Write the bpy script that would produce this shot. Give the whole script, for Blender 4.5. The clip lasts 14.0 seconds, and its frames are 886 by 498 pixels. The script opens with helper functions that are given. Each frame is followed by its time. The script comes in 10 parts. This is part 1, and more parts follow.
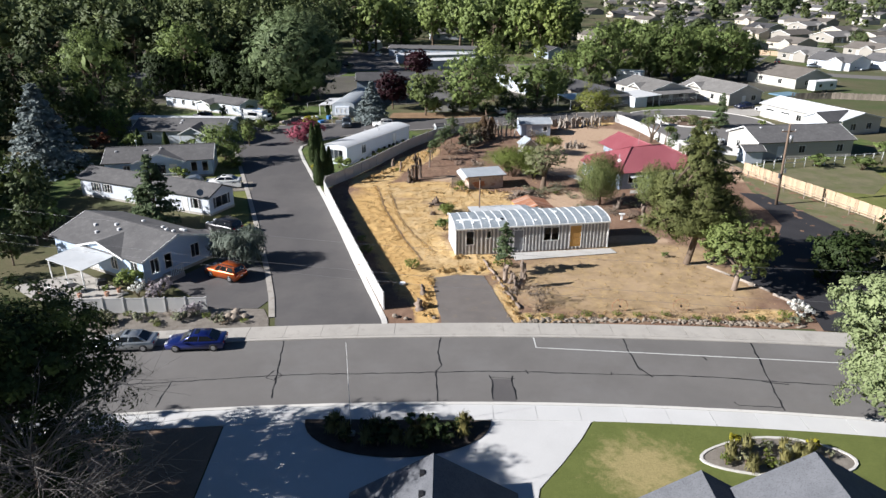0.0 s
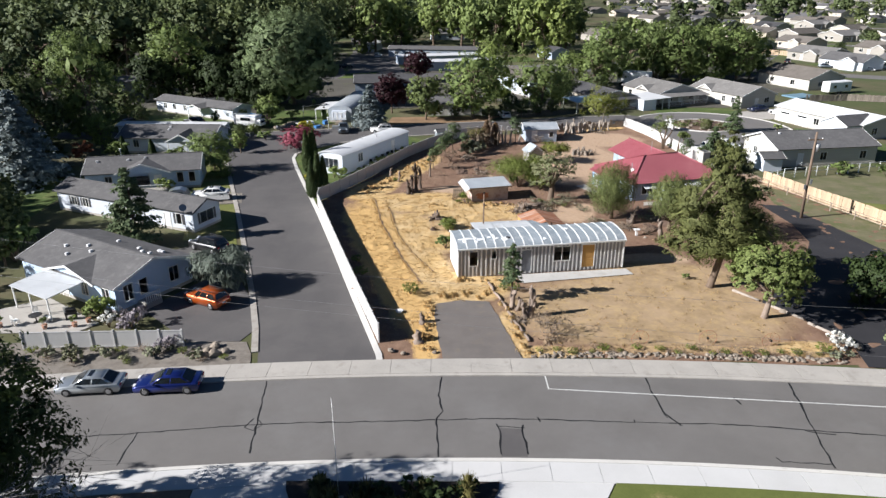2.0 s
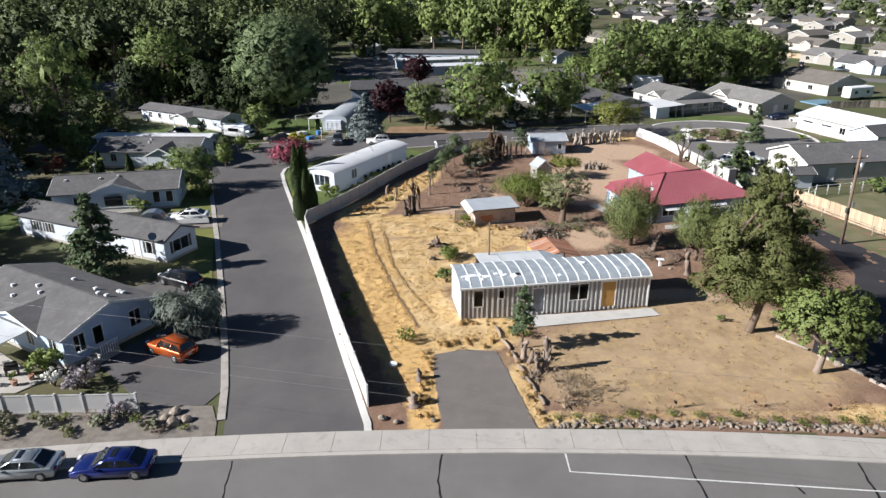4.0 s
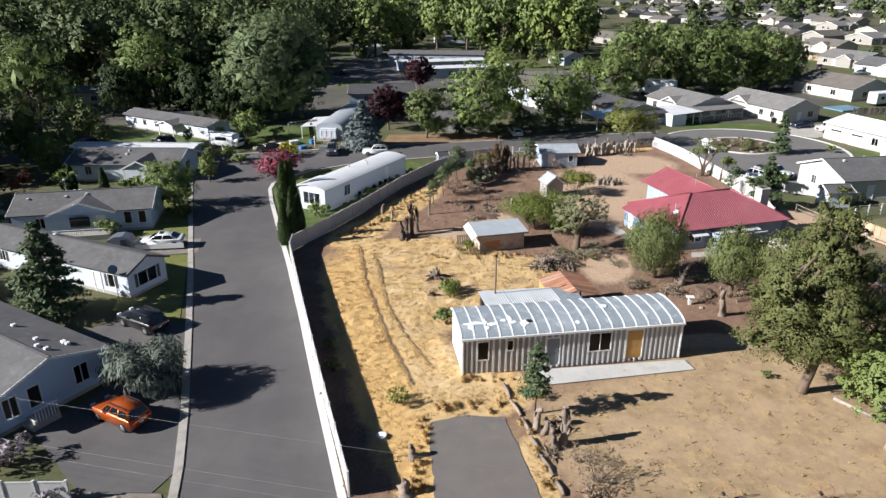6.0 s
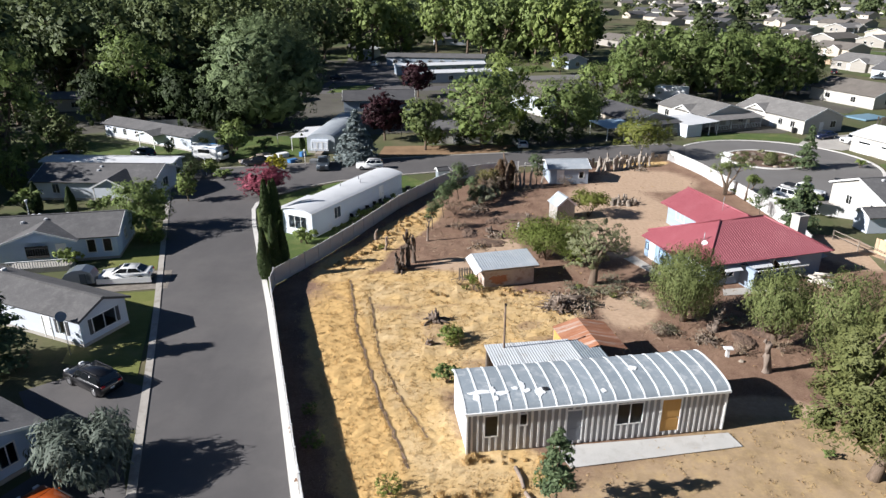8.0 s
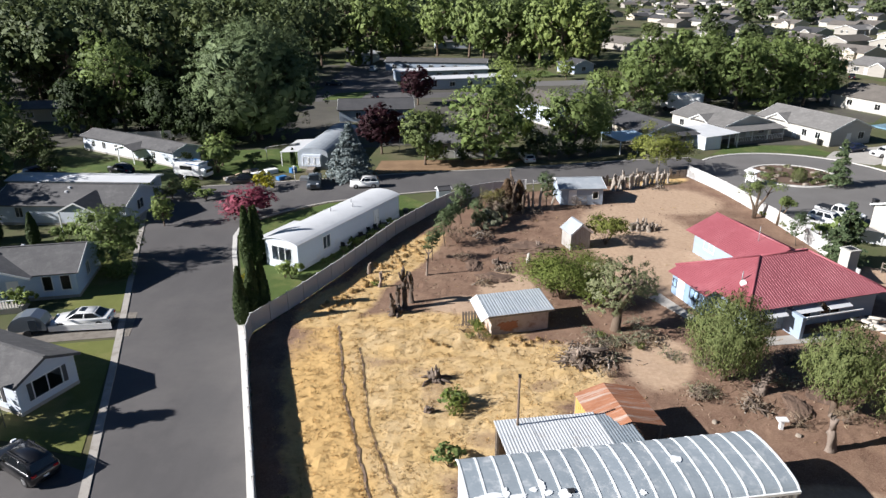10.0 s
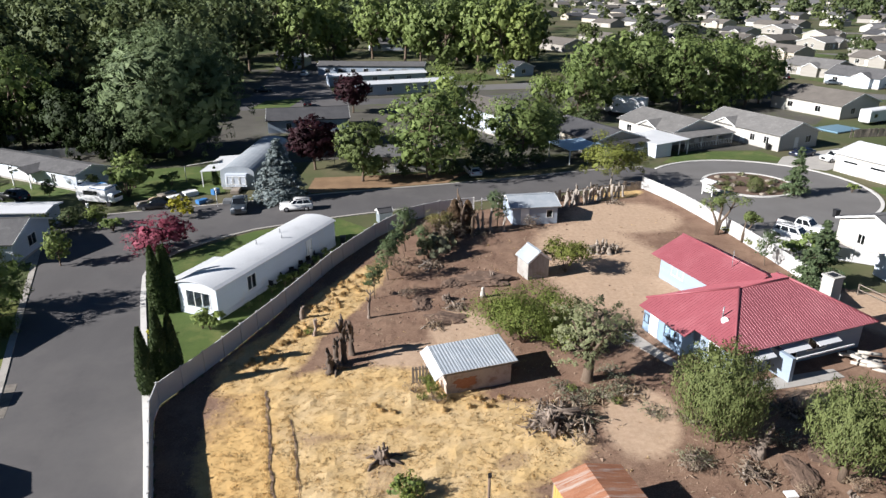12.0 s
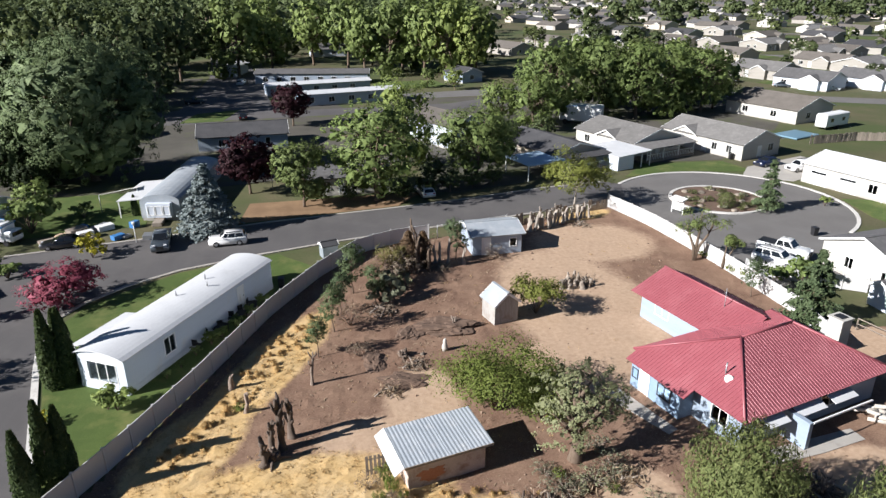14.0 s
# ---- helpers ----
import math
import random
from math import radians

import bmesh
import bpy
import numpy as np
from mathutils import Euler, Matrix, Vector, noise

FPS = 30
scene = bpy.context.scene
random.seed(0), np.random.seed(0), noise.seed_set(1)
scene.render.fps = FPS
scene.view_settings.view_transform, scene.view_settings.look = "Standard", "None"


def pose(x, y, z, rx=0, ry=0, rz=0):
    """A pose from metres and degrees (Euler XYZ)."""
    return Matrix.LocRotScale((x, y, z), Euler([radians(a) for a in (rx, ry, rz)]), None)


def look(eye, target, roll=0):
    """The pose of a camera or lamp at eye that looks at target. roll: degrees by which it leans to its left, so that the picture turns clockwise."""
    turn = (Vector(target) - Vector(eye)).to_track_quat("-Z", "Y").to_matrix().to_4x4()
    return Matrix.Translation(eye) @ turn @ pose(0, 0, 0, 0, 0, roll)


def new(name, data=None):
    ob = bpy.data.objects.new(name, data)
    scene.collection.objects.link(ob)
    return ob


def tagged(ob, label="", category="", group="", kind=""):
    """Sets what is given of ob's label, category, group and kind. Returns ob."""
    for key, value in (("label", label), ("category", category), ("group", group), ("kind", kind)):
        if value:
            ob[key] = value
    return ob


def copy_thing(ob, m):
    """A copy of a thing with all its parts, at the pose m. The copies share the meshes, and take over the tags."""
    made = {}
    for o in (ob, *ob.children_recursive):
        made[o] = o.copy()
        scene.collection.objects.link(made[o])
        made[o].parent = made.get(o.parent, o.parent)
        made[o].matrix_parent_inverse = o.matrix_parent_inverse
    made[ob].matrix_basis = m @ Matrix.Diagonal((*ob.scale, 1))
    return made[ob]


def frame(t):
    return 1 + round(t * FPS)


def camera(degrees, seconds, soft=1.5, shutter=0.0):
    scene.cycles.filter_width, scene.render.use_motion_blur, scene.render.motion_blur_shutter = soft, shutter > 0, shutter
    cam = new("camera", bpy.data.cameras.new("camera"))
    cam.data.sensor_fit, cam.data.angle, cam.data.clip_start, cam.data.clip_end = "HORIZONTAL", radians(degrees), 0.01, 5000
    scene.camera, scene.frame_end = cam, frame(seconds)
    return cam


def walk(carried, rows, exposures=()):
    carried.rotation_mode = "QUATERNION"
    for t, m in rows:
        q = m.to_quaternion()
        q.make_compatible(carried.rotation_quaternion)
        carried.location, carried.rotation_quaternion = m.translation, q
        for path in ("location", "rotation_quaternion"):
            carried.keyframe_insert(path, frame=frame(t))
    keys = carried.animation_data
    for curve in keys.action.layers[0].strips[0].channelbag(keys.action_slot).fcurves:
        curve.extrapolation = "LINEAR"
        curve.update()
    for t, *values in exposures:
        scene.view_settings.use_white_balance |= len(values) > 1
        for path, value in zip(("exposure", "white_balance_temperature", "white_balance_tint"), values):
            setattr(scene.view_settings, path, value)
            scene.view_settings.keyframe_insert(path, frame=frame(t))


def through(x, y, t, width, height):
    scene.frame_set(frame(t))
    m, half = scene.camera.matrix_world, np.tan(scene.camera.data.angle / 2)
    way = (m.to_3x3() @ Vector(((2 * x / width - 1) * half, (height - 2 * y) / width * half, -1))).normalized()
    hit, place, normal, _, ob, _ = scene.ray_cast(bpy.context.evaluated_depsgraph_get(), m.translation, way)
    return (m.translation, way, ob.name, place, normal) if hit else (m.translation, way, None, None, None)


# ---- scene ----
cam = camera(66.8, 14.0, soft=1.45)
PATH = [
    (0, (0.193, -22.003, 28.317), (0.182, -20.149, 27.567), 0.1),
    (0.5, (0.193, -20.631, 28.294), (0.18, -18.778, 27.542), 0.0),
    (1, (0.215, -19.17, 28.261), (0.201, -17.316, 27.51), -0.1),
    (1.5, (0.222, -17.508, 28.226), (0.207, -15.655, 27.474), -0.2),
    (2, (0.206, -15.7, 28.179), (0.19, -13.846, 27.427), -0.1),
    (2.5, (0.16, -13.637, 28.151), (0.145, -11.784, 27.398), -0.2),
    (3, (0.143, -11.372, 28.12), (0.127, -9.519, 27.368), -0.2),
    (3.2, (0.156, -10.449, 28.114), (0.139, -8.594, 27.367), -0.3),
    (5.5, (0.428, 0.024, 28.08), (0.4, 1.877, 27.328), -0.1),
    (6, (0.478, 2.266, 28.073), (0.447, 4.119, 27.321), -0.2),
    (6.5, (0.462, 4.509, 28.08), (0.432, 6.362, 27.328), -0.1),
    (7, (0.395, 6.756, 28.102), (0.365, 8.609, 27.349), -0.1),
    (7.5, (0.33, 8.991, 28.139), (0.301, 10.844, 27.387), -0.1),
    (8, (0.276, 11.193, 28.192), (0.247, 13.046, 27.44), -0.1),
    (8.2, (0.254, 12.077, 28.2), (0.226, 13.93, 27.449), -0.1),
    (10.5, (0.122, 22.432, 28.351), (0.088, 24.286, 27.602), -0.2),
    (11, (0.078, 24.681, 28.367), (0.045, 26.535, 27.618), -0.1),
    (11.5, (-0.016, 26.904, 28.375), (0.003, 28.758, 27.626), -0.1),
    (12, (-0.064, 29.083, 28.388), (0.077, 30.931, 27.638), -0.1),
    (12.5, (-0.05, 31.15, 28.402), (0.125, 32.996, 27.652), -0.1),
    (13, (0.05, 33.257, 28.432), (0.224, 35.103, 27.683), -0.2),
    (13.5, (0.185, 35.646, 28.454), (0.384, 37.489, 27.703), -0.1),
    (14, (0.431, 38.566, 28.502), (0.72, 40.399, 27.757), -0.2),
]
walk(cam, [(t, look(eye, aim, lean)) for t, eye, aim, lean in PATH])

# ---- light: low sun from the west-south-west, clear sky ----
SUN_EL, SUN_AZ = radians(28.5), math.atan2(-0.970, -0.243)
world = bpy.data.worlds.new("sky")
scene.world = world
world.use_nodes = True
wn = world.node_tree.nodes
sky = wn.new("ShaderNodeTexSky")
sky.sky_type, sky.sun_disc = "NISHITA", False
sky.sun_elevation, sky.sun_rotation = SUN_EL, SUN_AZ % math.tau
sky.air_density, sky.dust_density, sky.ozone_density = 1.0, 0.1, 6.0
wn["Background"].inputs["Strength"].default_value = 0.025
world.node_tree.links.new(sky.outputs[0], wn["Background"].inputs[0])
sun = new("sun", bpy.data.lights.new("sun", "SUN"))
sun.data.energy, sun.data.angle, sun.data.color = 5.0, radians(0.53), (1.0, 0.945, 0.885)
sun.matrix_world = look((-97.0, -24.3, 100 * math.tan(SUN_EL)), (0, 0, 0))
scene.view_settings.exposure = 1.0
scene.view_settings.use_white_balance = True
scene.view_settings.white_balance_temperature = 6120


# ---- materials ----
def shader(name):
    m = bpy.data.materials.new(name)
    m.use_nodes = True
    nt = m.node_tree
    return m, nt, nt.nodes["Principled BSDF"], nt.nodes["Material Output"]


def noise_node(nt, coord, scale, detail=4.0, rough=0.55, stretch=None):
    n = nt.nodes.new("ShaderNodeTexNoise")
    n.inputs["Scale"].default_value, n.inputs["Detail"].default_value, n.inputs["Roughness"].default_value = scale, detail, rough
    if stretch:
        mp = nt.nodes.new("ShaderNodeMapping")
        mp.inputs["Scale"].default_value = stretch
        nt.links.new(coord, mp.inputs[0])
        coord = mp.outputs[0]
    nt.links.new(coord, n.inputs["Vector"])
    return n.outputs["Fac"]


def ramp(nt, fac, stops):
    r = nt.nodes.new("ShaderNodeValToRGB")
    e = r.color_ramp.elements
    e[0].position, e[0].color = stops[0][0], (*stops[0][1], 1)
    e[1].position, e[1].color = stops[-1][0], (*stops[-1][1], 1)
    for p, c in stops[1:-1]:
        k = e.new(p)
        k.color = (*c, 1)
    nt.links.new(fac, r.inputs[0])
    return r.outputs[0]


def mixc(nt, fac, a, b, kind="MIX"):
    m = nt.nodes.new("ShaderNodeMix")
    m.data_type, m.blend_type = "RGBA", kind
    for k, v in ((0, fac), (6, a), (7, b)):
        if isinstance(v, bpy.types.NodeSocket):
            nt.links.new(v, m.inputs[k])
        elif isinstance(v, tuple):
            m.inputs[k].default_value = (*v, 1)
        else:
            m.inputs[k].default_value = v
    return m.outputs[2]


def surface(name, dark, light, scale=1.5, fine=18.0, rough=0.8, metal=0.0, bump=0.25, stain=None, stretch=None, spec=0.3, vary=0.0, streak=None):
    """A surface whose colour wanders between two tones at a broad and a fine scale, with grain as relief."""
    m, nt, b, out = shader(name)
    co = nt.nodes.new("ShaderNodeTexCoord").outputs["Object"]
    broad, grain = noise_node(nt, co, scale, 5, 0.6, stretch), noise_node(nt, co, fine, 6, 0.65)
    col = mixc(nt, 0.45, ramp(nt, broad, [(0.3, dark), (0.7, light)]), ramp(nt, grain, [(0.3, dark), (0.7, light)]))
    if stain:
        tone, size, low, high = stain
        spot = nt.nodes.new("ShaderNodeMapRange")
        nt.links.new(noise_node(nt, co, size, 6, 0.7, streak), spot.inputs[0])
        spot.inputs[1].default_value, spot.inputs[2].default_value = low, high
        col = mixc(nt, spot.outputs[0], col, tone)
    if vary:
        rnd = nt.nodes.new("ShaderNodeObjectInfo").outputs["Random"]
        col = mixc(nt, 1.0, col, ramp(nt, rnd, [(0.0, (1 - vary,) * 3), (1.0, (1 + vary * 0.3,) * 3)]), "MULTIPLY")
    nt.links.new(col, b.inputs["Base Color"])
    b.inputs["Roughness"].default_value, b.inputs["Metallic"].default_value = rough, metal
    b.inputs["Specular IOR Level"].default_value = spec
    if bump:
        bp = nt.nodes.new("ShaderNodeBump")
        bp.inputs["Strength"].default_value, bp.inputs["Distance"].default_value = bump, 0.03
        nt.links.new(grain, bp.inputs["Height"])
        nt.links.new(bp.outputs[0], b.inputs["Normal"])
    return m


def leafy(name, dark, light, through=0.22, vary=0.24):
    """Leaves: each leaf and each plant a little different, some light passing through."""
    m, nt, b, out = shader(name)
    isl = nt.nodes.new("ShaderNodeNewGeometry").outputs["Random Per Island"]
    rnd = nt.nodes.new("ShaderNodeObjectInfo").outputs["Random"]
    col = ramp(nt, isl, [(0.0, [a * 0.75 + c * 0.25 for a, c in zip(dark, light)]), (1.0, [a * 0.2 + c * 0.8 for a, c in zip(dark, light)])])
    col = mixc(nt, 1.0, col, ramp(nt, rnd, [(0.0, (1 - vary, 1 - vary, 1 - vary)), (0.5, (1, 1, 1)), (1.0, (1 + vary * 0.6, 1 + vary * 0.35, 1 - vary * 0.3))]), "MULTIPLY")
    nt.links.new(col, b.inputs["Base Color"])
    b.inputs["Roughness"].default_value, b.inputs["Specular IOR Level"].default_value = 0.65, 0.2
    tr = nt.nodes.new("ShaderNodeBsdfTranslucent")
    nt.links.new(col, tr.inputs[0])
    mx = nt.nodes.new("ShaderNodeMixShader")
    mx.inputs[0].default_value = through
    nt.links.new(b.outputs[0], mx.inputs[1])
    nt.links.new(tr.outputs[0], mx.inputs[2])
    nt.links.new(mx.outputs[0], out.inputs[0])
    return m


def plain(name, col, rough=0.5, metal=0.0, coat=0.0):
    m, nt, b, out = shader(name)
    b.inputs["Base Color"].default_value = (*col, 1)
    b.inputs["Roughness"].default_value, b.inputs["Metallic"].default_value, b.inputs["Coat Weight"].default_value = rough, metal, coat
    return m


ASPHALT = surface("asphalt", (0.128, 0.121, 0.115), (0.175, 0.166, 0.158), 0.25, 30, 0.9, bump=0.3, stain=((0.175, 0.17, 0.165), 0.12, 0.5, 0.75))
ASPHALT_PARK = surface("asphalt_side_street", (0.080, 0.075, 0.075), (0.112, 0.106, 0.105), 0.2, 26, 0.9, bump=0.3, stain=((0.132, 0.123, 0.118), 0.1, 0.45, 0.75), stretch=(1.6, 0.5, 1))
DRY_KERB = surface("dull_kerb_concrete", (0.30, 0.275, 0.245), (0.44, 0.41, 0.37), 0.6, 12, 0.85, bump=0.15, stain=((0.2, 0.18, 0.15), 1.0, 0.5, 0.8))
# park dirt, its colour darkened to carry the shade under the trees
PARK_DIRT_SHADE = surface("park_dirt_darkened_for_shade", (0.058, 0.055, 0.046), (0.110, 0.100, 0.082), 0.15, 12, 1.0, bump=0.4, stain=((0.085, 0.10, 0.035), 0.08, 0.5, 0.65))
ASPHALT_NEW = surface("fresh_asphalt", (0.022, 0.022, 0.025), (0.040, 0.039, 0.043), 0.4, 30, 0.85, bump=0.3)
ASPHALT_OLD = surface("old_asphalt", (0.125, 0.112, 0.104), (0.180, 0.161, 0.148), 0.5, 24, 0.92, bump=0.4, stain=((0.22, 0.18, 0.13), 0.8, 0.55, 0.85))
TAR = plain("tar", (0.012, 0.012, 0.013), 0.6)
LINE_PAINT = surface("road_paint", (0.45, 0.45, 0.43), (0.7, 0.7, 0.68), 2, 30, 0.7, stain=((0.12, 0.12, 0.12), 6, 0.55, 0.75))
CONCRETE = surface("concrete", (0.34, 0.32, 0.29), (0.46, 0.43, 0.39), 0.5, 14, 0.85, bump=0.15, stain=((0.26, 0.24, 0.21), 0.9, 0.55, 0.8), vary=0.05)
CONCRETE_WALK = surface("sunlit_worn_concrete", (0.40, 0.39, 0.37), (0.52, 0.51, 0.485), 0.5, 14, 0.85, bump=0.15, stain=((0.34, 0.32, 0.29), 0.9, 0.5, 0.8))
CONCRETE_NEW = surface("bright_concrete", (0.49, 0.485, 0.475), (0.59, 0.585, 0.575), 0.3, 14, 0.8, bump=0.12, vary=0.05)
KERB_WHITE = surface("kerb_concrete", (0.5, 0.48, 0.45), (0.66, 0.64, 0.6), 0.6, 12, 0.8, bump=0.15, stain=((0.35, 0.33, 0.3), 1.2, 0.55, 0.8))
VINYL = surface("white_vinyl", (0.49, 0.485, 0.475), (0.56, 0.555, 0.545), 0.4, 6, 0.45, bump=0.03, spec=0.4)
# white siding with the blue of skylit shade mixed into its colour
WALL_WHITE = surface("skylight_tinted_white_siding", (0.52, 0.565, 0.63), (0.61, 0.65, 0.715), 0.3, 8, 0.6, bump=0.08, stain=((0.6, 0.58, 0.54), 0.5, 0.55, 0.85), stretch=(0.6, 0.6, 6))
# white walls painted blue to carry the skylight on their shaded sides
WALL_SKYLIT = surface("skylight_blue_siding", (0.43, 0.545, 0.70), (0.51, 0.62, 0.77), 0.3, 8, 0.6, bump=0.08, stain=((0.52, 0.57, 0.62), 0.5, 0.55, 0.85), stretch=(0.6, 0.6, 6))
WALL_CREAM = surface("cream_siding", (0.43, 0.412, 0.37), (0.52, 0.50, 0.455), 0.3, 8, 0.65, bump=0.08, stretch=(0.6, 0.6, 6))
WALL_BLUE = surface("pale_blue_siding", (0.29, 0.345, 0.42), (0.37, 0.425, 0.50), 0.3, 8, 0.6, bump=0.08, stretch=(0.6, 0.6, 6))
WALL_TAN = surface("tan_siding", (0.42, 0.37, 0.30), (0.52, 0.46, 0.38), 0.3, 8, 0.7, bump=0.08, stretch=(0.6, 0.6, 6))
WALL_ICE = surface("ice_blue_siding", (0.25, 0.31, 0.385), (0.32, 0.38, 0.455), 0.3, 8, 0.6, bump=0.08, stretch=(0.6, 0.6, 6))
WALL_GREIGE = surface("grey_beige_siding", (0.27, 0.25, 0.22), (0.36, 0.335, 0.30), 0.3, 8, 0.7, bump=0.08, stretch=(0.6, 0.6, 6))
RIB_WHITE = surface("white_ribs", (0.60, 0.59, 0.57), (0.74, 0.73, 0.71), 1.2, 12, 0.6, bump=0.06, stain=((0.42, 0.36, 0.30), 1.6, 0.55, 0.8))
WALL_TEAL = surface("slate_blue_paint", (0.20, 0.29, 0.40), (0.28, 0.37, 0.48), 0.8, 9, 0.6, bump=0.1)
WALL_STUCCO = surface("worn_pinkish_plaster", (0.42, 0.34, 0.29), (0.60, 0.51, 0.45), 1.2, 10, 0.9, bump=0.3, stain=((0.28, 0.17, 0.12), 0.9, 0.5, 0.7))
WALL_BRICK = surface("dull_red_siding", (0.30, 0.10, 0.08), (0.40, 0.15, 0.12), 0.6, 10, 0.8)
TRIM = plain("white_trim", (0.78, 0.78, 0.76), 0.5)
TRIM_DARK = plain("dark_trim", (0.06, 0.06, 0.065), 0.5)
SHINGLE = surface("grey_shingles", (0.085, 0.083, 0.085), (0.150, 0.146, 0.146), 0.5, 9, 0.95, bump=0.5, stain=((0.2, 0.195, 0.19), 1.5, 0.5, 0.9), vary=0.2)
SHINGLE_NEAR = surface("slate_grey_shingles", (0.10, 0.105, 0.115), (0.17, 0.175, 0.19), 1.2, 22, 0.95, bump=0.6, stain=((0.07, 0.07, 0.08), 12, 0.5, 0.7))
SHINGLE_BROWN = surface("brown_shingles", (0.11, 0.098, 0.086), (0.185, 0.165, 0.145), 0.5, 9, 0.95, bump=0.5, vary=0.25)
ROOF_BLUE = surface("pale_blue_metal", (0.34, 0.47, 0.62), (0.44, 0.57, 0.70), 0.4, 5, 0.4, bump=0.05)
ROOF_GREY = surface("grey_metal_sheet", (0.28, 0.31, 0.34), (0.40, 0.43, 0.46), 0.7, 9, 0.5, bump=0.08, stain=((0.5, 0.5, 0.5), 0.9, 0.5, 0.85))
WALL_WORN = surface("weathered_white_boards", (0.23, 0.215, 0.20), (0.46, 0.44, 0.41), 1.6, 10, 0.85, bump=0.3, stain=((0.24, 0.20, 0.17), 1.2, 0.5, 0.7), stretch=(5, 5, 0.5))
SHINGLE_PALE = surface("pale_grey_shingles", (0.135, 0.130, 0.124), (0.215, 0.206, 0.196), 0.5, 9, 0.95, bump=0.5, stain=((0.3, 0.29, 0.28), 1.5, 0.5, 0.9), vary=0.15)
SHINGLE_DARK = surface("charcoal_shingles", (0.050, 0.050, 0.054), (0.095, 0.093, 0.096), 0.5, 9, 0.95, bump=0.5, vary=0.25)
ROOF_WHITE = surface("white_coated_metal", (0.54, 0.55, 0.565), (0.66, 0.665, 0.67), 0.4, 5, 0.4, bump=0.05, stain=((0.5, 0.5, 0.5), 0.7, 0.55, 0.85))
ROOF_RED = surface("red_painted_metal", (0.245, 0.066, 0.080), (0.31, 0.092, 0.108), 0.25, 4, 0.42, bump=0.03, spec=0.45, stain=((0.37, 0.135, 0.15), 0.35, 0.5, 0.9))
GALV = surface("galvanised_sheet", (0.22, 0.26, 0.29), (0.32, 0.36, 0.39), 0.8, 7, 0.45, metal=0.25, bump=0.08, stain=((0.42, 0.45, 0.47), 1.1, 0.5, 0.8))
GALV_ROOF = surface("worn_metal_roof", (0.27, 0.315, 0.35), (0.38, 0.42, 0.45), 0.8, 7, 0.5, metal=0.15, bump=0.08, stain=((0.58, 0.60, 0.61), 1.3, 0.52, 0.72), vary=0.15)
GALV_LIGHT = surface("pale_weathered_sheet", (0.50, 0.52, 0.535), (0.63, 0.645, 0.655), 0.7, 9, 0.5, metal=0.15, bump=0.08, stain=((0.4, 0.36, 0.31), 0.9, 0.55, 0.85))
RIB_SIDING = surface("ribbed_siding_paint", (0.235, 0.23, 0.235), (0.33, 0.325, 0.325), 0.8, 9, 0.5, metal=0.1, bump=0.05, stain=((0.4, 0.34, 0.28), 0.8, 0.58, 0.85))
COATING = surface("white_sealant", (0.70, 0.72, 0.73), (0.82, 0.83, 0.83), 2, 12, 0.5, bump=0.1)
RUST = surface("rusty_sheet", (0.30, 0.115, 0.055), (0.50, 0.25, 0.15), 0.9, 9, 0.8, metal=0.1, bump=0.2, stain=((0.56, 0.46, 0.39), 1.1, 0.51, 0.68), stretch=(0.5, 2.2, 1), vary=0.3, streak=(0.25, 3.0, 0.25))
PLANK = surface("weathered_planks", (0.20, 0.165, 0.13), (0.36, 0.31, 0.26), 1.2, 10, 0.9, bump=0.4, stretch=(4, 4, 0.5), vary=0.3)
PLANK_TAN = surface("tan_cedar_boards", (0.42, 0.31, 0.20), (0.56, 0.43, 0.30), 1.2, 10, 0.85, bump=0.3, stretch=(4, 4, 0.5), vary=0.25)
RED_BOARD = surface("red_brown_boards", (0.26, 0.085, 0.055), (0.36, 0.14, 0.095), 1.2, 10, 0.85, bump=0.3, stretch=(4, 4, 0.5), vary=0.2)
PLYWOOD = surface("plywood", (0.50, 0.27, 0.075), (0.60, 0.35, 0.12), 0.9, 8, 0.8, stretch=(4, 4, 0.5))
POLE_WOOD = surface("pole_wood", (0.12, 0.085, 0.06), (0.22, 0.16, 0.12), 1.5, 14, 0.9, bump=0.4, stretch=(6, 6, 0.4))
BARK = surface("bark", (0.085, 0.06, 0.038), (0.20, 0.15, 0.115), 2.5, 14, 0.95, bump=0.8, stretch=(3, 3, 0.6))
BARK_PALE = surface("pale_bark", (0.24, 0.205, 0.17), (0.42, 0.37, 0.32), 2.0, 12, 0.95, bump=0.8, stretch=(3, 3, 0.6))
DEADGREY = surface("dead_silver_twigs", (0.11, 0.10, 0.095), (0.23, 0.21, 0.20), 2.0, 12, 0.95, bump=0.4)
DARKWOOD = surface("weathered_dark_wood", (0.075, 0.055, 0.042), (0.20, 0.155, 0.125), 2.0, 12, 0.95, bump=0.7, stretch=(3, 3, 0.6), vary=0.3)
DEADWOOD = surface("dead_grey_wood", (0.17, 0.13, 0.10), (0.36, 0.29, 0.24), 2.0, 12, 0.95, bump=0.6, stretch=(3, 3, 0.6), vary=0.3)
ROCK = surface("rock", (0.17, 0.14, 0.11), (0.38, 0.325, 0.265), 1.5, 9, 0.95, bump=0.6, vary=0.4)
MULCH = surface("dark_bark_mulch", (0.03, 0.024, 0.02), (0.075, 0.06, 0.05), 1.5, 16, 1.0, bump=0.9)
GRAVEL = surface("gravel_bed", (0.13, 0.115, 0.098), (0.28, 0.25, 0.215), 1.2, 22, 1.0, bump=0.9, stain=((0.13, 0.11, 0.09), 1.1, 0.5, 0.7))
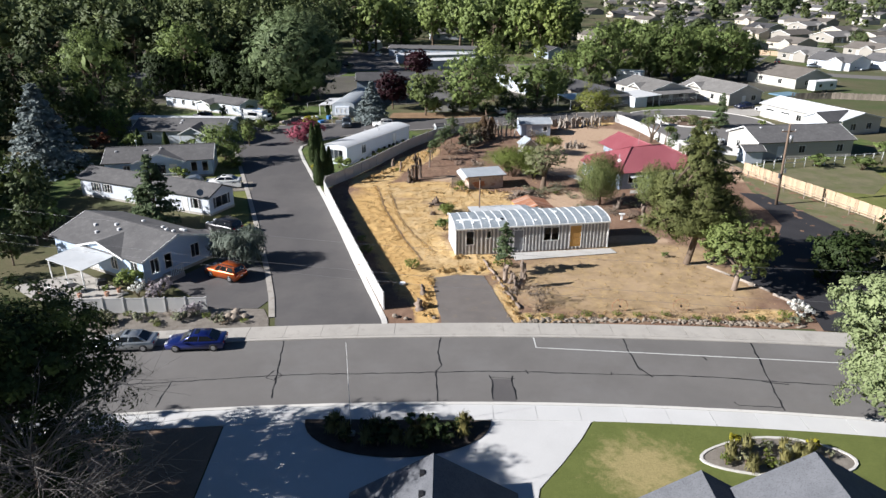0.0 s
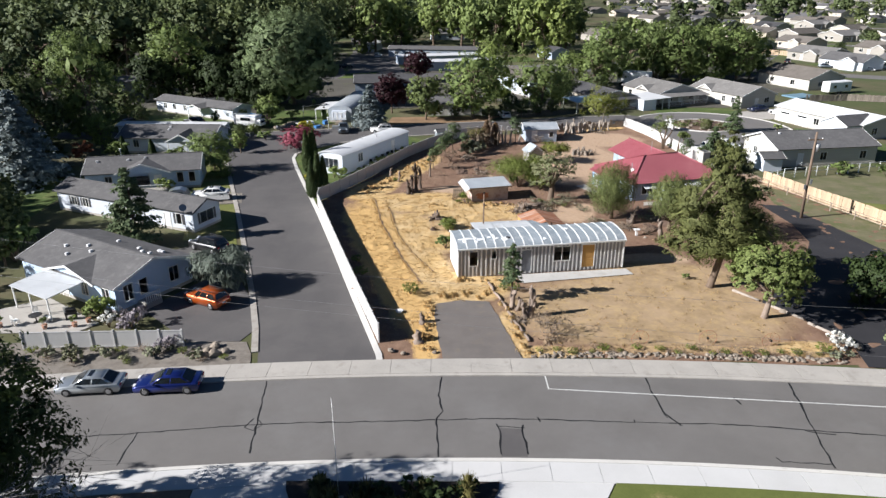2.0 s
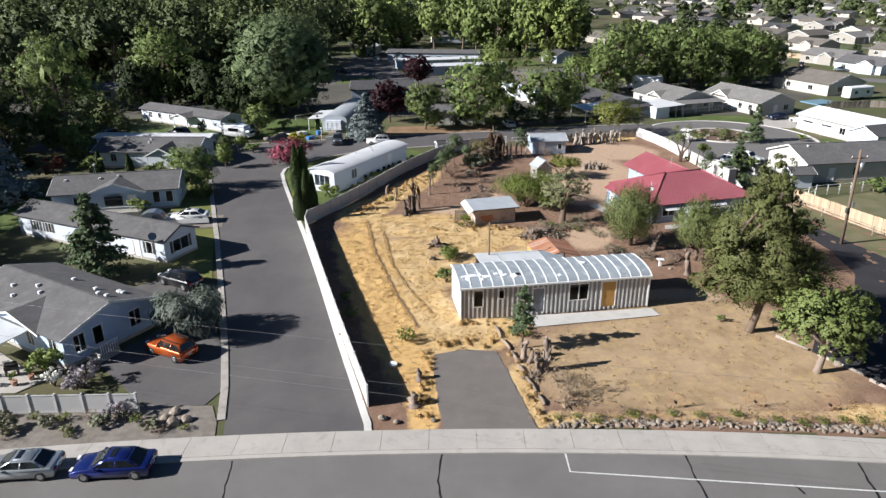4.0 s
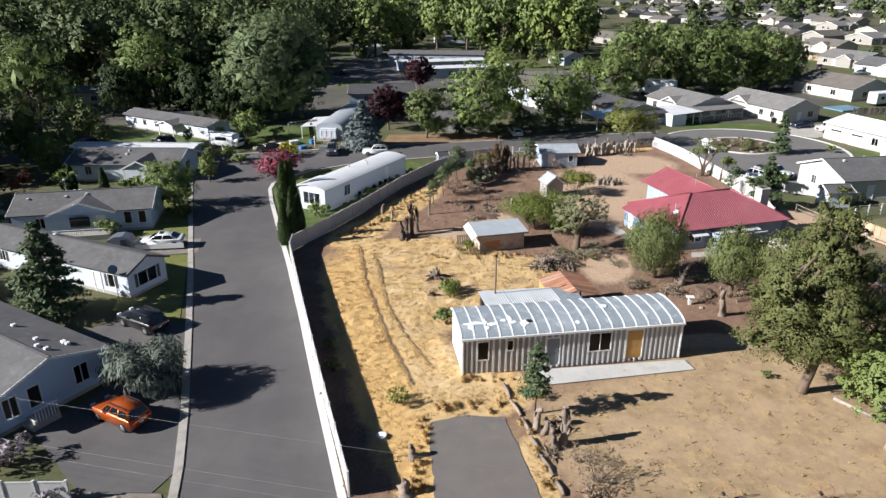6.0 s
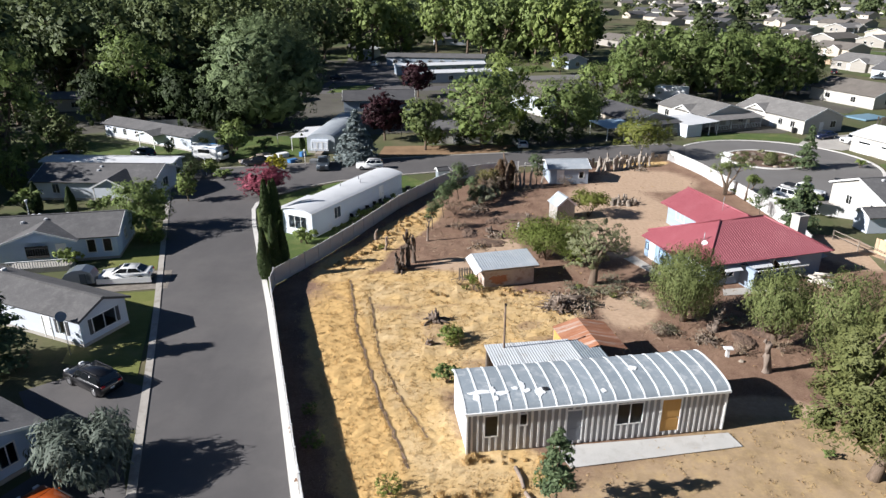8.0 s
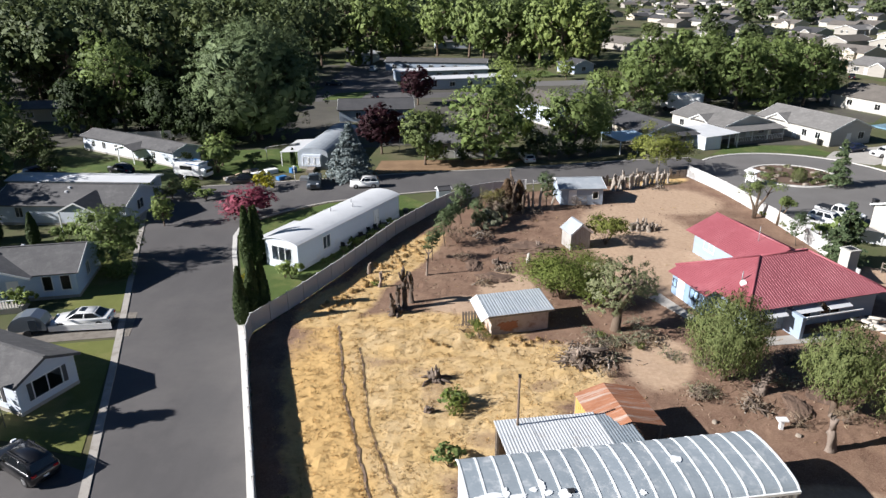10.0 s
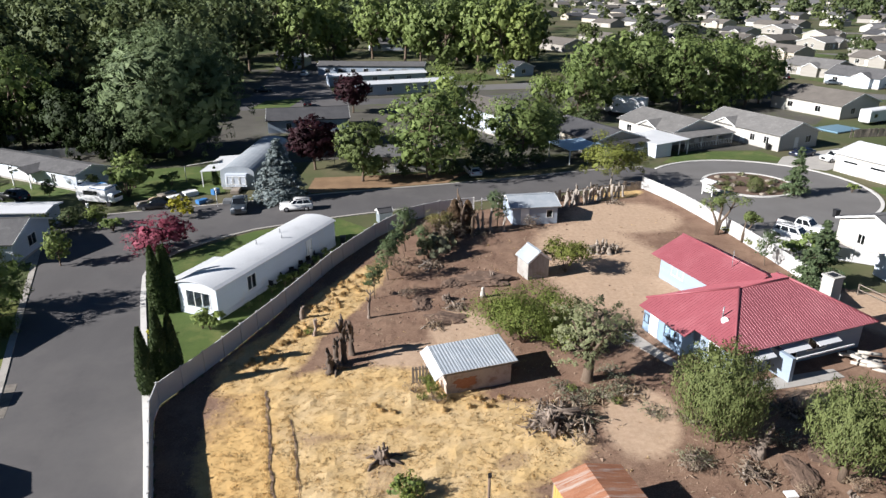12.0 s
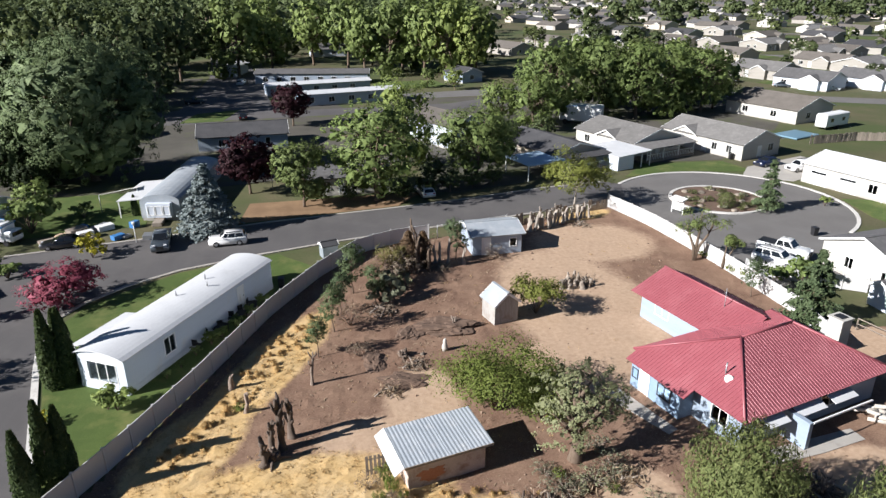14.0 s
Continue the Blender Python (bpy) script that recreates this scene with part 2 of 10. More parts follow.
LAWN = surface("green_lawn", (0.105, 0.120, 0.028), (0.170, 0.180, 0.052), 0.35, 20, 1.0, bump=0.7, stain=((0.24, 0.21, 0.085), 0.14, 0.48, 0.68))
HEAP_SOIL = surface("dark_heaped_soil", (0.085, 0.055, 0.040), (0.185, 0.125, 0.092), 1.2, 9, 1.0, bump=0.9)
VERGE = surface("dull_verge_grass", (0.10, 0.098, 0.052), (0.20, 0.178, 0.105), 0.4, 14, 1.0, bump=0.7, stain=((0.105, 0.115, 0.045), 0.35, 0.45, 0.65))
LAWN_LUSH = surface("watered_lawn", (0.048, 0.078, 0.017), (0.092, 0.130, 0.032), 0.4, 20, 1.0, bump=0.7, stain=((0.16, 0.16, 0.055), 0.3, 0.5, 0.75))
GROUND = surface("dry_ground", (0.060, 0.062, 0.028), (0.15, 0.125, 0.07), 0.05, 3, 1.0, bump=0.6, stain=((0.065, 0.085, 0.028), 0.03, 0.42, 0.6))
BARE = surface("bare_brown_soil", (0.17, 0.115, 0.08), (0.28, 0.20, 0.145), 0.3, 8, 1.0, bump=0.7)
STRAW_LOOSE = surface("needle_litter", (0.15, 0.092, 0.052), (0.29, 0.19, 0.108), 0.4, 10, 1.0, bump=0.6)
RUBBER = plain("rubber", (0.015, 0.015, 0.016), 0.8)
ALLOY = plain("alloy", (0.45, 0.45, 0.46), 0.35, 0.8)
BLACK_PLASTIC = plain("black_plastic", (0.02, 0.02, 0.022), 0.5)
LAMP_CLEAR = plain("headlight_glass", (0.75, 0.76, 0.78), 0.1)
LAMP_RED = plain("taillight_red", (0.35, 0.01, 0.012), 0.2)
IRON = plain("dark_iron", (0.03, 0.026, 0.024), 0.7, 0.5)
STEEL = plain("dull_steel", (0.30, 0.31, 0.32), 0.5, 0.6)
WIRE = plain("cable", (0.22, 0.22, 0.23), 0.5, 0.5)
WHITE_PAINT = plain("white_paint", (0.78, 0.78, 0.77), 0.4)
BLUE_TARP = plain("blue_tarp", (0.05, 0.18, 0.42), 0.5)
CANVAS = plain("sun_shade_cloth", (0.70, 0.68, 0.62), 0.8)
POOL = plain("pool_cover_blue", (0.14, 0.24, 0.31), 0.5)
GLASS, _nt, _b, _o = shader("window_glass")
_b.inputs["Base Color"].default_value = (0.55, 0.6, 0.62, 1)
_b.inputs["Roughness"].default_value, _b.inputs["Transmission Weight"].default_value, _b.inputs["IOR"].default_value = 0.03, 1.0, 1.3
CAR_GLASS = plain("tinted_car_glass", (0.012, 0.014, 0.016), 0.06, 0.0, 0.5)

LEAF = {
    "broad": leafy("broad_leaves", (0.064, 0.100, 0.028), (0.262, 0.330, 0.110), through=0.25),
    # broad leaves brightened: sunlight on the far grove is put into the colour
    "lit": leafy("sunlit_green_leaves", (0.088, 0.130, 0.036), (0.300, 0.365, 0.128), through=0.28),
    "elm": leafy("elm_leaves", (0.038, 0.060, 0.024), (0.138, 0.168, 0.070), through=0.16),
    "bright": leafy("bright_green_leaves", (0.105, 0.142, 0.026), (0.215, 0.252, 0.064), vary=0.2),
    "apple": leafy("apple_leaves", (0.105, 0.145, 0.042), (0.205, 0.245, 0.090), vary=0.1),
    "willow": leafy("willow_leaves", (0.042, 0.072, 0.028), (0.245, 0.305, 0.150), through=0.2, vary=0.02),
    # darkened leaves: shade over the western woods is put into the colour
    "west_shade": leafy("shade_darkened_leaves", (0.024, 0.042, 0.016), (0.108, 0.138, 0.056), through=0.16),
    "dark": leafy("dark_leaves", (0.020, 0.036, 0.012), (0.055, 0.080, 0.026)),
    "pine": leafy("pine_needles", (0.075, 0.092, 0.032), (0.160, 0.172, 0.066), through=0.2, vary=0.15),
    "spruce": leafy("blue_spruce_needles", (0.115, 0.150, 0.165), (0.230, 0.270, 0.290), through=0.15, vary=0.2),
    "fir": leafy("fir_needles", (0.050, 0.082, 0.038), (0.145, 0.185, 0.090), through=0.2, vary=0.15),
    "arbor": leafy("arborvitae_sprays", (0.026, 0.046, 0.015), (0.066, 0.092, 0.028), through=0.2, vary=0.15),
    "cedar": leafy("cedar_sprays", (0.078, 0.104, 0.032), (0.215, 0.240, 0.088), through=0.2, vary=0.05),
    "olive": leafy("grey_green_leaves", (0.145, 0.165, 0.088), (0.262, 0.282, 0.168), vary=0.15),
    "weep": leafy("weeping_blue_needles", (0.085, 0.110, 0.085), (0.170, 0.195, 0.160), through=0.2, vary=0.1),
    "plum": leafy("purple_leaves", (0.028, 0.010, 0.014), (0.065, 0.020, 0.028), vary=0.2),
    "crab": leafy("red_pink_leaves", (0.17, 0.035, 0.055), (0.34, 0.09, 0.13), vary=0.1),
    "silver": leafy("silvery_leaves", (0.17, 0.22, 0.09), (0.36, 0.41, 0.21), vary=0.1),
    "yellow": leafy("yellow_leaves", (0.26, 0.24, 0.02), (0.44, 0.40, 0.05), vary=0.1),
    "yellowgreen": leafy("yellow_green_leaves", (0.11, 0.13, 0.026), (0.23, 0.245, 0.06), vary=0.1),
    "straw": leafy("dry_straw", (0.38, 0.25, 0.095), (0.74, 0.54, 0.27), through=0.35, vary=0.05),
    "twig": leafy("dry_twigs", (0.16, 0.12, 0.085), (0.34, 0.27, 0.20), through=0.1, vary=0.2),
    "grassy": leafy("ornamental_grass_blades", (0.13, 0.13, 0.045), (0.30, 0.27, 0.11), vary=0.25),
    "deadbrown": leafy("dead_brown_sprays", (0.085, 0.052, 0.030), (0.19, 0.125, 0.072), vary=0.15),
    "sage": leafy("sage_leaves", (0.15, 0.16, 0.10), (0.26, 0.27, 0.18), vary=0.2),
    "lavender": leafy("grey_lavender_sprigs", (0.20, 0.18, 0.20), (0.33, 0.30, 0.33), vary=0.1),
    "rustleaf": leafy("rust_brown_leaves", (0.12, 0.038, 0.022), (0.24, 0.10, 0.05), vary=0.1),
    "flower": leafy("white_blossoms", (0.55, 0.55, 0.50), (0.80, 0.80, 0.76), vary=0.05),
}


# ---- builders ----
def part(name, bm, material, parent, label=""):
    me = bpy.data.meshes.new(name)
    bm.to_mesh(me)
    bm.free()
    me.materials.append(material)
    ob = new(name, me)
    ob.parent = parent
    if label:
        ob["label"] = label
    return ob


def raw(name, verts, faces, material, parent=None, label="", smooth=False):
    me = bpy.data.meshes.new(name)
    me.from_pydata(verts, [], faces)
    me.materials.append(material)
    if smooth:
        me.polygons.foreach_set("use_smooth", [True] * len(me.polygons))
    ob = new(name, me)
    ob.parent = parent
    if label:
        ob["label"] = label
    return ob


def thing(name, label, category, m, group="", kind=""):
    ob = new(name)
    ob.matrix_world = m
    return tagged(ob, label, category, group, kind)


def box(bm, x0, x1, y0, y1, z0, z1, bevel=0.0):
    r = bmesh.ops.create_cube(bm, size=1.0, matrix=Matrix.LocRotScale(((x0 + x1) / 2, (y0 + y1) / 2, (z0 + z1) / 2), None, (x1 - x0, y1 - y0, z1 - z0)))
    if bevel:
        bmesh.ops.bevel(bm, geom=list({e for v in r["verts"] for e in v.link_edges}), offset=bevel, segments=1, affect="EDGES")
    return bm


def boxes(*rows, bevel=0.0):
    bm = bmesh.new()
    for r in rows:
        box(bm, *r, bevel=bevel)
    return bm


def hexa(bm, p):
    """Eight corners: four below, four above, in the same order."""
    v = [bm.verts.new(q) for q in p]
    for f in ((3, 2, 1, 0), (4, 5, 6, 7), (0, 1, 5, 4), (1, 2, 6, 5), (2, 3, 7, 6), (3, 0, 4, 7)):
        bm.faces.new([v[i] for i in f])
    return bm


def prism(bm, poly, z0, z1):
    lo, hi = [bm.verts.new((x, y, z0)) for x, y in poly], [bm.verts.new((x, y, z1)) for x, y in poly]
    n = len(poly)
    bm.faces.new(hi)
    bm.faces.new(lo[::-1])
    for i in range(n):
        bm.faces.new((lo[i], lo[(i + 1) % n], hi[(i + 1) % n], hi[i]))
    bmesh.ops.recalc_face_normals(bm, faces=bm.faces)
    return bm


def slab(bm, quad, thick):
    """A flat panel of four corners, given its thickness downwards."""
    a = [Vector(q) for q in quad]
    n = (a[1] - a[0]).cross(a[3] - a[0]).normalized()
    if n.z < 0:
        a, n = a[::-1], -n
    hexa(bm, [q - n * thick for q in a] + a)
    return bm


def tube(bm, pts, radii, sides=7):
    """A limb through points, tapering by the radii, closed at both ends."""
    rings, up = [], Vector((0.3, 0.2, 1)).normalized()
    pts = [Vector(p) for p in pts]
    for i, p in enumerate(pts):
        d = (pts[min(i + 1, len(pts) - 1)] - pts[max(i - 1, 0)]).normalized()
        a = d.cross(Vector((1, 0, 0)) if abs(d.x) < 0.8 else Vector((0, 1, 0))).normalized()
        b = d.cross(a)
        rings.append([bm.verts.new(p + (a * math.cos(k * math.tau / sides) + b * math.sin(k * math.tau / sides)) * radii[i]) for k in range(sides)])
    for r, s in zip(rings, rings[1:]):
        for k in range(sides):
            f = bm.faces.new((r[k], r[(k + 1) % sides], s[(k + 1) % sides], s[k]))
            f.smooth = True
    bm.faces.new(rings[0][::-1])
    bm.faces.new(rings[-1])
    return bm


def cyl(bm, x, y, z0, z1, r, r2=None, sides=12):
    return tube(bm, [(x, y, z0), (x, y, z1)], [r, r if r2 is None else r2], sides)


def sheet_mesh(name, poly, z, material, label, category, kind="structure"):
    """A flat piece of ground, 3 cm thick."""
    ob = part(name, prism(bmesh.new(), poly, z - 0.03, z), material, None)
    return tagged(ob, label, category, kind=kind)


def inside(poly, x, y):
    c, n = False, len(poly)
    for i in range(n):
        (ax, ay), (bx, by) = poly[i], poly[i - 1]
        if (ay > y) != (by > y) and x < (bx - ax) * (y - ay) / (by - ay) + ax:
            c = not c
    return c


def ribbon(bm, pts, width, z, wob=0.0, seed=0):
    """A strip along a line on the ground; wob lets it wander like a crack."""
    rng = random.Random(seed)
    line = []
    for (ax, ay), (bx, by) in zip(pts, pts[1:]):
        n = max(1, int(math.hypot(bx - ax, by - ay) / (0.5 if wob else 4)))
        line += [(ax + (bx - ax) * i / n + rng.uniform(-wob, wob), ay + (by - ay) * i / n + rng.uniform(-wob, wob)) for i in range(n)]
    line.append(pts[-1])
    last = None
    for i, (x, y) in enumerate(line):
        ax, ay = line[max(i - 1, 0)]
        bx, by = line[min(i + 1, len(line) - 1)]
        d = math.hypot(bx - ax, by - ay) or 1
        w = width * (0.5 + (rng.uniform(-0.2, 0.25) if wob else 0))
        nx, ny = -(by - ay) / d * w, (bx - ax) / d * w
        now = bm.verts.new((x + nx, y + ny, z)), bm.verts.new((x - nx, y - ny, z))
        if last:
            bm.faces.new((last[1], now[1], now[0], last[0]))
        last = now
    return bm


def strip(name, left, right, z0, z1, material, label, category):
    """A raised strip between two lines of equal length."""
    bm = bmesh.new()
    for i in range(len(left) - 1):
        q = [left[i], right[i], right[i + 1], left[i + 1]]
        hexa(bm, [(x, y, z0) for x, y in q] + [(x, y, z1) for x, y in q])
    bmesh.ops.recalc_face_normals(bm, faces=bm.faces)
    return tagged(part(name, bm, material, None), label, category, kind="structure")


def along(pts, d):
    """Points of a line moved sideways by d, to the left of its run."""
    out = []
    for i, (x, y) in enumerate(pts):
        ax, ay = pts[max(i - 1, 0)]
        bx, by = pts[min(i + 1, len(pts) - 1)]
        k = math.hypot(bx - ax, by - ay)
        out.append((x - (by - ay) / k * d, y + (bx - ax) / k * d))
    return out


def resample(pts, step):
    out, carry = [pts[0]], 0.0
    for (ax, ay), (bx, by) in zip(pts, pts[1:]):
        d = math.hypot(bx - ax, by - ay)
        s = step - carry
        while s <= d:
            out.append((ax + (bx - ax) * s / d, ay + (by - ay) * s / d))
            s += step
        carry = d - (s - step)
    return out


# ---- ground, roads, pavements ----
big = bmesh.new()
prism(big, [(-3000, -600), (3000, -600), (3000, 3500), (-3000, 3500)], -0.4, -0.03)
tagged(part("ground", big, GROUND, None), "dry grass and soil of the neighbourhood, reaching far off", "ground", kind="structure")


def near_edge(x):
    return 18.6 - 0.0024 * (x - 3) ** 2


def far_edge(x):
    return 28.05 - 0.0019 * (x - 6) ** 2


XS = [-100 + 4 * i for i in range(51)]
NEAR, FAR = [(x, near_edge(x)) for x in XS], [(x, far_edge(x)) for x in XS]
strip("road", FAR, NEAR, -0.03, 0.02, ASPHALT, "grey asphalt street with sealed cracks", "road")
strip("kerb_north", [(x, y + 0.35) for x, y in FAR], FAR, -0.03, 0.10, CONCRETE, "pale concrete kerb along the street", "kerb")
strip("kerb_south", NEAR, [(x, y - 0.3) for x, y in NEAR], -0.03, 0.09, KERB_WHITE, "pale concrete kerb along the street", "kerb")

SIDE_L = [(-14.6, 28.9), (-15.2, 31.5), (-16.2, 35.5), (-18.0, 41.3), (-22.2, 53.5), (-26.4, 65.4), (-31.0, 78), (-35.3, 89.8), (-38.6, 99), (-40.9, 105.2), (-46, 108), (-80, 108.5)]
SIDE_R = [(-5.3, 28.9), (-5.6, 31.0), (-7.2, 36), (-9.3, 42.5), (-13.2, 55), (-16.9, 66.4), (-20.7, 77.5), (-24.4, 88.5), (-26.0, 94), (-26.2, 97), (-24.6, 100.6), (-21.5, 104.2), (-17, 107.4), (-9, 110.6), (0, 113.4), (10, 115.9), (22, 118.6), (33, 121.6), (37.0, 121.5), (37.6, 119.2)]
CUL = [(52.5 + 15.4 * math.cos(radians(a)), 119 + 15.4 * math.sin(radians(a))) for a in range(190, 500, 8)]
NORTH = [(40, 131.6), (30, 130.0), (17, 126.4), (8, 124.4), (-8.7, 121.2), (-24, 117.2), (-37, 114.2), (-80, 114)]
sheet_mesh("side_street", SIDE_R + CUL + NORTH + SIDE_L[::-1], 0.0, ASPHALT_PARK, "dark asphalt park lane bending behind the lots, with a turning circle", "road")
strip("kerb_lane_west", along(SIDE_L[1:10], 0.55), SIDE_L[1:10], -0.03, 0.07, DRY_KERB, "pale concrete gutter beside the park lane", "kerb")
strip("kerb_lane_east", SIDE_R[:10], along(SIDE_R[:10], -0.5), -0.03, 0.07, KERB_WHITE, "pale concrete gutter at the foot of the white fence", "kerb")
strip("kerb_lane_bend", SIDE_R[9:19], along(SIDE_R[9:19], -0.4), -0.03, 0.07, DRY_KERB, "pale kerb round the bend of the lane", "kerb")
strip("kerb_lane_north", NORTH[:7], along(NORTH[:7], -0.4), -0.03, 0.06, DRY_KERB, "pale kerb along the far side of the lane", "kerb")
strip("kerb_circle", CUL[14:], along(CUL[14:], -0.45), -0.03, 0.09, KERB_WHITE, "pale kerb round the turning circle", "kerb")

# tar-filled cracks, a patch and the lane line on the street
bm = bmesh.new()
for i, (pts, w) in enumerate((
    ([(-0.3, 27.9), (-0.5, 25.5), (-0.2, 23.5), (-0.62, 22.7), (-0.5, 20.5), (-0.4, 18.7)], 0.10),
    ([(-13.4, 27.2), (-13.1, 24.5), (-12.8, 22.1), (-12.45, 19.0)], 0.10),
    ([(-13.2, 22.6), (-13.5, 21.7), (-12.9, 21.3), (-12.4, 22.0), (-12.9, 22.6)], 0.08),
    ([(15.15, 28), (15.1, 25.8), (15.2, 23.4), (16.0, 22.0)], 0.10), ([(15.2, 23.4), (15.3, 22.9)], 0.07),
    ([(25.6, 27.2), (25.1, 24.0), (24.6, 21.2), (24.1, 17.8)], 0.11), ([(24.0, 21.5), (25.2, 21.2), (25.9, 21.1)], 0.09),
    ([(3.5, 22.2), (3.7, 21.3), (3.6, 19.0)], 0.12), ([(5.3, 22.0), (5.2, 21.4), (5.3, 19.0)], 0.12), ([(3.5, 21.9), (5.4, 21.7)], 0.06),
    ([(20.9, 18.8), (21.1, 18.4), (24.1, 18.2)], 0.07), ([(-20.5, 21.0), (-20.5, 19.6), (-20.4, 17.8)], 0.09),
    ([(x, far_edge(x) - 5.4 - 0.0006 * (x + 1) ** 2 + 0.08 * math.sin(x * 0.4)) for x in range(-30, 60, 3)], 0.085),
    ([(20.8, 25.3), (21.0, 24.5)], 0.10), ([(6.4, 22.9), (6.5, 22.4)], 0.08), ([(12.9, 22.7), (12.9, 22.3)], 0.08),
)):
    ribbon(bm, pts, w, 0.026, 0.055, i)
tagged(part("crack_sealant", bm, TAR, None), "black tar lines sealing cracks in the street", "crack sealant", kind="structure")
sheet_mesh("road_patch", [(3.6, 18.8), (5.25, 18.8), (5.2, 21.6), (3.6, 21.7)], 0.024, ASPHALT_PARK, "darker square repair patch in the street", "road patch")
bm = bmesh.new()
ribbon(bm, [(7.57, 28.3), (7.6, 26.35)] + [(x, 26.35 - 0.088 * (x - 7.6) - 0.0001 * (x - 7.6) ** 2) for x in range(9, 60, 3)], 0.11, 0.027)
tagged(part("lane_line", bm, LINE_PAINT, None), "worn white painted parking line on the street", "road marking", kind="structure")

# south side: bright concrete drive, planted island, lawn
DRIVE = [(-14.9, 16.0), (-14.5, 9.0), (-14.3, -2), (6.4, -2), (5.4, 8.0), (5.8, 9.8), (7.6, 12.2), (9.2, 14.6), (10.2, 16.4), (3.0, 16.5)]
sheet_mesh("concrete_drive", DRIVE, 0.05, CONCRETE_NEW, "bright curved concrete driveway dappled by tree shade", "driveway")
LAWN_FRONT, nt, b, _o = shader("front_lawn_grass")
co = nt.nodes.new("ShaderNodeTexCoord").outputs["Object"]
worn = nt.nodes.new("ShaderNodeVectorMath")
worn.operation, worn.inputs[1].default_value = "DISTANCE", (12.6, 11.6, 0.06)
nt.links.new(co, worn.inputs[0])
dry = nt.nodes.new("ShaderNodeMath")
dry.operation, dry.inputs[1].default_value = "MULTIPLY_ADD", -0.13
nt.links.new(worn.outputs["Value"], dry.inputs[0])
nt.links.new(noise_node(nt, co, 0.9, 8, 0.75), dry.inputs[2])
blade = noise_node(nt, co, 9, 6, 0.7)
col = mixc(nt, 0.5, ramp(nt, blade, [(0.3, (0.068, 0.088, 0.014)), (0.7, (0.138, 0.158, 0.036))]), ramp(nt, noise_node(nt, co, 0.8, 5, 0.6), [(0.3, (0.078, 0.096, 0.016)), (0.7, (0.128, 0.146, 0.034))]))
col = mixc(nt, ramp(nt, dry.outputs[0], [(-0.02 + 0.04, (0, 0, 0)), (0.32, (0.85, 0.85, 0.85))]), col, ramp(nt, blade, [(0.3, (0.25, 0.20, 0.085)), (0.7, (0.40, 0.32, 0.15))]))
nt.links.new(col, b.inputs["Base Color"])
b.inputs["Roughness"].default_value = 1.0
bp = nt.nodes.new("ShaderNodeBump")
bp.inputs["Strength"].default_value, bp.inputs["Distance"].default_value = 0.7, 0.04
nt.links.new(blade, bp.inputs["Height"])
nt.links.new(bp.outputs[0], b.inputs["Normal"])
sheet_mesh("front_lawn", [(10.3, 16.4), (9.3, 14.6), (7.7, 12.2), (5.9, 9.8), (5.5, 8.0), (6.5, -2), (45, -2), (45, 11.8), (36, 14.2), (27.3, 15.5), (18, 16.4)], 0.06, LAWN_FRONT, "mown green lawn with a dry patch", "lawn")
sheet_mesh("bare_bed", [(-60, 5), (-60, 8.0), (-40, 12.4), (-24, 15.4), (-15.0, 16.0), (-14.6, 9.0), (-14.4, -2), (-60, -2)], 0.03, BARE, "shaded bare soil with leaf litter under the tree", "soil")
ISL = [(-3.1 + 6.4 * math.cos(radians(a)), 16.4 + 3.9 * math.sin(radians(a))) for a in range(180, 361, 10)]
sheet_mesh("planted_island", ISL, 0.12, MULCH, "half-round planting bed of dark bark in the driveway", "planting bed")
PLN = [(21.2 + 4.5 * math.cos(radians(a)) * (1 + 0.1 * math.cos(radians(2 * a))), 12.5 + (2.0 + 0.35 * math.sin(radians(a + 40))) * math.sin(radians(a))) for a in range(0, 360, 12)]
strip("bed_edging", PLN + PLN[:1], [(21.2 + (x - 21.2) * 0.96, 12.5 + (y - 12.5) * 0.92) for x, y in PLN + PLN[:1]], 0.0, 0.16, KERB_WHITE, "pale concrete edging round the flower bed", "edging")
sheet_mesh("flower_bed", [(21.2 + (x - 21.2) * 0.97, 12.5 + (y - 12.5) * 0.95) for x, y in PLN], 0.10, GRAVEL, "gravel flower bed in the lawn", "flower bed")

# west of the lane: gravel strip, drives, grass
sheet_mesh("patio_slab", [(-42.5, 37.6), (-38.4, 34.4), (-31.6, 34.6), (-30.4, 36.2), (-37.5, 41.2)], 0.05, CONCRETE, "pale concrete patio under the awning", "patio")
sheet_mesh("gravel_strip", [(-60, 22.2), (-40, 26.4), (-30, 28.0), (-22, 28.95), (-15.3, 29.55), (-15.7, 31.2), (-16.6, 33.1), (-21.4, 33.2), (-60, 32.2)], 0.02, GRAVEL, "gravel bed with dry shrubs along the pavement", "gravel bed")
sheet_mesh("drive_first_house", [(-21.6, 33.2), (-17.2, 33.2), (-16.4, 35.4), (-18.6, 41.6), (-21.0, 46.0), (-24.4, 45.2), (-27.6, 38.8)], 0.015, ASPHALT_PARK, "dark asphalt parking pad beside the house", "driveway")
sheet_mesh("drive_second_house", [(-20.4, 48.0), (-22.0, 53.0), (-28.0, 55.2), (-31.5, 52.4), (-29.0, 49.5)], 0.015, ASPHALT_PARK, "dark asphalt parking pad beside the house", "driveway")
sheet_mesh("drive_third_house", [(-27.6, 70.2), (-28.8, 74.6), (-39.0, 73.2), (-38.6, 68.2)], 0.012, GRAVEL, "gravel parking strip with a trailer", "driveway")
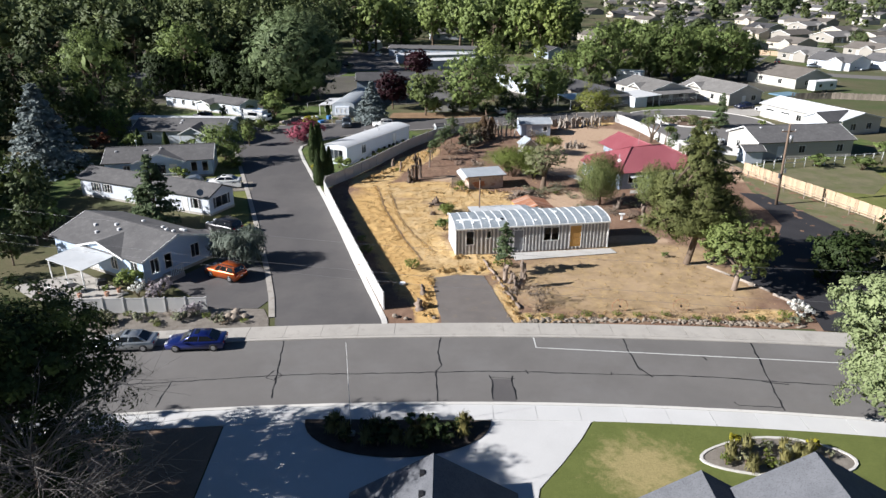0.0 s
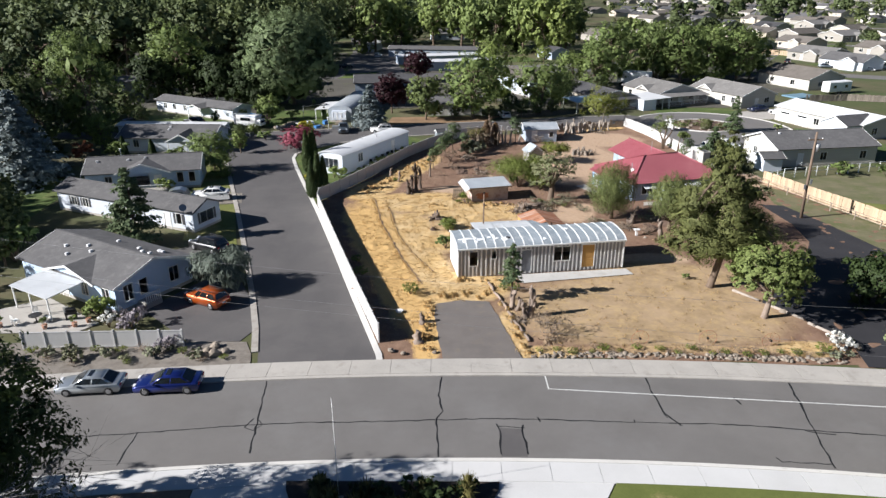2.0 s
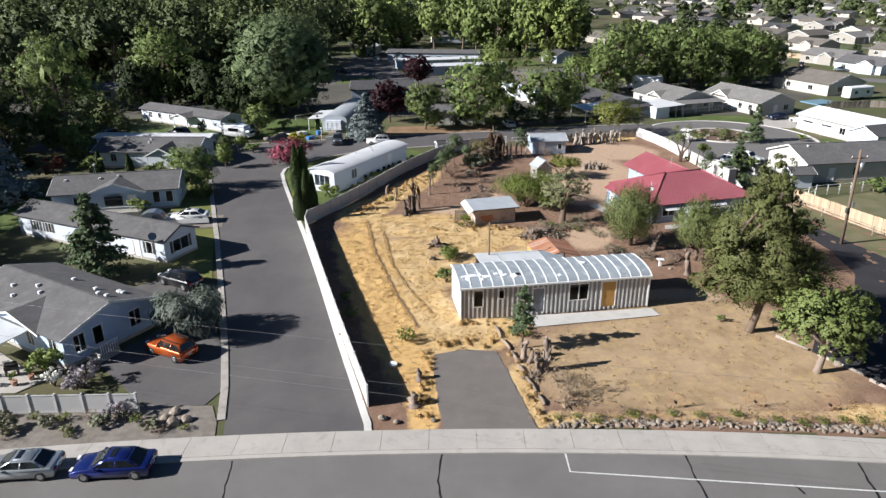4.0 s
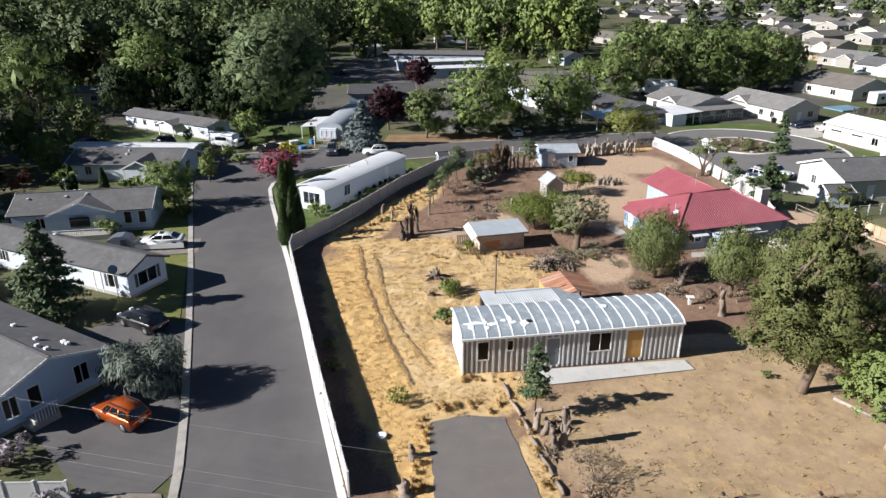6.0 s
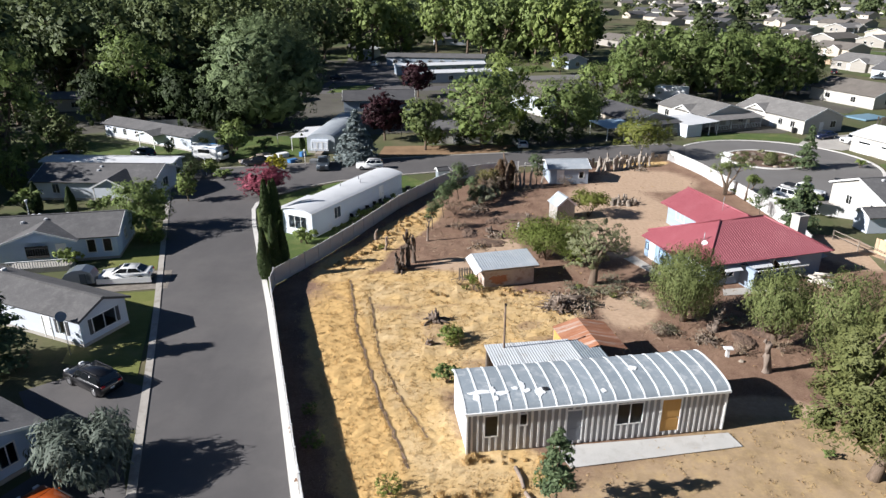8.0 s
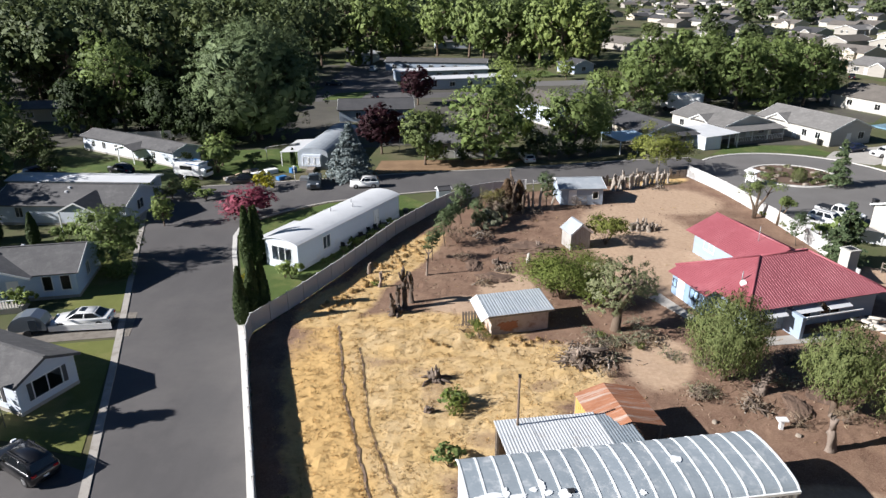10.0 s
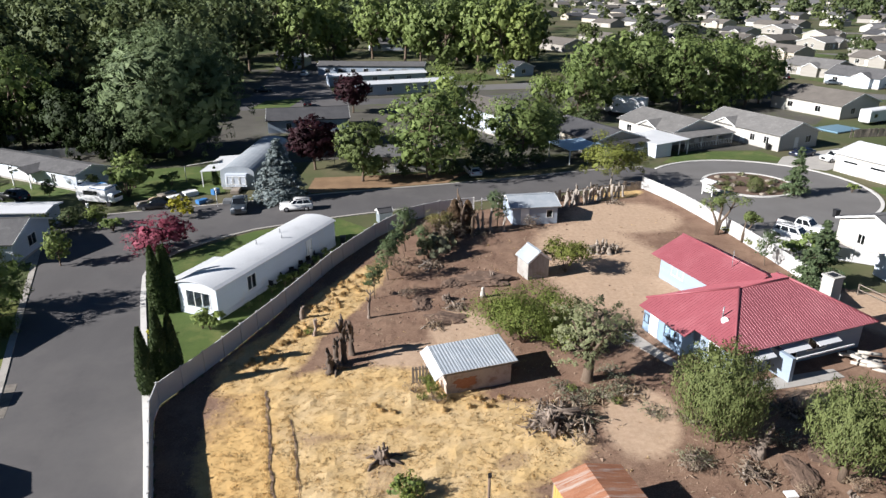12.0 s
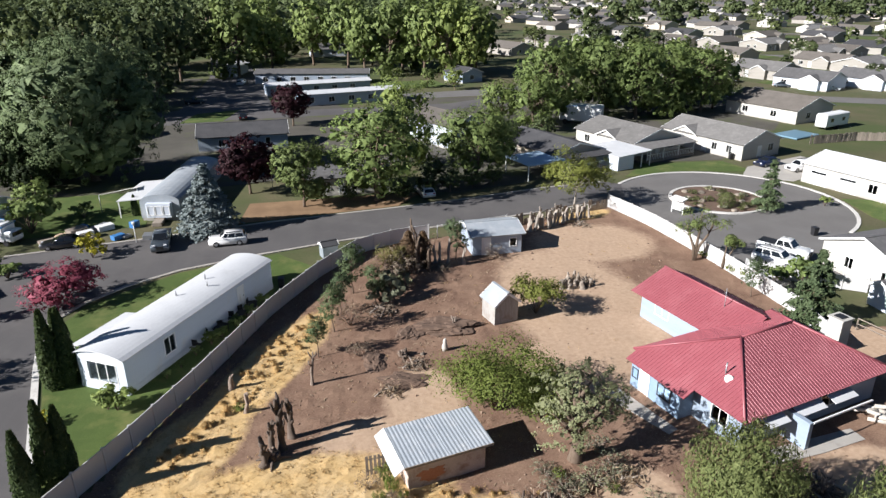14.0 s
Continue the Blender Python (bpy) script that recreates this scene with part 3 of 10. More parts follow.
sheet_mesh("grass_second_house", [(-23.7, 54.6), (-28.4, 69.6), (-33.8, 68.6), (-30.5, 56.4)], 0.01, LAWN, "patchy lawn beside the lane", "lawn")
sheet_mesh("grass_third_house", [(-30.5, 74.8), (-35.3, 88.6), (-40, 90), (-36.0, 75.2)], 0.01, LAWN, "patchy lawn beside the lane", "lawn")
sheet_mesh("grass_behind_houses", [(-52, 55), (-62, 55), (-66, 82), (-54, 82)], 0.01, LAWN_LUSH, "watered grass between trees", "lawn")
sheet_mesh("grass_white_home", [(-17.0, 68.0), (-17.8, 71.2), (-12.6, 81.6), (-4.8, 99.0), (-1.5, 104.5), (-7, 110.2), (-16.8, 106.6), (-24.0, 100.0), (-25.4, 94), (-20.4, 79.0)], 0.02, LAWN_LUSH, "green lawn round the long white home", "lawn")
sheet_mesh("drive_fourth_house", [(-38.8, 99.2), (-40.8, 104.6), (-47.0, 103.2), (-44.0, 96.2)], 0.016, CONCRETE, "pale concrete drive", "driveway")
sheet_mesh("park_yard", [(-150, 139), (-66, 139), (-44, 128), (-20, 138), (-4, 142), (14, 150), (12, 176), (-2, 214), (-34, 214), (-40, 262), (-150, 262)], 0.004, PARK_DIRT_SHADE, "dusty ground between the park homes, coloured dark for tree shade", "ground")
# dark sheet laid over the grass to stand in for tree shade
sheet_mesh("shaded_ground", [(13, 128.5), (28, 133.5), (44, 140.8), (50, 141.6), (64, 141), (78, 150), (100, 176), (96, 214), (14, 212)], 0.004, PARK_DIRT_SHADE, "dirt sheet coloured dark for shade under the row of trees", "ground")
sheet_mesh("grass_fifth_home", [(-47, 117), (-70, 126), (-68, 133), (-46, 127)], 0.01, LAWN_LUSH, "green yard before the cream home", "lawn")
sheet_mesh("grass_shade_sail", [(-38, 120), (-24, 122.5), (-26, 138), (-40, 137)], 0.01, LAWN_LUSH, "green yard below a shade sail", "lawn")
sheet_mesh("park_verge", [(-12.6, 121.4), (8, 125.2), (12, 131), (-12, 129.5)], 0.012, STRAW_LOOSE, "brown needle litter beside the lane", "verge")
sheet_mesh("park_lane_north", [(-48, 186), (-26, 188), (-14, 200), (-22, 262), (-38, 330), (-48, 330), (-38, 262), (-36, 205), (-50, 196)], 0.01, ASPHALT_PARK, "asphalt lane between the homes under the trees", "road")
sheet_mesh("park_lane_cross", [(-36, 190), (30, 196), (60, 215), (60, 222), (28, 204), (-30, 199)], 0.006, ASPHALT_PARK, "asphalt lane between the homes under the trees", "road")
sheet_mesh("grass_park_corner", [(-33, 189), (-24, 190), (-22, 204), (-31, 200)], 0.03, LAWN_LUSH, "bright grass corner at the lane", "lawn")
sheet_mesh("grass_long_homes", [(13, 228), (33, 233), (30, 247), (11, 242)], 0.008, LAWN_LUSH, "green grass behind the long homes", "lawn")
sheet_mesh("park_lane_east", [(16, 212), (38, 214), (66, 226), (64, 232), (36, 224), (14, 220)], 0.012, ASPHALT, "grey asphalt lane behind the tall trees", "road")
sheet_mesh("grass_circle_north", [(44, 133.6), (55, 135.4), (66, 133.0), (64, 140), (50, 140.6)], 0.01, LAWN_LUSH, "green lawn behind the turning circle", "lawn")
sheet_mesh("grass_circle_east", [(67.6, 110.4), (69.0, 118), (76, 116), (80, 100), (70, 98)], 0.01, LAWN_LUSH, "green lawn beside the turning circle", "lawn")
sheet_mesh("lawn_east_neighbour", [(50.6, 79.6), (55.2, 58), (60, 44), (110, 44), (110, 84), (66, 84.6)], 0.01, LAWN, "wide watered lawn behind the board fence", "lawn")
sheet_mesh("garden_bed", [(51.6, 81.2), (54.2, 71.0), (60.4, 69.0), (66.6, 76.0), (68.6, 85.0), (60, 84.2)], 0.03, VERGE, "dull weedy garden plot behind the board fence", "garden bed")
sheet_mesh("drive_circle_east", [(62, 131), (66, 136), (79, 141), (82, 134), (68, 127)], 0.012, CONCRETE, "pale concrete drive", "driveway")

# ---- the open lot: straw, mown grass and bare soil ----
LOT = [(-5.0, 30.3), (6.6, 30.6), (18, 30.4), (32.0, 29.6), (46, 28.2), (60, 26), (60, 44), (53.8, 58.6), (47.6, 76.8), (47, 84), (41, 86.8), (39.8, 99.5), (38.2, 111.8), (35.8, 120), (27.5, 117.8), (11.2, 112.1), (6.6, 111.3), (2.0, 109.9), (-2.3, 103), (-6.5, 95.3), (-11.1, 83.9), (-14.7, 75.7), (-17.4, 70.2), (-11.4, 50)]


def blob(x, y, cx, cy, rx, ry, turn=0.0):
    c, s = math.cos(radians(turn)), math.sin(radians(turn))
    u, v = ((x - cx) * c + (y - cy) * s) / rx, ((y - cy) * c - (x - cx) * s) / ry
    return max(0.0, min(1.0, (1.25 - math.sqrt(u * u + v * v)) / 0.5))


def soil(x, y):
    """Shares of golden straw, pale mown grass and light trodden earth; the rest is brown soil."""
    straw = max(blob(x, y, -6, 52, 5.5, 18, 17), blob(x, y, -1, 60, 8.5, 7), blob(x, y, 6, 65, 6, 4.5), blob(x, y, -6.0, 86, 2.5, 10, -25), blob(x, y, -10.5, 76.5, 3.0, 5.5, -25), blob(x, y, 1.5, 44, 5, 3.6),
                blob(x, y, 5.6, 34, 1.2, 5), blob(x, y, -1.6, 36, 1.4, 7), blob(x, y, -3, 70.5, 9, 4.2), blob(x, y, 29.5, 32.2, 3, 1.4) * 0.7, blob(x, y, 19, 32.0, 13, 0.8) * 0.45, blob(x, y, 8, 31.6, 3, 1) * 0.8, blob(x, y, 31, 117, 4.5, 1.6, 20))
    mown = max(blob(x, y, 18, 39, 13, 7.4), blob(x, y, 22, 46, 8, 4))
    tan = max(blob(x, y, 22, 93, 7, 14), blob(x, y, 19, 83, 5.5, 4.5), blob(x, y, 16.5, 66.5, 2.6, 4.2, -20), blob(x, y, 1.5, 75, 4.0, 3.2), blob(x, y, 5.4, 80, 2.8, 4), blob(x, y, 29, 108, 7, 6), blob(x, y, 32, 67.5, 4, 2.5), blob(x, y, 44, 80, 4, 5), blob(x, y, 22, 50.5, 4, 2))
    straw *= 1 - 0.5 * max(blob(x, y, -0.9, 61.6, 1.5, 3.0, 10), blob(x, y, -2.4, 64.6, 1.2, 0.9), blob(x, y, 2.4, 56.6, 1.6, 1.2), blob(x, y, 7.0, 63.0, 1.6, 0.9, 30))
    # straw thinned along the fence, darkening the strip where its shadow falls
    if y < 72:
        straw *= min(1.0, max(0.0, (x + 5.0 + (y - 30.3) * 0.311 - 1.2 + 0.8 * noise.noise((x * 0.6, y * 0.6, 9))) / 1.8))
    return straw, mown * (1 - straw * 0.6), tan * (1 - straw) * (1 - mown)


RUTS = ([(-9.9, 72.0), (-9.2, 68.4), (-8.0, 62.2), (-6.0, 55.4), (-4.9, 51.4), (-3.2, 46.8), (-2.4, 44.4)], [(-7.6, 68.4), (-6.9, 65.0), (-5.6, 58.0), (-3.5, 52.0), (-0.9, 46.6)])
RUT_POINTS = [q for r in RUTS for q in resample(r, 0.4)]
step, vid, verts, faces, tints = 0.45, {}, [], [], []


def lot_vert(i, j):
    if (i, j) not in vid:
        x, y = -20 + i * step, 28 + j * step
        z = 0.035 * noise.noise((x * 0.5, y * 0.5, 3.0)) + 0.03
        mix_ = soil(x, y)
        z += mix_[0] * (0.16 * max(0.0, noise.noise((x * 0.75, y * 0.75, 5.0))) + 0.09 * max(0.0, noise.noise((x * 1.7, y * 1.7, 8.0))))
        z += (1 - max(mix_)) * 0.10 * max(0.0, noise.noise((x * 0.9, y * 0.9, 6.0)) + 0.3 * noise.noise((x * 2.3, y * 2.3, 6.0)))
        if y < 41.6 and -1.6 < x < 6.6:
            z = min(z, 0.04)
        if x < 0 and 43 < y < 73:
            near = min((x - qx) ** 2 + (y - qy) ** 2 for qx, qy in RUT_POINTS)
            if near < 0.5:
                z = 0.03 + 0.03 * noise.noise((x, y, 0))
        if y < 32 or not inside(LOT, x, y):
            z = 0.0
        vid[(i, j)] = len(verts)
        verts.append((x, y, z))
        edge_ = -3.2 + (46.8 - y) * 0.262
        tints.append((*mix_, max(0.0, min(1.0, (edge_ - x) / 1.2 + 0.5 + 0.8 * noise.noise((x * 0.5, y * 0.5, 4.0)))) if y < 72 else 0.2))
    return vid[(i, j)]


for j in range(208):
    for i in range(181):
        if inside(LOT, -20 + (i + 0.5) * step, 28 + (j + 0.5) * step):
            faces.append((lot_vert(i, j), lot_vert(i + 1, j), lot_vert(i + 1, j + 1), lot_vert(i, j + 1)))
SOIL, nt, b, _o = shader("lot_soil")
co = nt.nodes.new("ShaderNodeTexCoord").outputs["Object"]
at = nt.nodes.new("ShaderNodeAttribute")
at.attribute_name = "soil"
sp = nt.nodes.new("ShaderNodeSeparateColor")
nt.links.new(at.outputs["Color"], sp.inputs[0])
n1, n2, n3 = noise_node(nt, co, 0.35, 6, 0.65), noise_node(nt, co, 2.2, 8, 0.7), noise_node(nt, co, 11, 6, 0.7)


def share(socket, soft=0.18):
    s = nt.nodes.new("ShaderNodeMath")
    s.operation = "ADD"
    q = nt.nodes.new("ShaderNodeMix")
    q.inputs[0].default_value = 0.55
    nt.links.new(n1, q.inputs[2])
    nt.links.new(n2, q.inputs[3])
    nt.links.new(socket, s.inputs[0])
    nt.links.new(q.outputs[0], s.inputs[1])
    r = nt.nodes.new("ShaderNodeMapRange")
    r.inputs[1].default_value, r.inputs[2].default_value = 1.0 - soft, 1.0 + soft
    nt.links.new(s.outputs[0], r.inputs[0])
    return r.outputs[0]


soil_c = ramp(nt, n3, [(0.3, (0.110, 0.064, 0.044)), (0.5, (0.182, 0.113, 0.079)), (0.72, (0.285, 0.190, 0.138))])
tan_c = ramp(nt, n2, [(0.3, (0.36, 0.25, 0.168)), (0.7, (0.49, 0.36, 0.255))])
mown_c = mixc(nt, 0.5, ramp(nt, n2, [(0.3, (0.40, 0.29, 0.18)), (0.7, (0.50, 0.375, 0.24))]), ramp(nt, n3, [(0.3, (0.40, 0.29, 0.18)), (0.7, (0.49, 0.365, 0.235))]))
straw_c = mixc(nt, 0.5, ramp(nt, n2, [(0.28, (0.33, 0.21, 0.085)), (0.7, (0.66, 0.465, 0.22))]), ramp(nt, n3, [(0.3, (0.42, 0.28, 0.12)), (0.7, (0.68, 0.495, 0.25))]))
straw_c = mixc(nt, ramp(nt, n1, [(0.40, (0, 0, 0)), (0.62, (0.8, 0.8, 0.8))]), straw_c, ramp(nt, n3, [(0.3, (0.46, 0.335, 0.175)), (0.7, (0.66, 0.50, 0.295))]))
soil_c = mixc(nt, ramp(nt, n1, [(0.42, (0, 0, 0)), (0.68, (0.45, 0.45, 0.45))]), soil_c, (0.33, 0.225, 0.155))
col = mixc(nt, share(sp.outputs[2], 0.25), soil_c, tan_c)
mown_c = mixc(nt, ramp(nt, noise_node(nt, co, 0.22, 6, 0.7), [(0.42, (0, 0, 0)), (0.66, (0.8, 0.8, 0.8))]), mown_c, (0.27, 0.195, 0.105))
mown_c = mixc(nt, ramp(nt, noise_node(nt, co, 0.8, 6, 0.75), [(0.48, (0, 0, 0)), (0.7, (0.8, 0.8, 0.8))]), mown_c, (0.56, 0.41, 0.21))
mown_c = mixc(nt, 1.0, mown_c, (0.84, 0.83, 0.82), "MULTIPLY")
col = mixc(nt, share(sp.outputs[1], 0.3), col, mown_c)
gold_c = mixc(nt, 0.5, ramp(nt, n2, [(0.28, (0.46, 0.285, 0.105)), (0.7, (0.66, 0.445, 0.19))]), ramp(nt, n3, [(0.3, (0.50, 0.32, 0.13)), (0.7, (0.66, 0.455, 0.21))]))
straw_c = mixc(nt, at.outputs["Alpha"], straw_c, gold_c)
col = mixc(nt, share(sp.outputs[0], 0.2), col, straw_c)
nt.links.new(col, b.inputs["Base Color"])
b.inputs["Roughness"].default_value, b.inputs["Specular IOR Level"].default_value = 1.0, 0.1
bp = nt.nodes.new("ShaderNodeBump")
bp.inputs["Strength"].default_value, bp.inputs["Distance"].default_value = 0.35, 0.07
nt.links.new(n2, bp.inputs["Height"])
nt.links.new(bp.outputs[0], b.inputs["Normal"])
lot = raw("lot_ground", verts, faces, SOIL)
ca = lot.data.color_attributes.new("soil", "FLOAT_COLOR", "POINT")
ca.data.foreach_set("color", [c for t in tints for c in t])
tagged(lot, "open lot of golden straw, mown dry grass and brown soil", "ground", kind="structure")

pad = resample([(6.1, 30.5), (5.3, 34.5), (4.0, 40.6), (1.5, 40.9), (-1.1, 40.1), (-0.9, 36), (-0.2, 30.5)], 0.35)
pad = [(x + 0.16 * noise.noise((x * 1.4, y * 1.4, 2.0)), y + 0.16 * noise.noise((x * 1.4, y * 1.4, 7.0))) for x, y in pad]
sheet_mesh("lot_drive", [(-0.2, 30.4), (6.1, 30.4)] + pad, 0.075, ASPHALT_OLD, "cracked old asphalt pad at the lot's entrance", "driveway")
sheet_mesh("east_drive", [(32.8, 29.4), (40.5, 28.6), (43, 34), (46.8, 44), (48.2, 54), (46.5, 62), (44.4, 69), (41.6, 69.5), (42.2, 62), (41.4, 56), (38, 50), (31.2, 43.5), (29.4, 40.6), (31.2, 37.6), (33.6, 33.6)], 0.075, ASPHALT_NEW, "black asphalt drive along the trees", "driveway")
sheet_mesh("verge_grass", [(45.5, 79.5), (43.6, 70.0), (46.3, 62.5), (48.0, 54.0), (46.6, 44.0), (42.8, 34.0), (44.0, 29.0), (59.8, 27.0), (59.0, 44.6), (54.4, 56.4), (52.0, 64.2), (48.8, 72.4)], 0.06, VERGE, "dull grass verge between the drive and the board fence", "verge")
sheet_mesh("path_slab", [(6.9, 46.6), (7.6, 44.6), (19.0, 46.8), (18.6, 48.2)], 0.12, CONCRETE_WALK, "worn concrete walk before the trailer home", "walk")
sheet_mesh("house_walk", [(18.6, 78.0), (21.2, 73.0), (22.0, 73.4), (20.0, 78.8)], 0.09, CONCRETE, "cracked concrete walk at the house door", "walk")
sheet_mesh("back_slab", [(37.6, 77.0), (41.0, 79.0), (39.6, 84.0), (36.6, 82.4)], 0.06, CONCRETE, "grey concrete slab beside the house", "slab")
sheet_mesh("garage_slab", [(26.0, 69.0), (30.2, 69.6), (33.8, 70.4), (33.6, 71.6), (26.4, 70.4)], 0.09, CONCRETE, "grey concrete strip along the house wall", "slab")
# wheel ruts through the straw
bm = bmesh.new()
for k, (pts, w) in enumerate(zip(RUTS, (0.17, 0.08))):
    ribbon(bm, resample(pts, 1.1), w, 0.085, 0.09, 40 + k)
tagged(part("wheel_ruts", bm, BARE, None), "two bare wheel ruts through dry straw", "wheel ruts", kind="structure")

# lighter worn asphalt of the turning circle
sheet_mesh("turning_circle", CUL, 0.006, ASPHALT, "grey asphalt turning circle", "road")
sheet_mesh("circle_apron", [(40.6, 111.0), (41.4, 100.5), (43.0, 92.5), (51.6, 93.5), (51.8, 98.6), (60.4, 103.2), (60.4, 106.4), (44, 116.0)], 0.003, ASPHALT, "grey asphalt apron with parked cars", "road")
# island in the turning circle
ring = [(52 + 6.6 * math.cos(radians(a)), 120.6 + 6.4 * math.sin(radians(a))) for a in range(0, 361, 10)]
strip("island_kerb", ring, [(52 + (x - 52) * 0.93, 120.6 + (y - 120.6) * 0.93) for x, y in ring], -0.03, 0.17, KERB_WHITE, "pale kerb round the planted island", "kerb")
sheet_mesh("circle_island", [(52 + (x - 52) * 0.94, 120.6 + (y - 120.6) * 0.94) for x, y in ring[:-1]], 0.10, HEAP_SOIL, "dark soil island with shrubs and rocks in the turning circle", "traffic island")

# streets of the houses beyond
for pts, w in (([(88, 214), (118, 196), (150, 180), (230, 150)], 9), ([(106, 226), (170, 330), (260, 470), (420, 700)], 8), ([(150, 300), (260, 250), (400, 180)], 8), ([(185, 420), (340, 350), (520, 260)], 8), ([(230, 560), (430, 460), (700, 330)], 9)):
    bm = bmesh.new()
    ribbon(bm, pts, w, 0.0)
    tagged(part("far_street", bm, ASPHALT, None), "grey residential street among the far houses", "road", kind="structure")

# lawns between the far houses
rl = random.Random(5)
bm = bmesh.new()
for i in range(150):
    y = rl.uniform(215, 620)
    x = rl.uniform(0.24 * (y - 25) + 25, 0.9 * (y - 20))
    w, d, a = rl.uniform(4, 8), rl.uniform(3, 6), radians(24)
    q = [(x + u * math.cos(a) - v * math.sin(a), y + u * math.sin(a) + v * math.cos(a)) for u, v in ((-w, -d), (w, -d), (w, d), (-w, d))]
    bm.faces.new([bm.verts.new((*c_, -0.02 + 0.0004 * i)) for c_ in q])
tagged(part("far_lawns", bm, LAWN_LUSH, None), "green lawns scattered between the far houses", "lawn", kind="structure")


# ---- plants ----
def leaf_mesh(name, material, centres, normals, sizes, long=1.6, rng=None, soft=None, axis=None):
    """Many small leaf blades, each four-cornered, facing roughly as told; soft gives the rounded normals of the crown."""
    n = len(centres)
    c, nn = np.asarray(centres), np.asarray(normals)
    nn = nn / (np.linalg.norm(nn, axis=1, keepdims=True) + 1e-9)
    if soft is not None:
        soft = soft / (np.linalg.norm(soft, axis=1, keepdims=True) + 1e-9)
        nn = np.where((nn * soft).sum(1, keepdims=True) < 0, -nn, nn)
    r = rng.normal(size=(n, 3)) if axis is None else np.cross(axis, nn)
    a = np.cross(nn, r)
    a /= np.linalg.norm(a, axis=1, keepdims=True) + 1e-9
    b = np.cross(nn, a)
    s = np.asarray(sizes)[:, None]
    v = np.empty((n, 4, 3))
    v[:, 0], v[:, 1], v[:, 2], v[:, 3] = c - a * s * long * 0.5, c - b * s * 0.5 + nn * s * 0.12, c + a * s * long * 0.5, c + b * s * 0.5 + nn * s * 0.12
    me = bpy.data.meshes.new(name)
    me.vertices.add(n * 4)
    me.vertices.foreach_set("co", v.reshape(-1))
    me.loops.add(n * 4)
    me.loops.foreach_set("vertex_index", np.arange(n * 4, dtype=np.int32))
    me.polygons.add(n)
    me.polygons.foreach_set("loop_start", np.arange(0, n * 4, 4, dtype=np.int32))
    me.update(calc_edges=True)
    if soft is not None:
        me.polygons.foreach_set("use_smooth", np.ones(n, dtype=bool))
        me.normals_split_custom_set_from_vertices(np.repeat(soft, 4, axis=0))
    me.materials.append(material)
    return me


def clumped(rng, lobes, clumps, per, spread):
    """Leaf places in clumps spread over the outsides of lobes: uneven outline, gaps between."""
    cs, ns, hs = [], [], []
    area = np.array([(l[3] * l[4] + l[4] * l[5] + l[3] * l[5]) for l in lobes])
    for l, share_ in zip(lobes, area / area.sum()):
        k = max(3, int(clumps * share_))
        d = rng.normal(size=(k, 3))
        d /= np.linalg.norm(d, axis=1, keepdims=True)
        d[:, 2] = np.where(d[:, 2] < -0.55, -d[:, 2], d[:, 2])
        rad = np.array(l[3:6])
        ctr = np.array(l[:3]) + d * rad * rng.uniform(0.7, 1.05, size=(k, 1))
        size = spread * rng.uniform(0.6, 1.35, size=(k, 1, 1)) * rad.mean()
        off = rng.normal(size=(k, per, 3))
        off /= np.linalg.norm(off, axis=2, keepdims=True)
        off *= rng.uniform(0.35, 1.0, size=(k, per, 1))
        p = ctr[:, None] + off * size * np.array((1, 1, 0.8))
        cs.append(p.reshape(-1, 3))
        ns.append((off + d[:, None] * 0.9 + rng.normal(size=off.shape) * 0.45 + np.array((0, 0, 0.35))).reshape(-1, 3))
        hs.append((off * 0.75 + d[:, None] * 0.75 + rng.normal(size=off.shape) * 0.22 + np.array((0, 0, 0.15))).reshape(-1, 3))
    return np.concatenate(cs), np.concatenate(ns), np.concatenate(hs)


def limbs(rng, h, r, lobes, bend=0.25, low=0.25, apart=None):
    bm = bmesh.new()
    top = Vector((rng.uniform(-bend, bend), rng.uniform(-bend, bend), h * 0.72))
    mid = Vector((rng.uniform(-bend, bend), rng.uniform(-bend, bend), h * 0.3))
    tube(bm, [(0, 0, -0.15), (0, 0, 0.25), mid, top], [r * 1.5, r * 1.05, r * 0.8, r * 0.22], 9)
    for l in lobes:
        f = rng.uniform(low, 0.75)
        a = mid.lerp(top, max(0, (f - 0.3) / 0.45)) if f > 0.3 else Vector((0, 0, 0)).lerp(mid, f / 0.3)
        e = Vector(l[:3])
        m = a.lerp(e, 0.5) + Vector((0, 0, 0.12 * h * rng.uniform(-0.2, 0.6)))
        if apart is None:
            tube(bm, [a, m, e], [r * 0.5, r * 0.32, r * 0.08], 6)
        else:
            apart.append(tube(bmesh.new(), [a, m, e], [r * 0.5, r * 0.32, r * 0.08], 6))
    return bm


def lobed(rng, h, w, n, base=0.3, flat=1.0):
    """Lobes of a broad crown of height h and width w."""
    out = [(0, 0, h * 0.66, w * 0.33, w * 0.33, h * 0.30)]
    for i in range(n):
        a, t = i * 2.4 + rng.uniform(-0.4, 0.4), rng.uniform(base, 0.86)
        wide = math.sin(math.pi * min(1, max(0.2, (t - base * 0.4) / (1.08 - base * 0.4)))) ** 0.6
        r = w * 0.5 * wide * rng.uniform(0.5, 0.72)
        q = w * rng.uniform(0.17, 0.27)
        out.append((r * math.cos(a), r * math.sin(a), h * t, q, q, q * rng.uniform(0.75, 1.05) * flat))
    return out


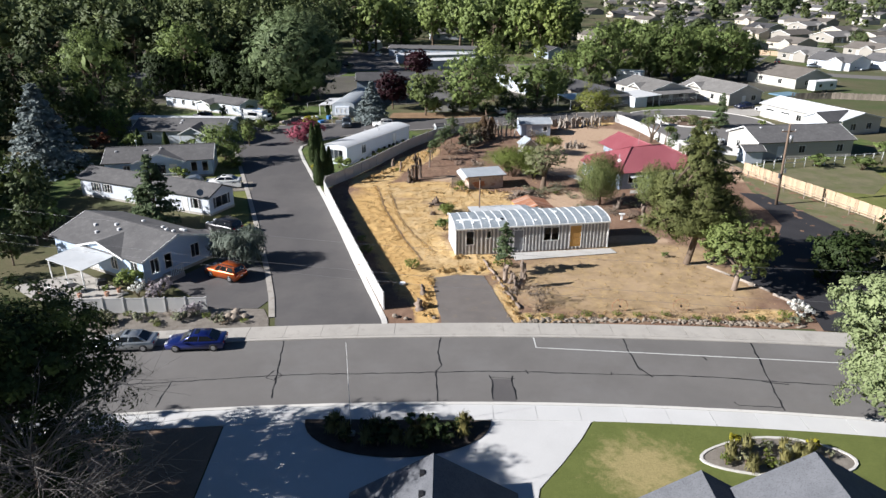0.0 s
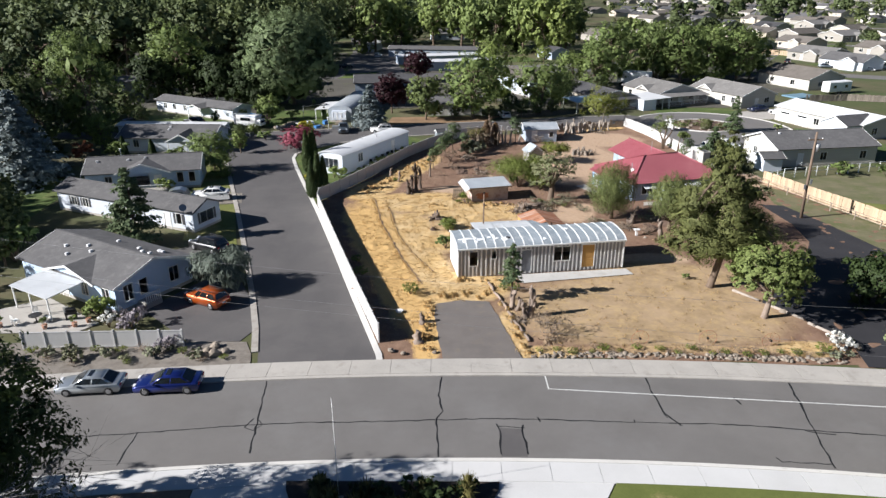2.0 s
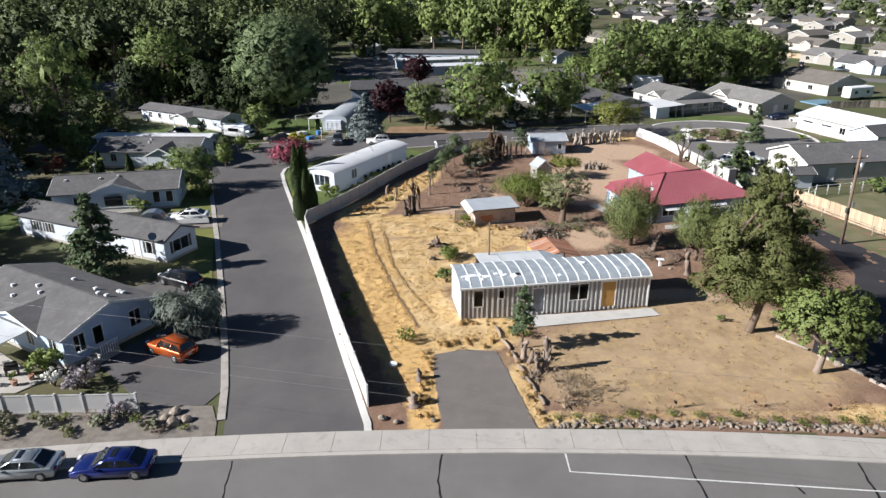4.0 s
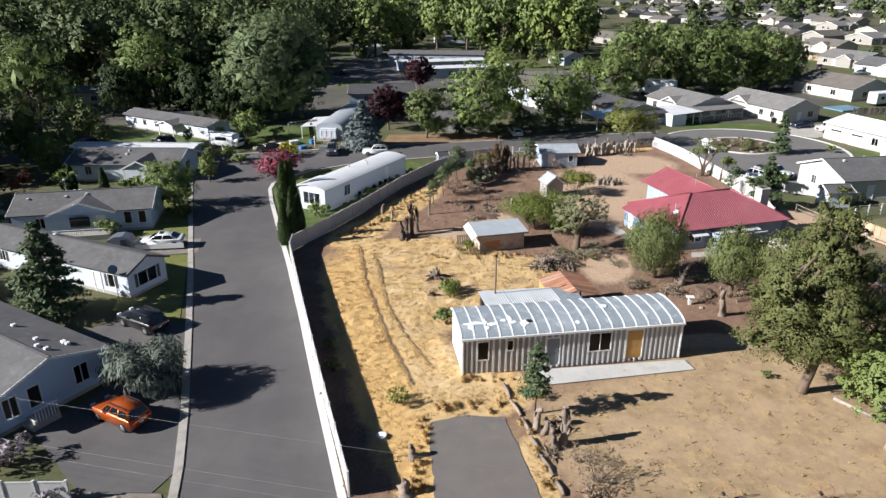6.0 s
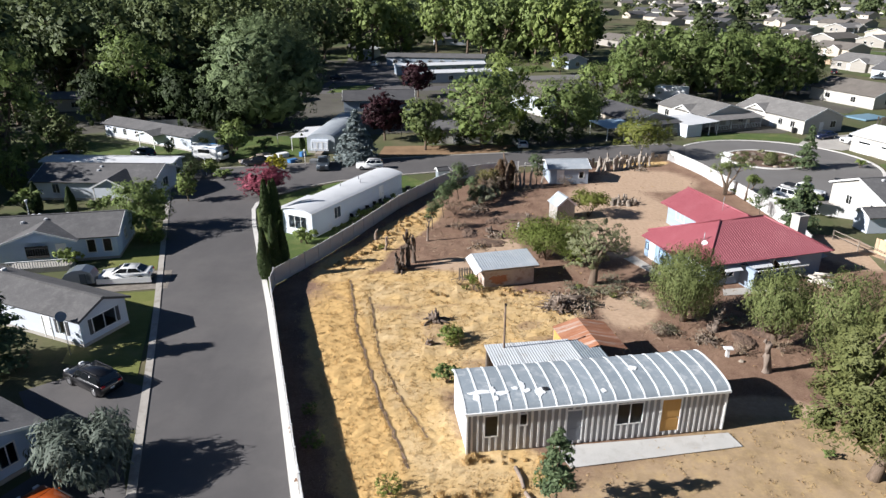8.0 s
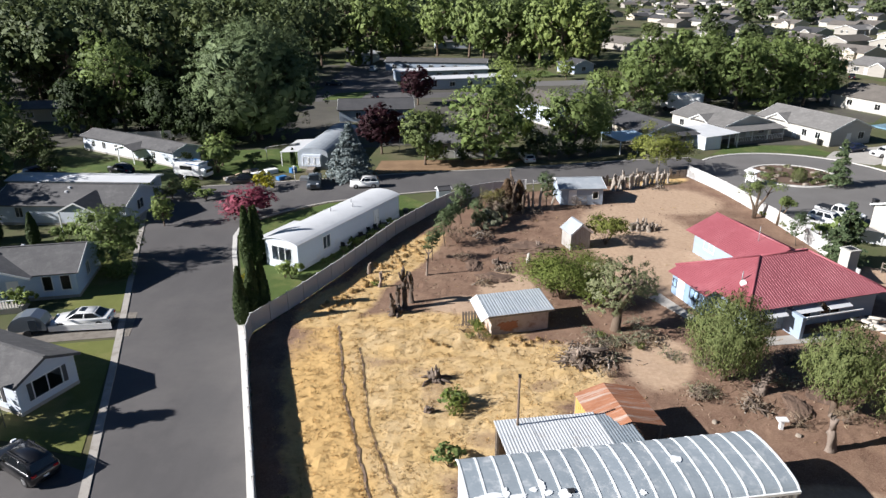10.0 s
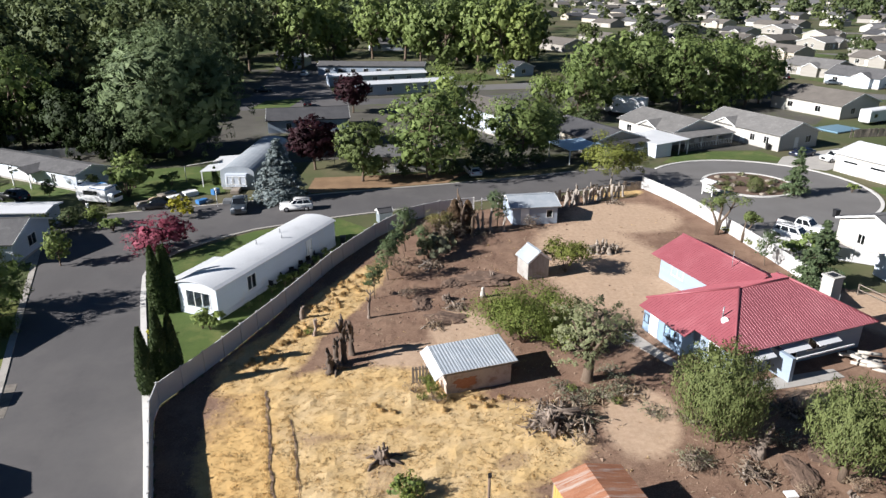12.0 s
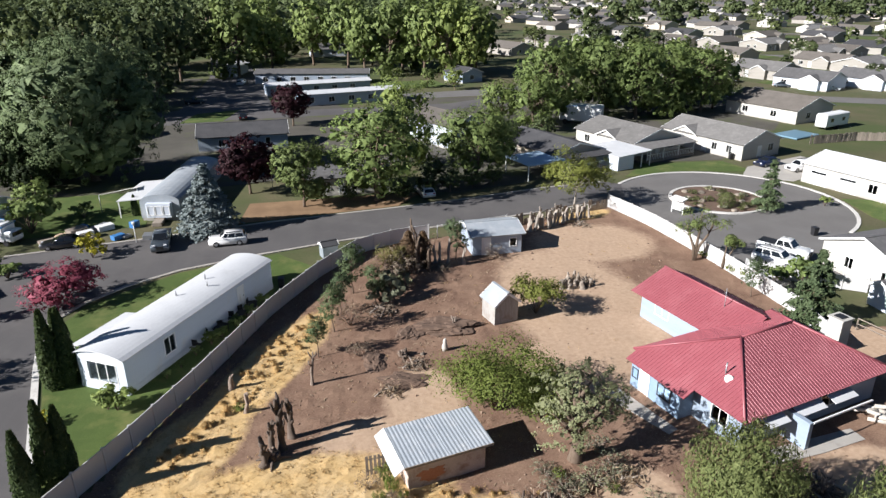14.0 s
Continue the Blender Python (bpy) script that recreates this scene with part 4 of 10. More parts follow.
def rounded(rng, h, w, n, low=0.14):
    """Lobes set over an egg-shaped crown, billowing out on every side."""
    mid, up = h * (low + 1) / 2, h * (1 - low) / 2
    out = [(0, 0, mid, w * 0.34, w * 0.34, up * 0.72)]
    for i in range(n):
        z = 1 - 1.86 * (i + 0.5) / n
        a, s = i * 2.4 + rng.uniform(-0.25, 0.25), math.sqrt(max(0, 1 - z * z))
        s *= 1.0 if z > -0.3 else 0.85
        q = w * rng.uniform(0.15, 0.215)
        f = rng.uniform(0.9, 1.06)
        out.append((s * (w * 0.5 - q) * f * math.cos(a), s * (w * 0.5 - q) * f * math.sin(a), mid + z * (up - q * 0.8) * f, q, q, q * rng.uniform(0.8, 1.0)))
    return out


def coned(rng, h, w, n, low):
    """Lobes of an uneven, pointed crown, longer boughs below."""
    out = []
    for i in range(n):
        t = 1 - math.sqrt((i + 0.5) / n)
        a = i * 2.4 + rng.uniform(-0.5, 0.5)
        wide = (1 - t) ** 0.72 * (0.75 if t < 0.06 else 1.0)
        q = w * (0.07 + 0.09 * (1 - t)) * rng.uniform(0.8, 1.2)
        r = max(0.0, w * 0.5 * wide * rng.uniform(0.78, 1.14) - q) * (1.0 if i % 3 else 0.45)
        out.append((r * math.cos(a), r * math.sin(a), h * (low + (0.97 - low) * t) - q * 0.3, q * 1.15, q * 1.15, q * 0.8))
    return out


def ornamental_grass(name, label, h, w, material, seed, count=170, category="grass"):
    """A fountain of thin arching blades from one foot."""
    rng = np.random.default_rng(seed)
    ob = thing(name, label, category, pose(0, 0, 0))
    a = rng.uniform(0, math.tau, count)
    out = np.stack([np.cos(a), np.sin(a), np.zeros(count)], 1)
    lean = rng.uniform(0.05, 0.5, count)[:, None]
    ax = out * lean + np.array((0, 0, 1.0))
    hh = (h * rng.uniform(0.6, 1.05, count))[:, None]
    c = out * lean * w * 0.5 + np.array((0, 0, 1.0)) * hh * 0.48
    f = new("foliage", leaf_mesh("foliage", material, c, out + rng.normal(size=c.shape) * 0.5, hh[:, 0] / 14, 14.0, rng, out + np.array((0, 0, 0.9)), ax))
    f.parent = ob
    return ob


def broad_tree(name, label, h, w, leaf, material, bark, seed, clumps=150, per=22, spread=0.34, nlobes=11, base=0.3, r=None, category="tree", egg=False, core=(22, 0.34), long=1.5, plume=0.0):
    rng = np.random.default_rng(seed)
    lobes = coned(rng, h, w, nlobes, base) if egg == "cone" else rounded(rng, h, w, nlobes, base) if egg else lobed(rng, h, w, nlobes, base)
    tree = thing(name, label, category, pose(0, 0, 0))
    boughs = [] if name == "sapling" else None
    part("trunk", limbs(rng, h, r or h * 0.022, lobes[1:], 0.04 * h, apart=boughs), bark, tree)
    for b in boughs or ():
        part("branch", b, bark, tree)
    c, n, sh = clumped(rng, lobes, clumps, per, spread)
    size = rng.uniform(0.6, 1.25, len(c)) * leaf
    # inner sprays that close the heart of the crown
    m = core[0]
    q = rng.normal(size=(len(lobes), m, 3))
    q *= (rng.uniform(0.15, 0.52, (len(lobes), m)) / np.linalg.norm(q, axis=2))[:, :, None]
    inner = (np.array([l[:3] for l in lobes])[:, None] + q * np.array([l[3:6] for l in lobes])[:, None]).reshape(-1, 3)
    c = np.concatenate([c, inner])
    n = np.concatenate([n, q.reshape(-1, 3)])
    size = np.concatenate([size, np.repeat([core[1] * l[3] for l in lobes], m)])
    mid = np.array((0, 0, h * 0.5))
    sh = np.concatenate([sh, q.reshape(-1, 3) * 2]) * 0.7 + (c - mid) / np.array((0.36 * w, 0.36 * w, 0.5 * h))
    ob = new("crown", leaf_mesh("crown", material, c, n, size, long, rng, sh, sh * plume + rng.normal(size=sh.shape) * 0.5 + np.array((0, 0, 0.5 * plume)) if plume else None))
    ob.parent = tree
    return tree


def conifer(name, label, h, w, material, seed, tiers=17, per=13, leaf=0.32, ragged=0.25, base=0.08, droop=0.25, power=0.9, sprays=16, category="tree", r=None):
    """Whorls of boughs on a straight trunk, each bough a fan of needle sprays."""
    rng = np.random.default_rng(seed)
    tree = thing(name, label, category, pose(0, 0, 0))
    bm = bmesh.new()
    r = r or h * 0.02
    tube(bm, [(0, 0, -0.15), (0, 0, 0.4), (0.02 * h, 0, h * 0.5), (0, 0.01 * h, h * 0.97)], [r * 1.5, r * 1.1, r * 0.7, r * 0.12], 8)
    cs, ns = [], []
    for t in range(tiers):
        f = (t + 0.5) / tiers
        z0 = h * (base + (1 - base) * f)
        for k in range(max(4, int(per * (1 - 0.6 * f)))):
            a = rng.uniform(0, math.tau)
            reach = max(0.04 * w, w * 0.5 * (1 - f) ** power * rng.uniform(1 - ragged, 1 + ragged * 0.6))
            z = z0 + rng.uniform(-0.4, 0.4) * h / tiers
            d = np.array((math.cos(a), math.sin(a), 0.0))
            u = rng.uniform(0.18, 1.0, sprays) ** 0.75
            p = d * (u * reach)[:, None] + np.array((0, 0, z)) + np.stack([np.zeros(sprays), np.zeros(sprays), -droop * reach * u ** 1.5], 1)
            p += rng.normal(size=(sprays, 3)) * leaf * 0.45 * np.array((1, 1, 0.6)) + np.cross(d, (0, 0, 1)) * (rng.uniform(-0.28, 0.28, sprays) * u * reach)[:, None]
            cs.append(p)
            ns.append(np.array((0, 0, 0.8)) + d * 0.45 + rng.normal(size=(sprays, 3)) * 0.45)
            if reach > 0.9 and k % 2 == 0:
                tube(bm, [(0, 0, z), tuple(d * reach * 0.8 + np.array((0, 0, z - droop * reach * 0.5)))], [r * 0.22 * (1 - f) + 0.012, 0.01], 4)
    part("trunk", bm, BARK, tree)
    c, n = np.concatenate(cs), np.concatenate(ns)
    ob = new("crown", leaf_mesh("crown", material, c, n, rng.uniform(0.6, 1.3, len(c)) * leaf, 1.9, rng))
    ob.parent = tree
    return tree


def column_shrub(name, label, h, w, material, seed, count=2600, leaf=0.16, tip=0.35, category="evergreen", lumps=1.0):
    """A dense narrow evergreen, upright sprays on all sides."""
    rng = np.random.default_rng(seed)
    tree = thing(name, label, category, pose(0, 0, 0))
    part("trunk", tube(bmesh.new(), [(0, 0, -0.1), (0, 0, h * 0.6)], [0.09, 0.03], 6), BARK, tree)
    z = rng.uniform(0.02, 1.0, count)
    a = rng.uniform(0, math.tau, count)
    prof = np.where(z < 0.12, 0.75 + z * 2, np.clip((1.03 - z) / (1.03 - tip), 0, 1) ** 0.65)
    lump = 1 + lumps * (0.14 * np.sin(a * 3 + z * 9) + 0.1 * np.sin(a * 5 - z * 17))
    r = 0.5 * w * prof * lump * rng.uniform(0.72, 1.04, count)
    c = np.stack([r * np.cos(a), r * np.sin(a), z * h], 1)
    n = np.stack([np.cos(a), np.sin(a), np.full(count, 0.25)], 1) + rng.normal(size=(count, 3)) * 0.4
    ob = new("foliage", leaf_mesh("foliage", material, c, n, rng.uniform(0.6, 1.3, count) * leaf, 2.0, rng))
    ob.parent = tree
    return tree


def plume_tree(name, label, h, w, material, seed, plumes=90, per=70, leaf=0.085, bare=0.12, flare=0.62):
    """A juniper: upright feathery plumes packed side by side, wider above than below, on a short trunk."""
    rng = np.random.default_rng(seed)
    tree = thing(name, label, "tree", pose(0, 0, 0))
    bm = tube(bmesh.new(), [(0.1, 0, -0.1), (0.05, 0, h * 0.2), (0, 0, h * 0.6)], [0.30, 0.24, 0.08], 8)
    cs, ax = [], []
    for i in range(plumes):
        a, q = i * 2.4 + rng.uniform(-0.2, 0.2), math.sqrt((i + 0.5) / plumes)
        d = np.array((math.cos(a), math.sin(a), 0.0))
        z1 = h * (1.02 - 0.30 * q ** 2.2) * rng.uniform(0.86, 1.05)
        z0 = h * bare + rng.uniform(0, 0.35) * h * (1 - 0.6 * q)
        foot, tip = d * w * 0.5 * q * flare + np.array((0, 0, z0)), d * w * 0.5 * q * rng.uniform(0.92, 1.06) + np.array((0, 0, z1))
        f = rng.uniform(0, 1, per) ** 0.8
        fat = (0.30 * np.sin(math.pi * np.clip(f * 0.85 + 0.12, 0, 1)) + 0.05) * w * 0.30
        cs.append(foot + (tip - foot) * f[:, None] + rng.normal(size=(per, 3)) * fat[:, None] * np.array((0.6, 0.6, 0.5)))
        ax.append(np.tile(d * 0.35 + np.array((0, 0, 1.0)), (per, 1)))
        if i % 5 == 0:
            tube(bm, [(0, 0, h * 0.18), tuple(foot * 0.7 + np.array((0, 0, h * 0.05))), tuple(foot * 0.4 + tip * 0.55)], [0.10, 0.07, 0.02], 5)
    part("trunk", bm, BARK, tree)
    c, axis = np.concatenate(cs), np.concatenate(ax)
    out = c - np.array((0, 0, h * 0.45))
    soft = out / np.array((w * 0.5, w * 0.5, h * 0.6)) + rng.normal(size=c.shape) * 0.28
    ob = new("crown", leaf_mesh("crown", material, c, soft + rng.normal(size=c.shape) * 0.4, rng.uniform(0.6, 1.3, len(c)) * leaf, 4.2, rng, soft, axis + rng.normal(size=c.shape) * 0.25))
    ob.parent = tree
    return tree


def shrub(name, label, h, w, material, seed, count=900, leaf=0.16, stems=7, category="shrub", bark=None, up=0.5, hang=0.0):
    """A low bush: stems from one foot and leaves in a loose mound."""
    rng = np.random.default_rng(seed)
    ob = thing(name, label, category, pose(0, 0, 0))
    lobes = []
    for i in range(stems):
        a, q = i * 2.4, rng.uniform(0.15, 0.42)
        e = (w * q * math.cos(a), w * q * math.sin(a), h * rng.uniform(0.4, 0.78))
        part("stem", tube(bmesh.new(), [(0, 0, -0.05), (e[0] * 0.4, e[1] * 0.4, e[2] * 0.55), e], [0.04, 0.03, 0.012], 5), bark or BARK, ob)
        lobes.append((*e, w * 0.24, w * 0.24, h * 0.24))
    c, n, sh = clumped(rng, lobes, max(8, count // 16), 16, 0.5)
    c[:, 2] = np.maximum(c[:, 2], 0.04)
    f = new("foliage", leaf_mesh("foliage", material, c, n, rng.uniform(0.6, 1.3, len(c)) * leaf, 1.6 + 3.5 * hang, rng, sh, np.array((0, 0, -1.0)) + rng.normal(size=c.shape) * 0.3 if hang else None))
    f.parent = ob
    return ob


def place(template, x, y, s=1.0, sz=None, rot=0.0, label="", z=0.0, group=""):
    ob = copy_thing(template, Matrix.LocRotScale((x, y, z), Euler((0, 0, radians(rot))), (s, s, sz or s)))
    return tagged(ob, label, group=group)


def bring(ob, x, y, rot=0.0, z=0.0):
    ob.matrix_world = pose(x, y, z, 0, 0, rot)
    return ob


# near trees south of the street
ash = bring(broad_tree("tree", "large shady ash tree with dark green leaves", 15.2, 14.6, 0.15, LEAF["dark"], BARK, 5, 1150, 44, 0.23, 24, 0.06, 0.38, core=(36, 0.13), long=2.2), -24.4, 7.4, 20)
ash.scale = (1.0, 1.0, 0.9)
silver = bring(broad_tree("tree", "pale silvery-green tree lit by the sun", 12.4, 11.0, 0.125, LEAF["silver"], BARK_PALE, 8, 800, 46, 0.22, 20, 0.2, 0.2, core=(60, 0.13), long=2.0), 30.6, 16.6, 0)
rng = np.random.default_rng(3)
snag = thing("dead_tree", "leafless grey tree with many fine dead branches", "dead tree", Matrix.LocRotScale((-19.4, 3.2, 0), None, (1.75, 1.6, 1.75)))
part("trunk", tube(bmesh.new(), [(0, 0, -0.1), (0.2, 0, 2.0), (0.1, 0.3, 4.5)], [0.24, 0.2, 0.12], 8), DARKWOOD, snag)
for i in range(110):
    bm = bmesh.new()
    a, z = rng.uniform(0, math.tau), rng.uniform(1.2, 4.6)
    l = rng.uniform(1.6, 3.9)
    e = Vector((math.cos(a) * l, math.sin(a) * l, z + rng.uniform(0.2, 2.0)))
    s = Vector((0.12, 0.1, z))
    m = s.lerp(e, 0.5) + Vector((rng.uniform(-0.4, 0.4), rng.uniform(-0.4, 0.4), rng.uniform(-0.2, 0.7)))
    tube(bm, [s, m, e], [0.019, 0.012, 0.004], 5)
    for k in range(24):
        q = s.lerp(e, rng.uniform(0.4, 1.0))
        w = q + Vector(rng.normal(size=3)) * 0.55 + Vector((math.cos(a), math.sin(a), 0.2)) * 0.5
        tube(bm, [q, w], [0.006, 0.002], 3)
    part("branch", bm, DEADGREY, snag)

# park trees: a few made once, then set again and again
BROAD = [broad_tree("tree", "broad green shade tree among the homes", 12, 11.6, 0.155, LEAF["broad"], BARK, 20 + i, 480, 18, 0.2, (26, 20, 24, 19)[i], (-0.05, 0.10, -0.04, 0.08)[i], egg=i % 2 == 0, core=(22, 0.26), long=1.9) for i in range(4)]
SLIM = [broad_tree("tree", "tall green park tree", 15, 11.0, 0.22, LEAF["west_shade"], BARK, 30 + i, 350, 15, 0.2, 22, -0.03, egg=i == 0, core=(26, 0.3), long=1.8) for i in range(2)]
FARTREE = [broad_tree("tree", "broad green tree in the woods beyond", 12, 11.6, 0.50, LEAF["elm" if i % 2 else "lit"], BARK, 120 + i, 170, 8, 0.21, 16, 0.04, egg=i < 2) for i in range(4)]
for i in range(4):
    bring(FARTREE[i], (14, 28, 44, -62)[i], (284, 278, 268, 262)[i])
bring(BROAD[0], 5.4, 128.2, 0), bring(BROAD[1], 20.6, 134.6, 0), bring(BROAD[2], -66.0, 153.6, 40), bring(BROAD[3], -69.0, 112.4, 0)
bring(SLIM[0], -40, 300, 0), bring(SLIM[1], -104, 190, 0)


# ---- buildings ----
MESHES = {}


def shared(key, make, material):
    if key not in MESHES:
        bm = make()
        me = bpy.data.meshes.new(key[0])
        bm.to_mesh(me)
        bm.free()
        me.materials.append(material)
        MESHES[key] = me
    return MESHES[key]


def side(s, L, W):
    """The frame of one wall: x along it, -y outwards."""
    return {"s": pose(0, 0, 0), "n": pose(L, W, 0, 0, 0, 180), "e": pose(L, 0, 0, 0, 0, 90), "w": pose(0, W, 0, 0, 0, -90)}[s]


def window(parent, m, w, h, trim=None, panes=2, shutters=False, glow=None):
    trim = trim or TRIM
    w, h = round(w, 2), round(h, 2)

    def ring():
        b = boxes((-w / 2 - 0.07, w / 2 + 0.07, -0.035, 0.06, -0.07, 0), (-w / 2 - 0.07, w / 2 + 0.07, -0.035, 0.06, h, h + 0.07), (-w / 2 - 0.07, -w / 2, -0.035, 0.06, 0, h), (w / 2, w / 2 + 0.07, -0.035, 0.06, 0, h))
        for i in range(1, panes):
            x = -w / 2 + w * i / panes
            box(b, x - 0.03, x + 0.03, -0.02, 0.05, 0, h)
        return b
    ob = new("window", shared(("window", w, h, panes, trim.name), ring, trim))
    ob.parent, ob.matrix_basis = parent, m
    pw = w / panes
    for i in range(panes):
        p = new("pane", shared(("pane", round(pw, 3), h), lambda: boxes((-pw / 2, pw / 2, 0.02, 0.035, 0, h)), GLASS))
        p.parent, p.matrix_basis = ob, pose(-w / 2 + pw * (i + 0.5), 0, 0)
        p.visible_shadow = False
    if shutters:
        for k in (-1, 1):
            s = new("shutter", shared(("shutter", h), lambda: boxes((-0.17, 0.17, -0.04, 0, 0, h), bevel=0.01), TRIM_DARK))
            s.parent, s.matrix_basis = ob, pose(k * (w / 2 + 0.26), -0.002, 0)
    return ob


def door(parent, m, w=0.9, h=2.03, material=None, name="door", label=""):
    material = material or WHITE_PAINT
    ob = new(name, shared((name, w, h, material.name), lambda: boxes((-w / 2, w / 2, 0.02, 0.07, 0, h), (-w / 2 + 0.12, w / 2 - 0.12, 0.005, 0.02, 0.25, 0.9), (-w / 2 + 0.12, w / 2 - 0.12, 0.005, 0.02, 1.1, h - 0.2)), material))
    ob.parent, ob.matrix_basis = parent, m
    if label:
        ob["label"] = label
    fr = new("frame", shared(("frame", w, h), lambda: boxes((-w / 2 - 0.08, -w / 2, -0.03, 0.06, 0, h + 0.08), (w / 2, w / 2 + 0.08, -0.03, 0.06, 0, h + 0.08), (-w / 2, w / 2, -0.03, 0.06, h, h + 0.08)), TRIM))
    fr.parent = ob
    kn = new("handle", shared(("handle",), lambda: boxes((-0.03, 0.03, -0.06, 0.02, 0.95, 1.05), bevel=0.01), STEEL))
    kn.parent, kn.matrix_basis = ob, pose(w / 2 - 0.1, 0, 0)
    return ob


def walled(L, W, h, rise, openings, t=0.14, z0=0.0, hip=False, ridge="x"):
    """Outer walls of a box house with holes where openings say (side, middle, sill, width, height)."""
    bm = bmesh.new()
    for s in "snew":
        m = side(s, L, W)
        length = L if s in "sn" else W
        a0, a1 = (0, length) if s in "sn" else (t, length - t)
        row = []
        x = a0
        for _, u, z, w, hh in sorted(o for o in openings if o[0] == s):
            row += [(x, u - w / 2, 0, t, z0, h), (u - w / 2, u + w / 2, 0, t, z0, z), (u - w / 2, u + w / 2, 0, t, z + hh, h)]
            x = u + w / 2
        row.append((x, a1, 0, t, z0, h))
        for r in row:
            if r[1] - r[0] > 0.01 and r[5] - r[4] > 0.01:
                n0 = len(bm.verts)
                box(bm, *r)
                bm.verts.ensure_lookup_table()
                bmesh.ops.transform(bm, matrix=m, verts=bm.verts[n0:])
    if not hip:
        for x in (0, L - t):
            v = [bm.verts.new(p) for p in ((x, 0, h), (x, W, h), (x, W / 2, h + rise), (x + t, 0, h), (x + t, W, h), (x + t, W / 2, h + rise))]
            for f in ((0, 2, 1), (3, 4, 5), (0, 1, 4, 3), (1, 2, 5, 4), (2, 0, 3, 5)):
                bm.faces.new([v[i] for i in f])
    return bm


def gable_roof(parent, material, L, W, h, rise, o=0.4, og=0.35, th=0.13):
    """Two slopes and a ridge cap, each a part of its own."""
    k = rise / (W / 2)
    lift = th + 0.003
    for y0 in (-o, W + o):
        part("roof_slope", slab(bmesh.new(), [(-og, y0, h - o * k + lift), (L + og, y0, h - o * k + lift), (L + og, W / 2, h + rise + lift), (-og, W / 2, h + rise + lift)], th), material, parent)
    part("ridge_cap", boxes((-og - 0.01, L + og + 0.01, W / 2 - 0.13, W / 2 + 0.13, h + rise + lift - 0.06, h + rise + lift + 0.03)), material, parent)


def hip_faces(x0, x1, y0, y1, z, a, b, zr):
    """The four slopes of a hipped roof: eave rectangle and ridge from a to b, with its soffit."""
    bm = bmesh.new()
    v = [bm.verts.new(p) for p in ((x0, y0, z), (x1, y0, z), (x1, y1, z), (x0, y1, z), (*a, zr), (*b, zr), (x0, y0, z - 0.16), (x1, y0, z - 0.16), (x1, y1, z - 0.16), (x0, y1, z - 0.16))]
    for f in ((0, 1, 5, 4), (1, 2, 5), (2, 3, 4, 5), (3, 0, 4), (9, 8, 7, 6), (0, 6, 7, 1), (1, 7, 8, 2), (2, 8, 9, 3), (3, 9, 6, 0)):
        bm.faces.new([v[i] for i in f])
    return bm


def front_gable(house, m, u0, u1, out, z, rise, wall, roof, back=2.2, posts=True, o=0.25, solid=False):
    """A cross gable over a porch on one wall: pediment, two roof slopes, posts or walls."""
    c = (u0 + u1) / 2
    for e in (u0 - o, u1 + o):
        zz = z - o * rise / (c - u0)
        r = part("porch_roof", slab(bmesh.new(), [(e, -out - 0.25, zz + 0.12), (e, back, zz + 0.12), (c, back, z + rise + 0.12), (c, -out - 0.25, z + rise + 0.12)], 0.11), roof, house)
        r.matrix_basis = m
    bm = bmesh.new()
    v = [bm.verts.new(p) for p in ((u0, -out, z), (u1, -out, z), (c, -out, z + rise), (u0, -out + 0.1, z), (u1, -out + 0.1, z), (c, -out + 0.1, z + rise))]
    for f in ((0, 1, 2), (3, 5, 4), (0, 3, 4, 1), (1, 4, 5, 2), (2, 5, 3, 0)):
        bm.faces.new([v[i] for i in f])
    if solid:
        box(bm, u0, u1, -out, 0, 0, z)
    p = part("pediment", bm, wall, house)
    p.matrix_basis = m
    for e in (u0 - o, u1 + o):
        zz = z - o * rise / (c - u0)
        q = part("bargeboard", slab(bmesh.new(), [(e, -out - 0.30, zz + 0.14), (e, -out - 0.255, zz + 0.14), (c, -out - 0.255, z + rise + 0.14), (c, -out - 0.30, z + rise + 0.14)], 0.18), TRIM, house)
        q.matrix_basis = m
    if posts:
        for x in (u0 + 0.1, u1 - 0.1):
            k = part("post", boxes((x - 0.07, x + 0.07, -out, -out + 0.14, 0, z)), TRIM, house)
            k.matrix_basis = m


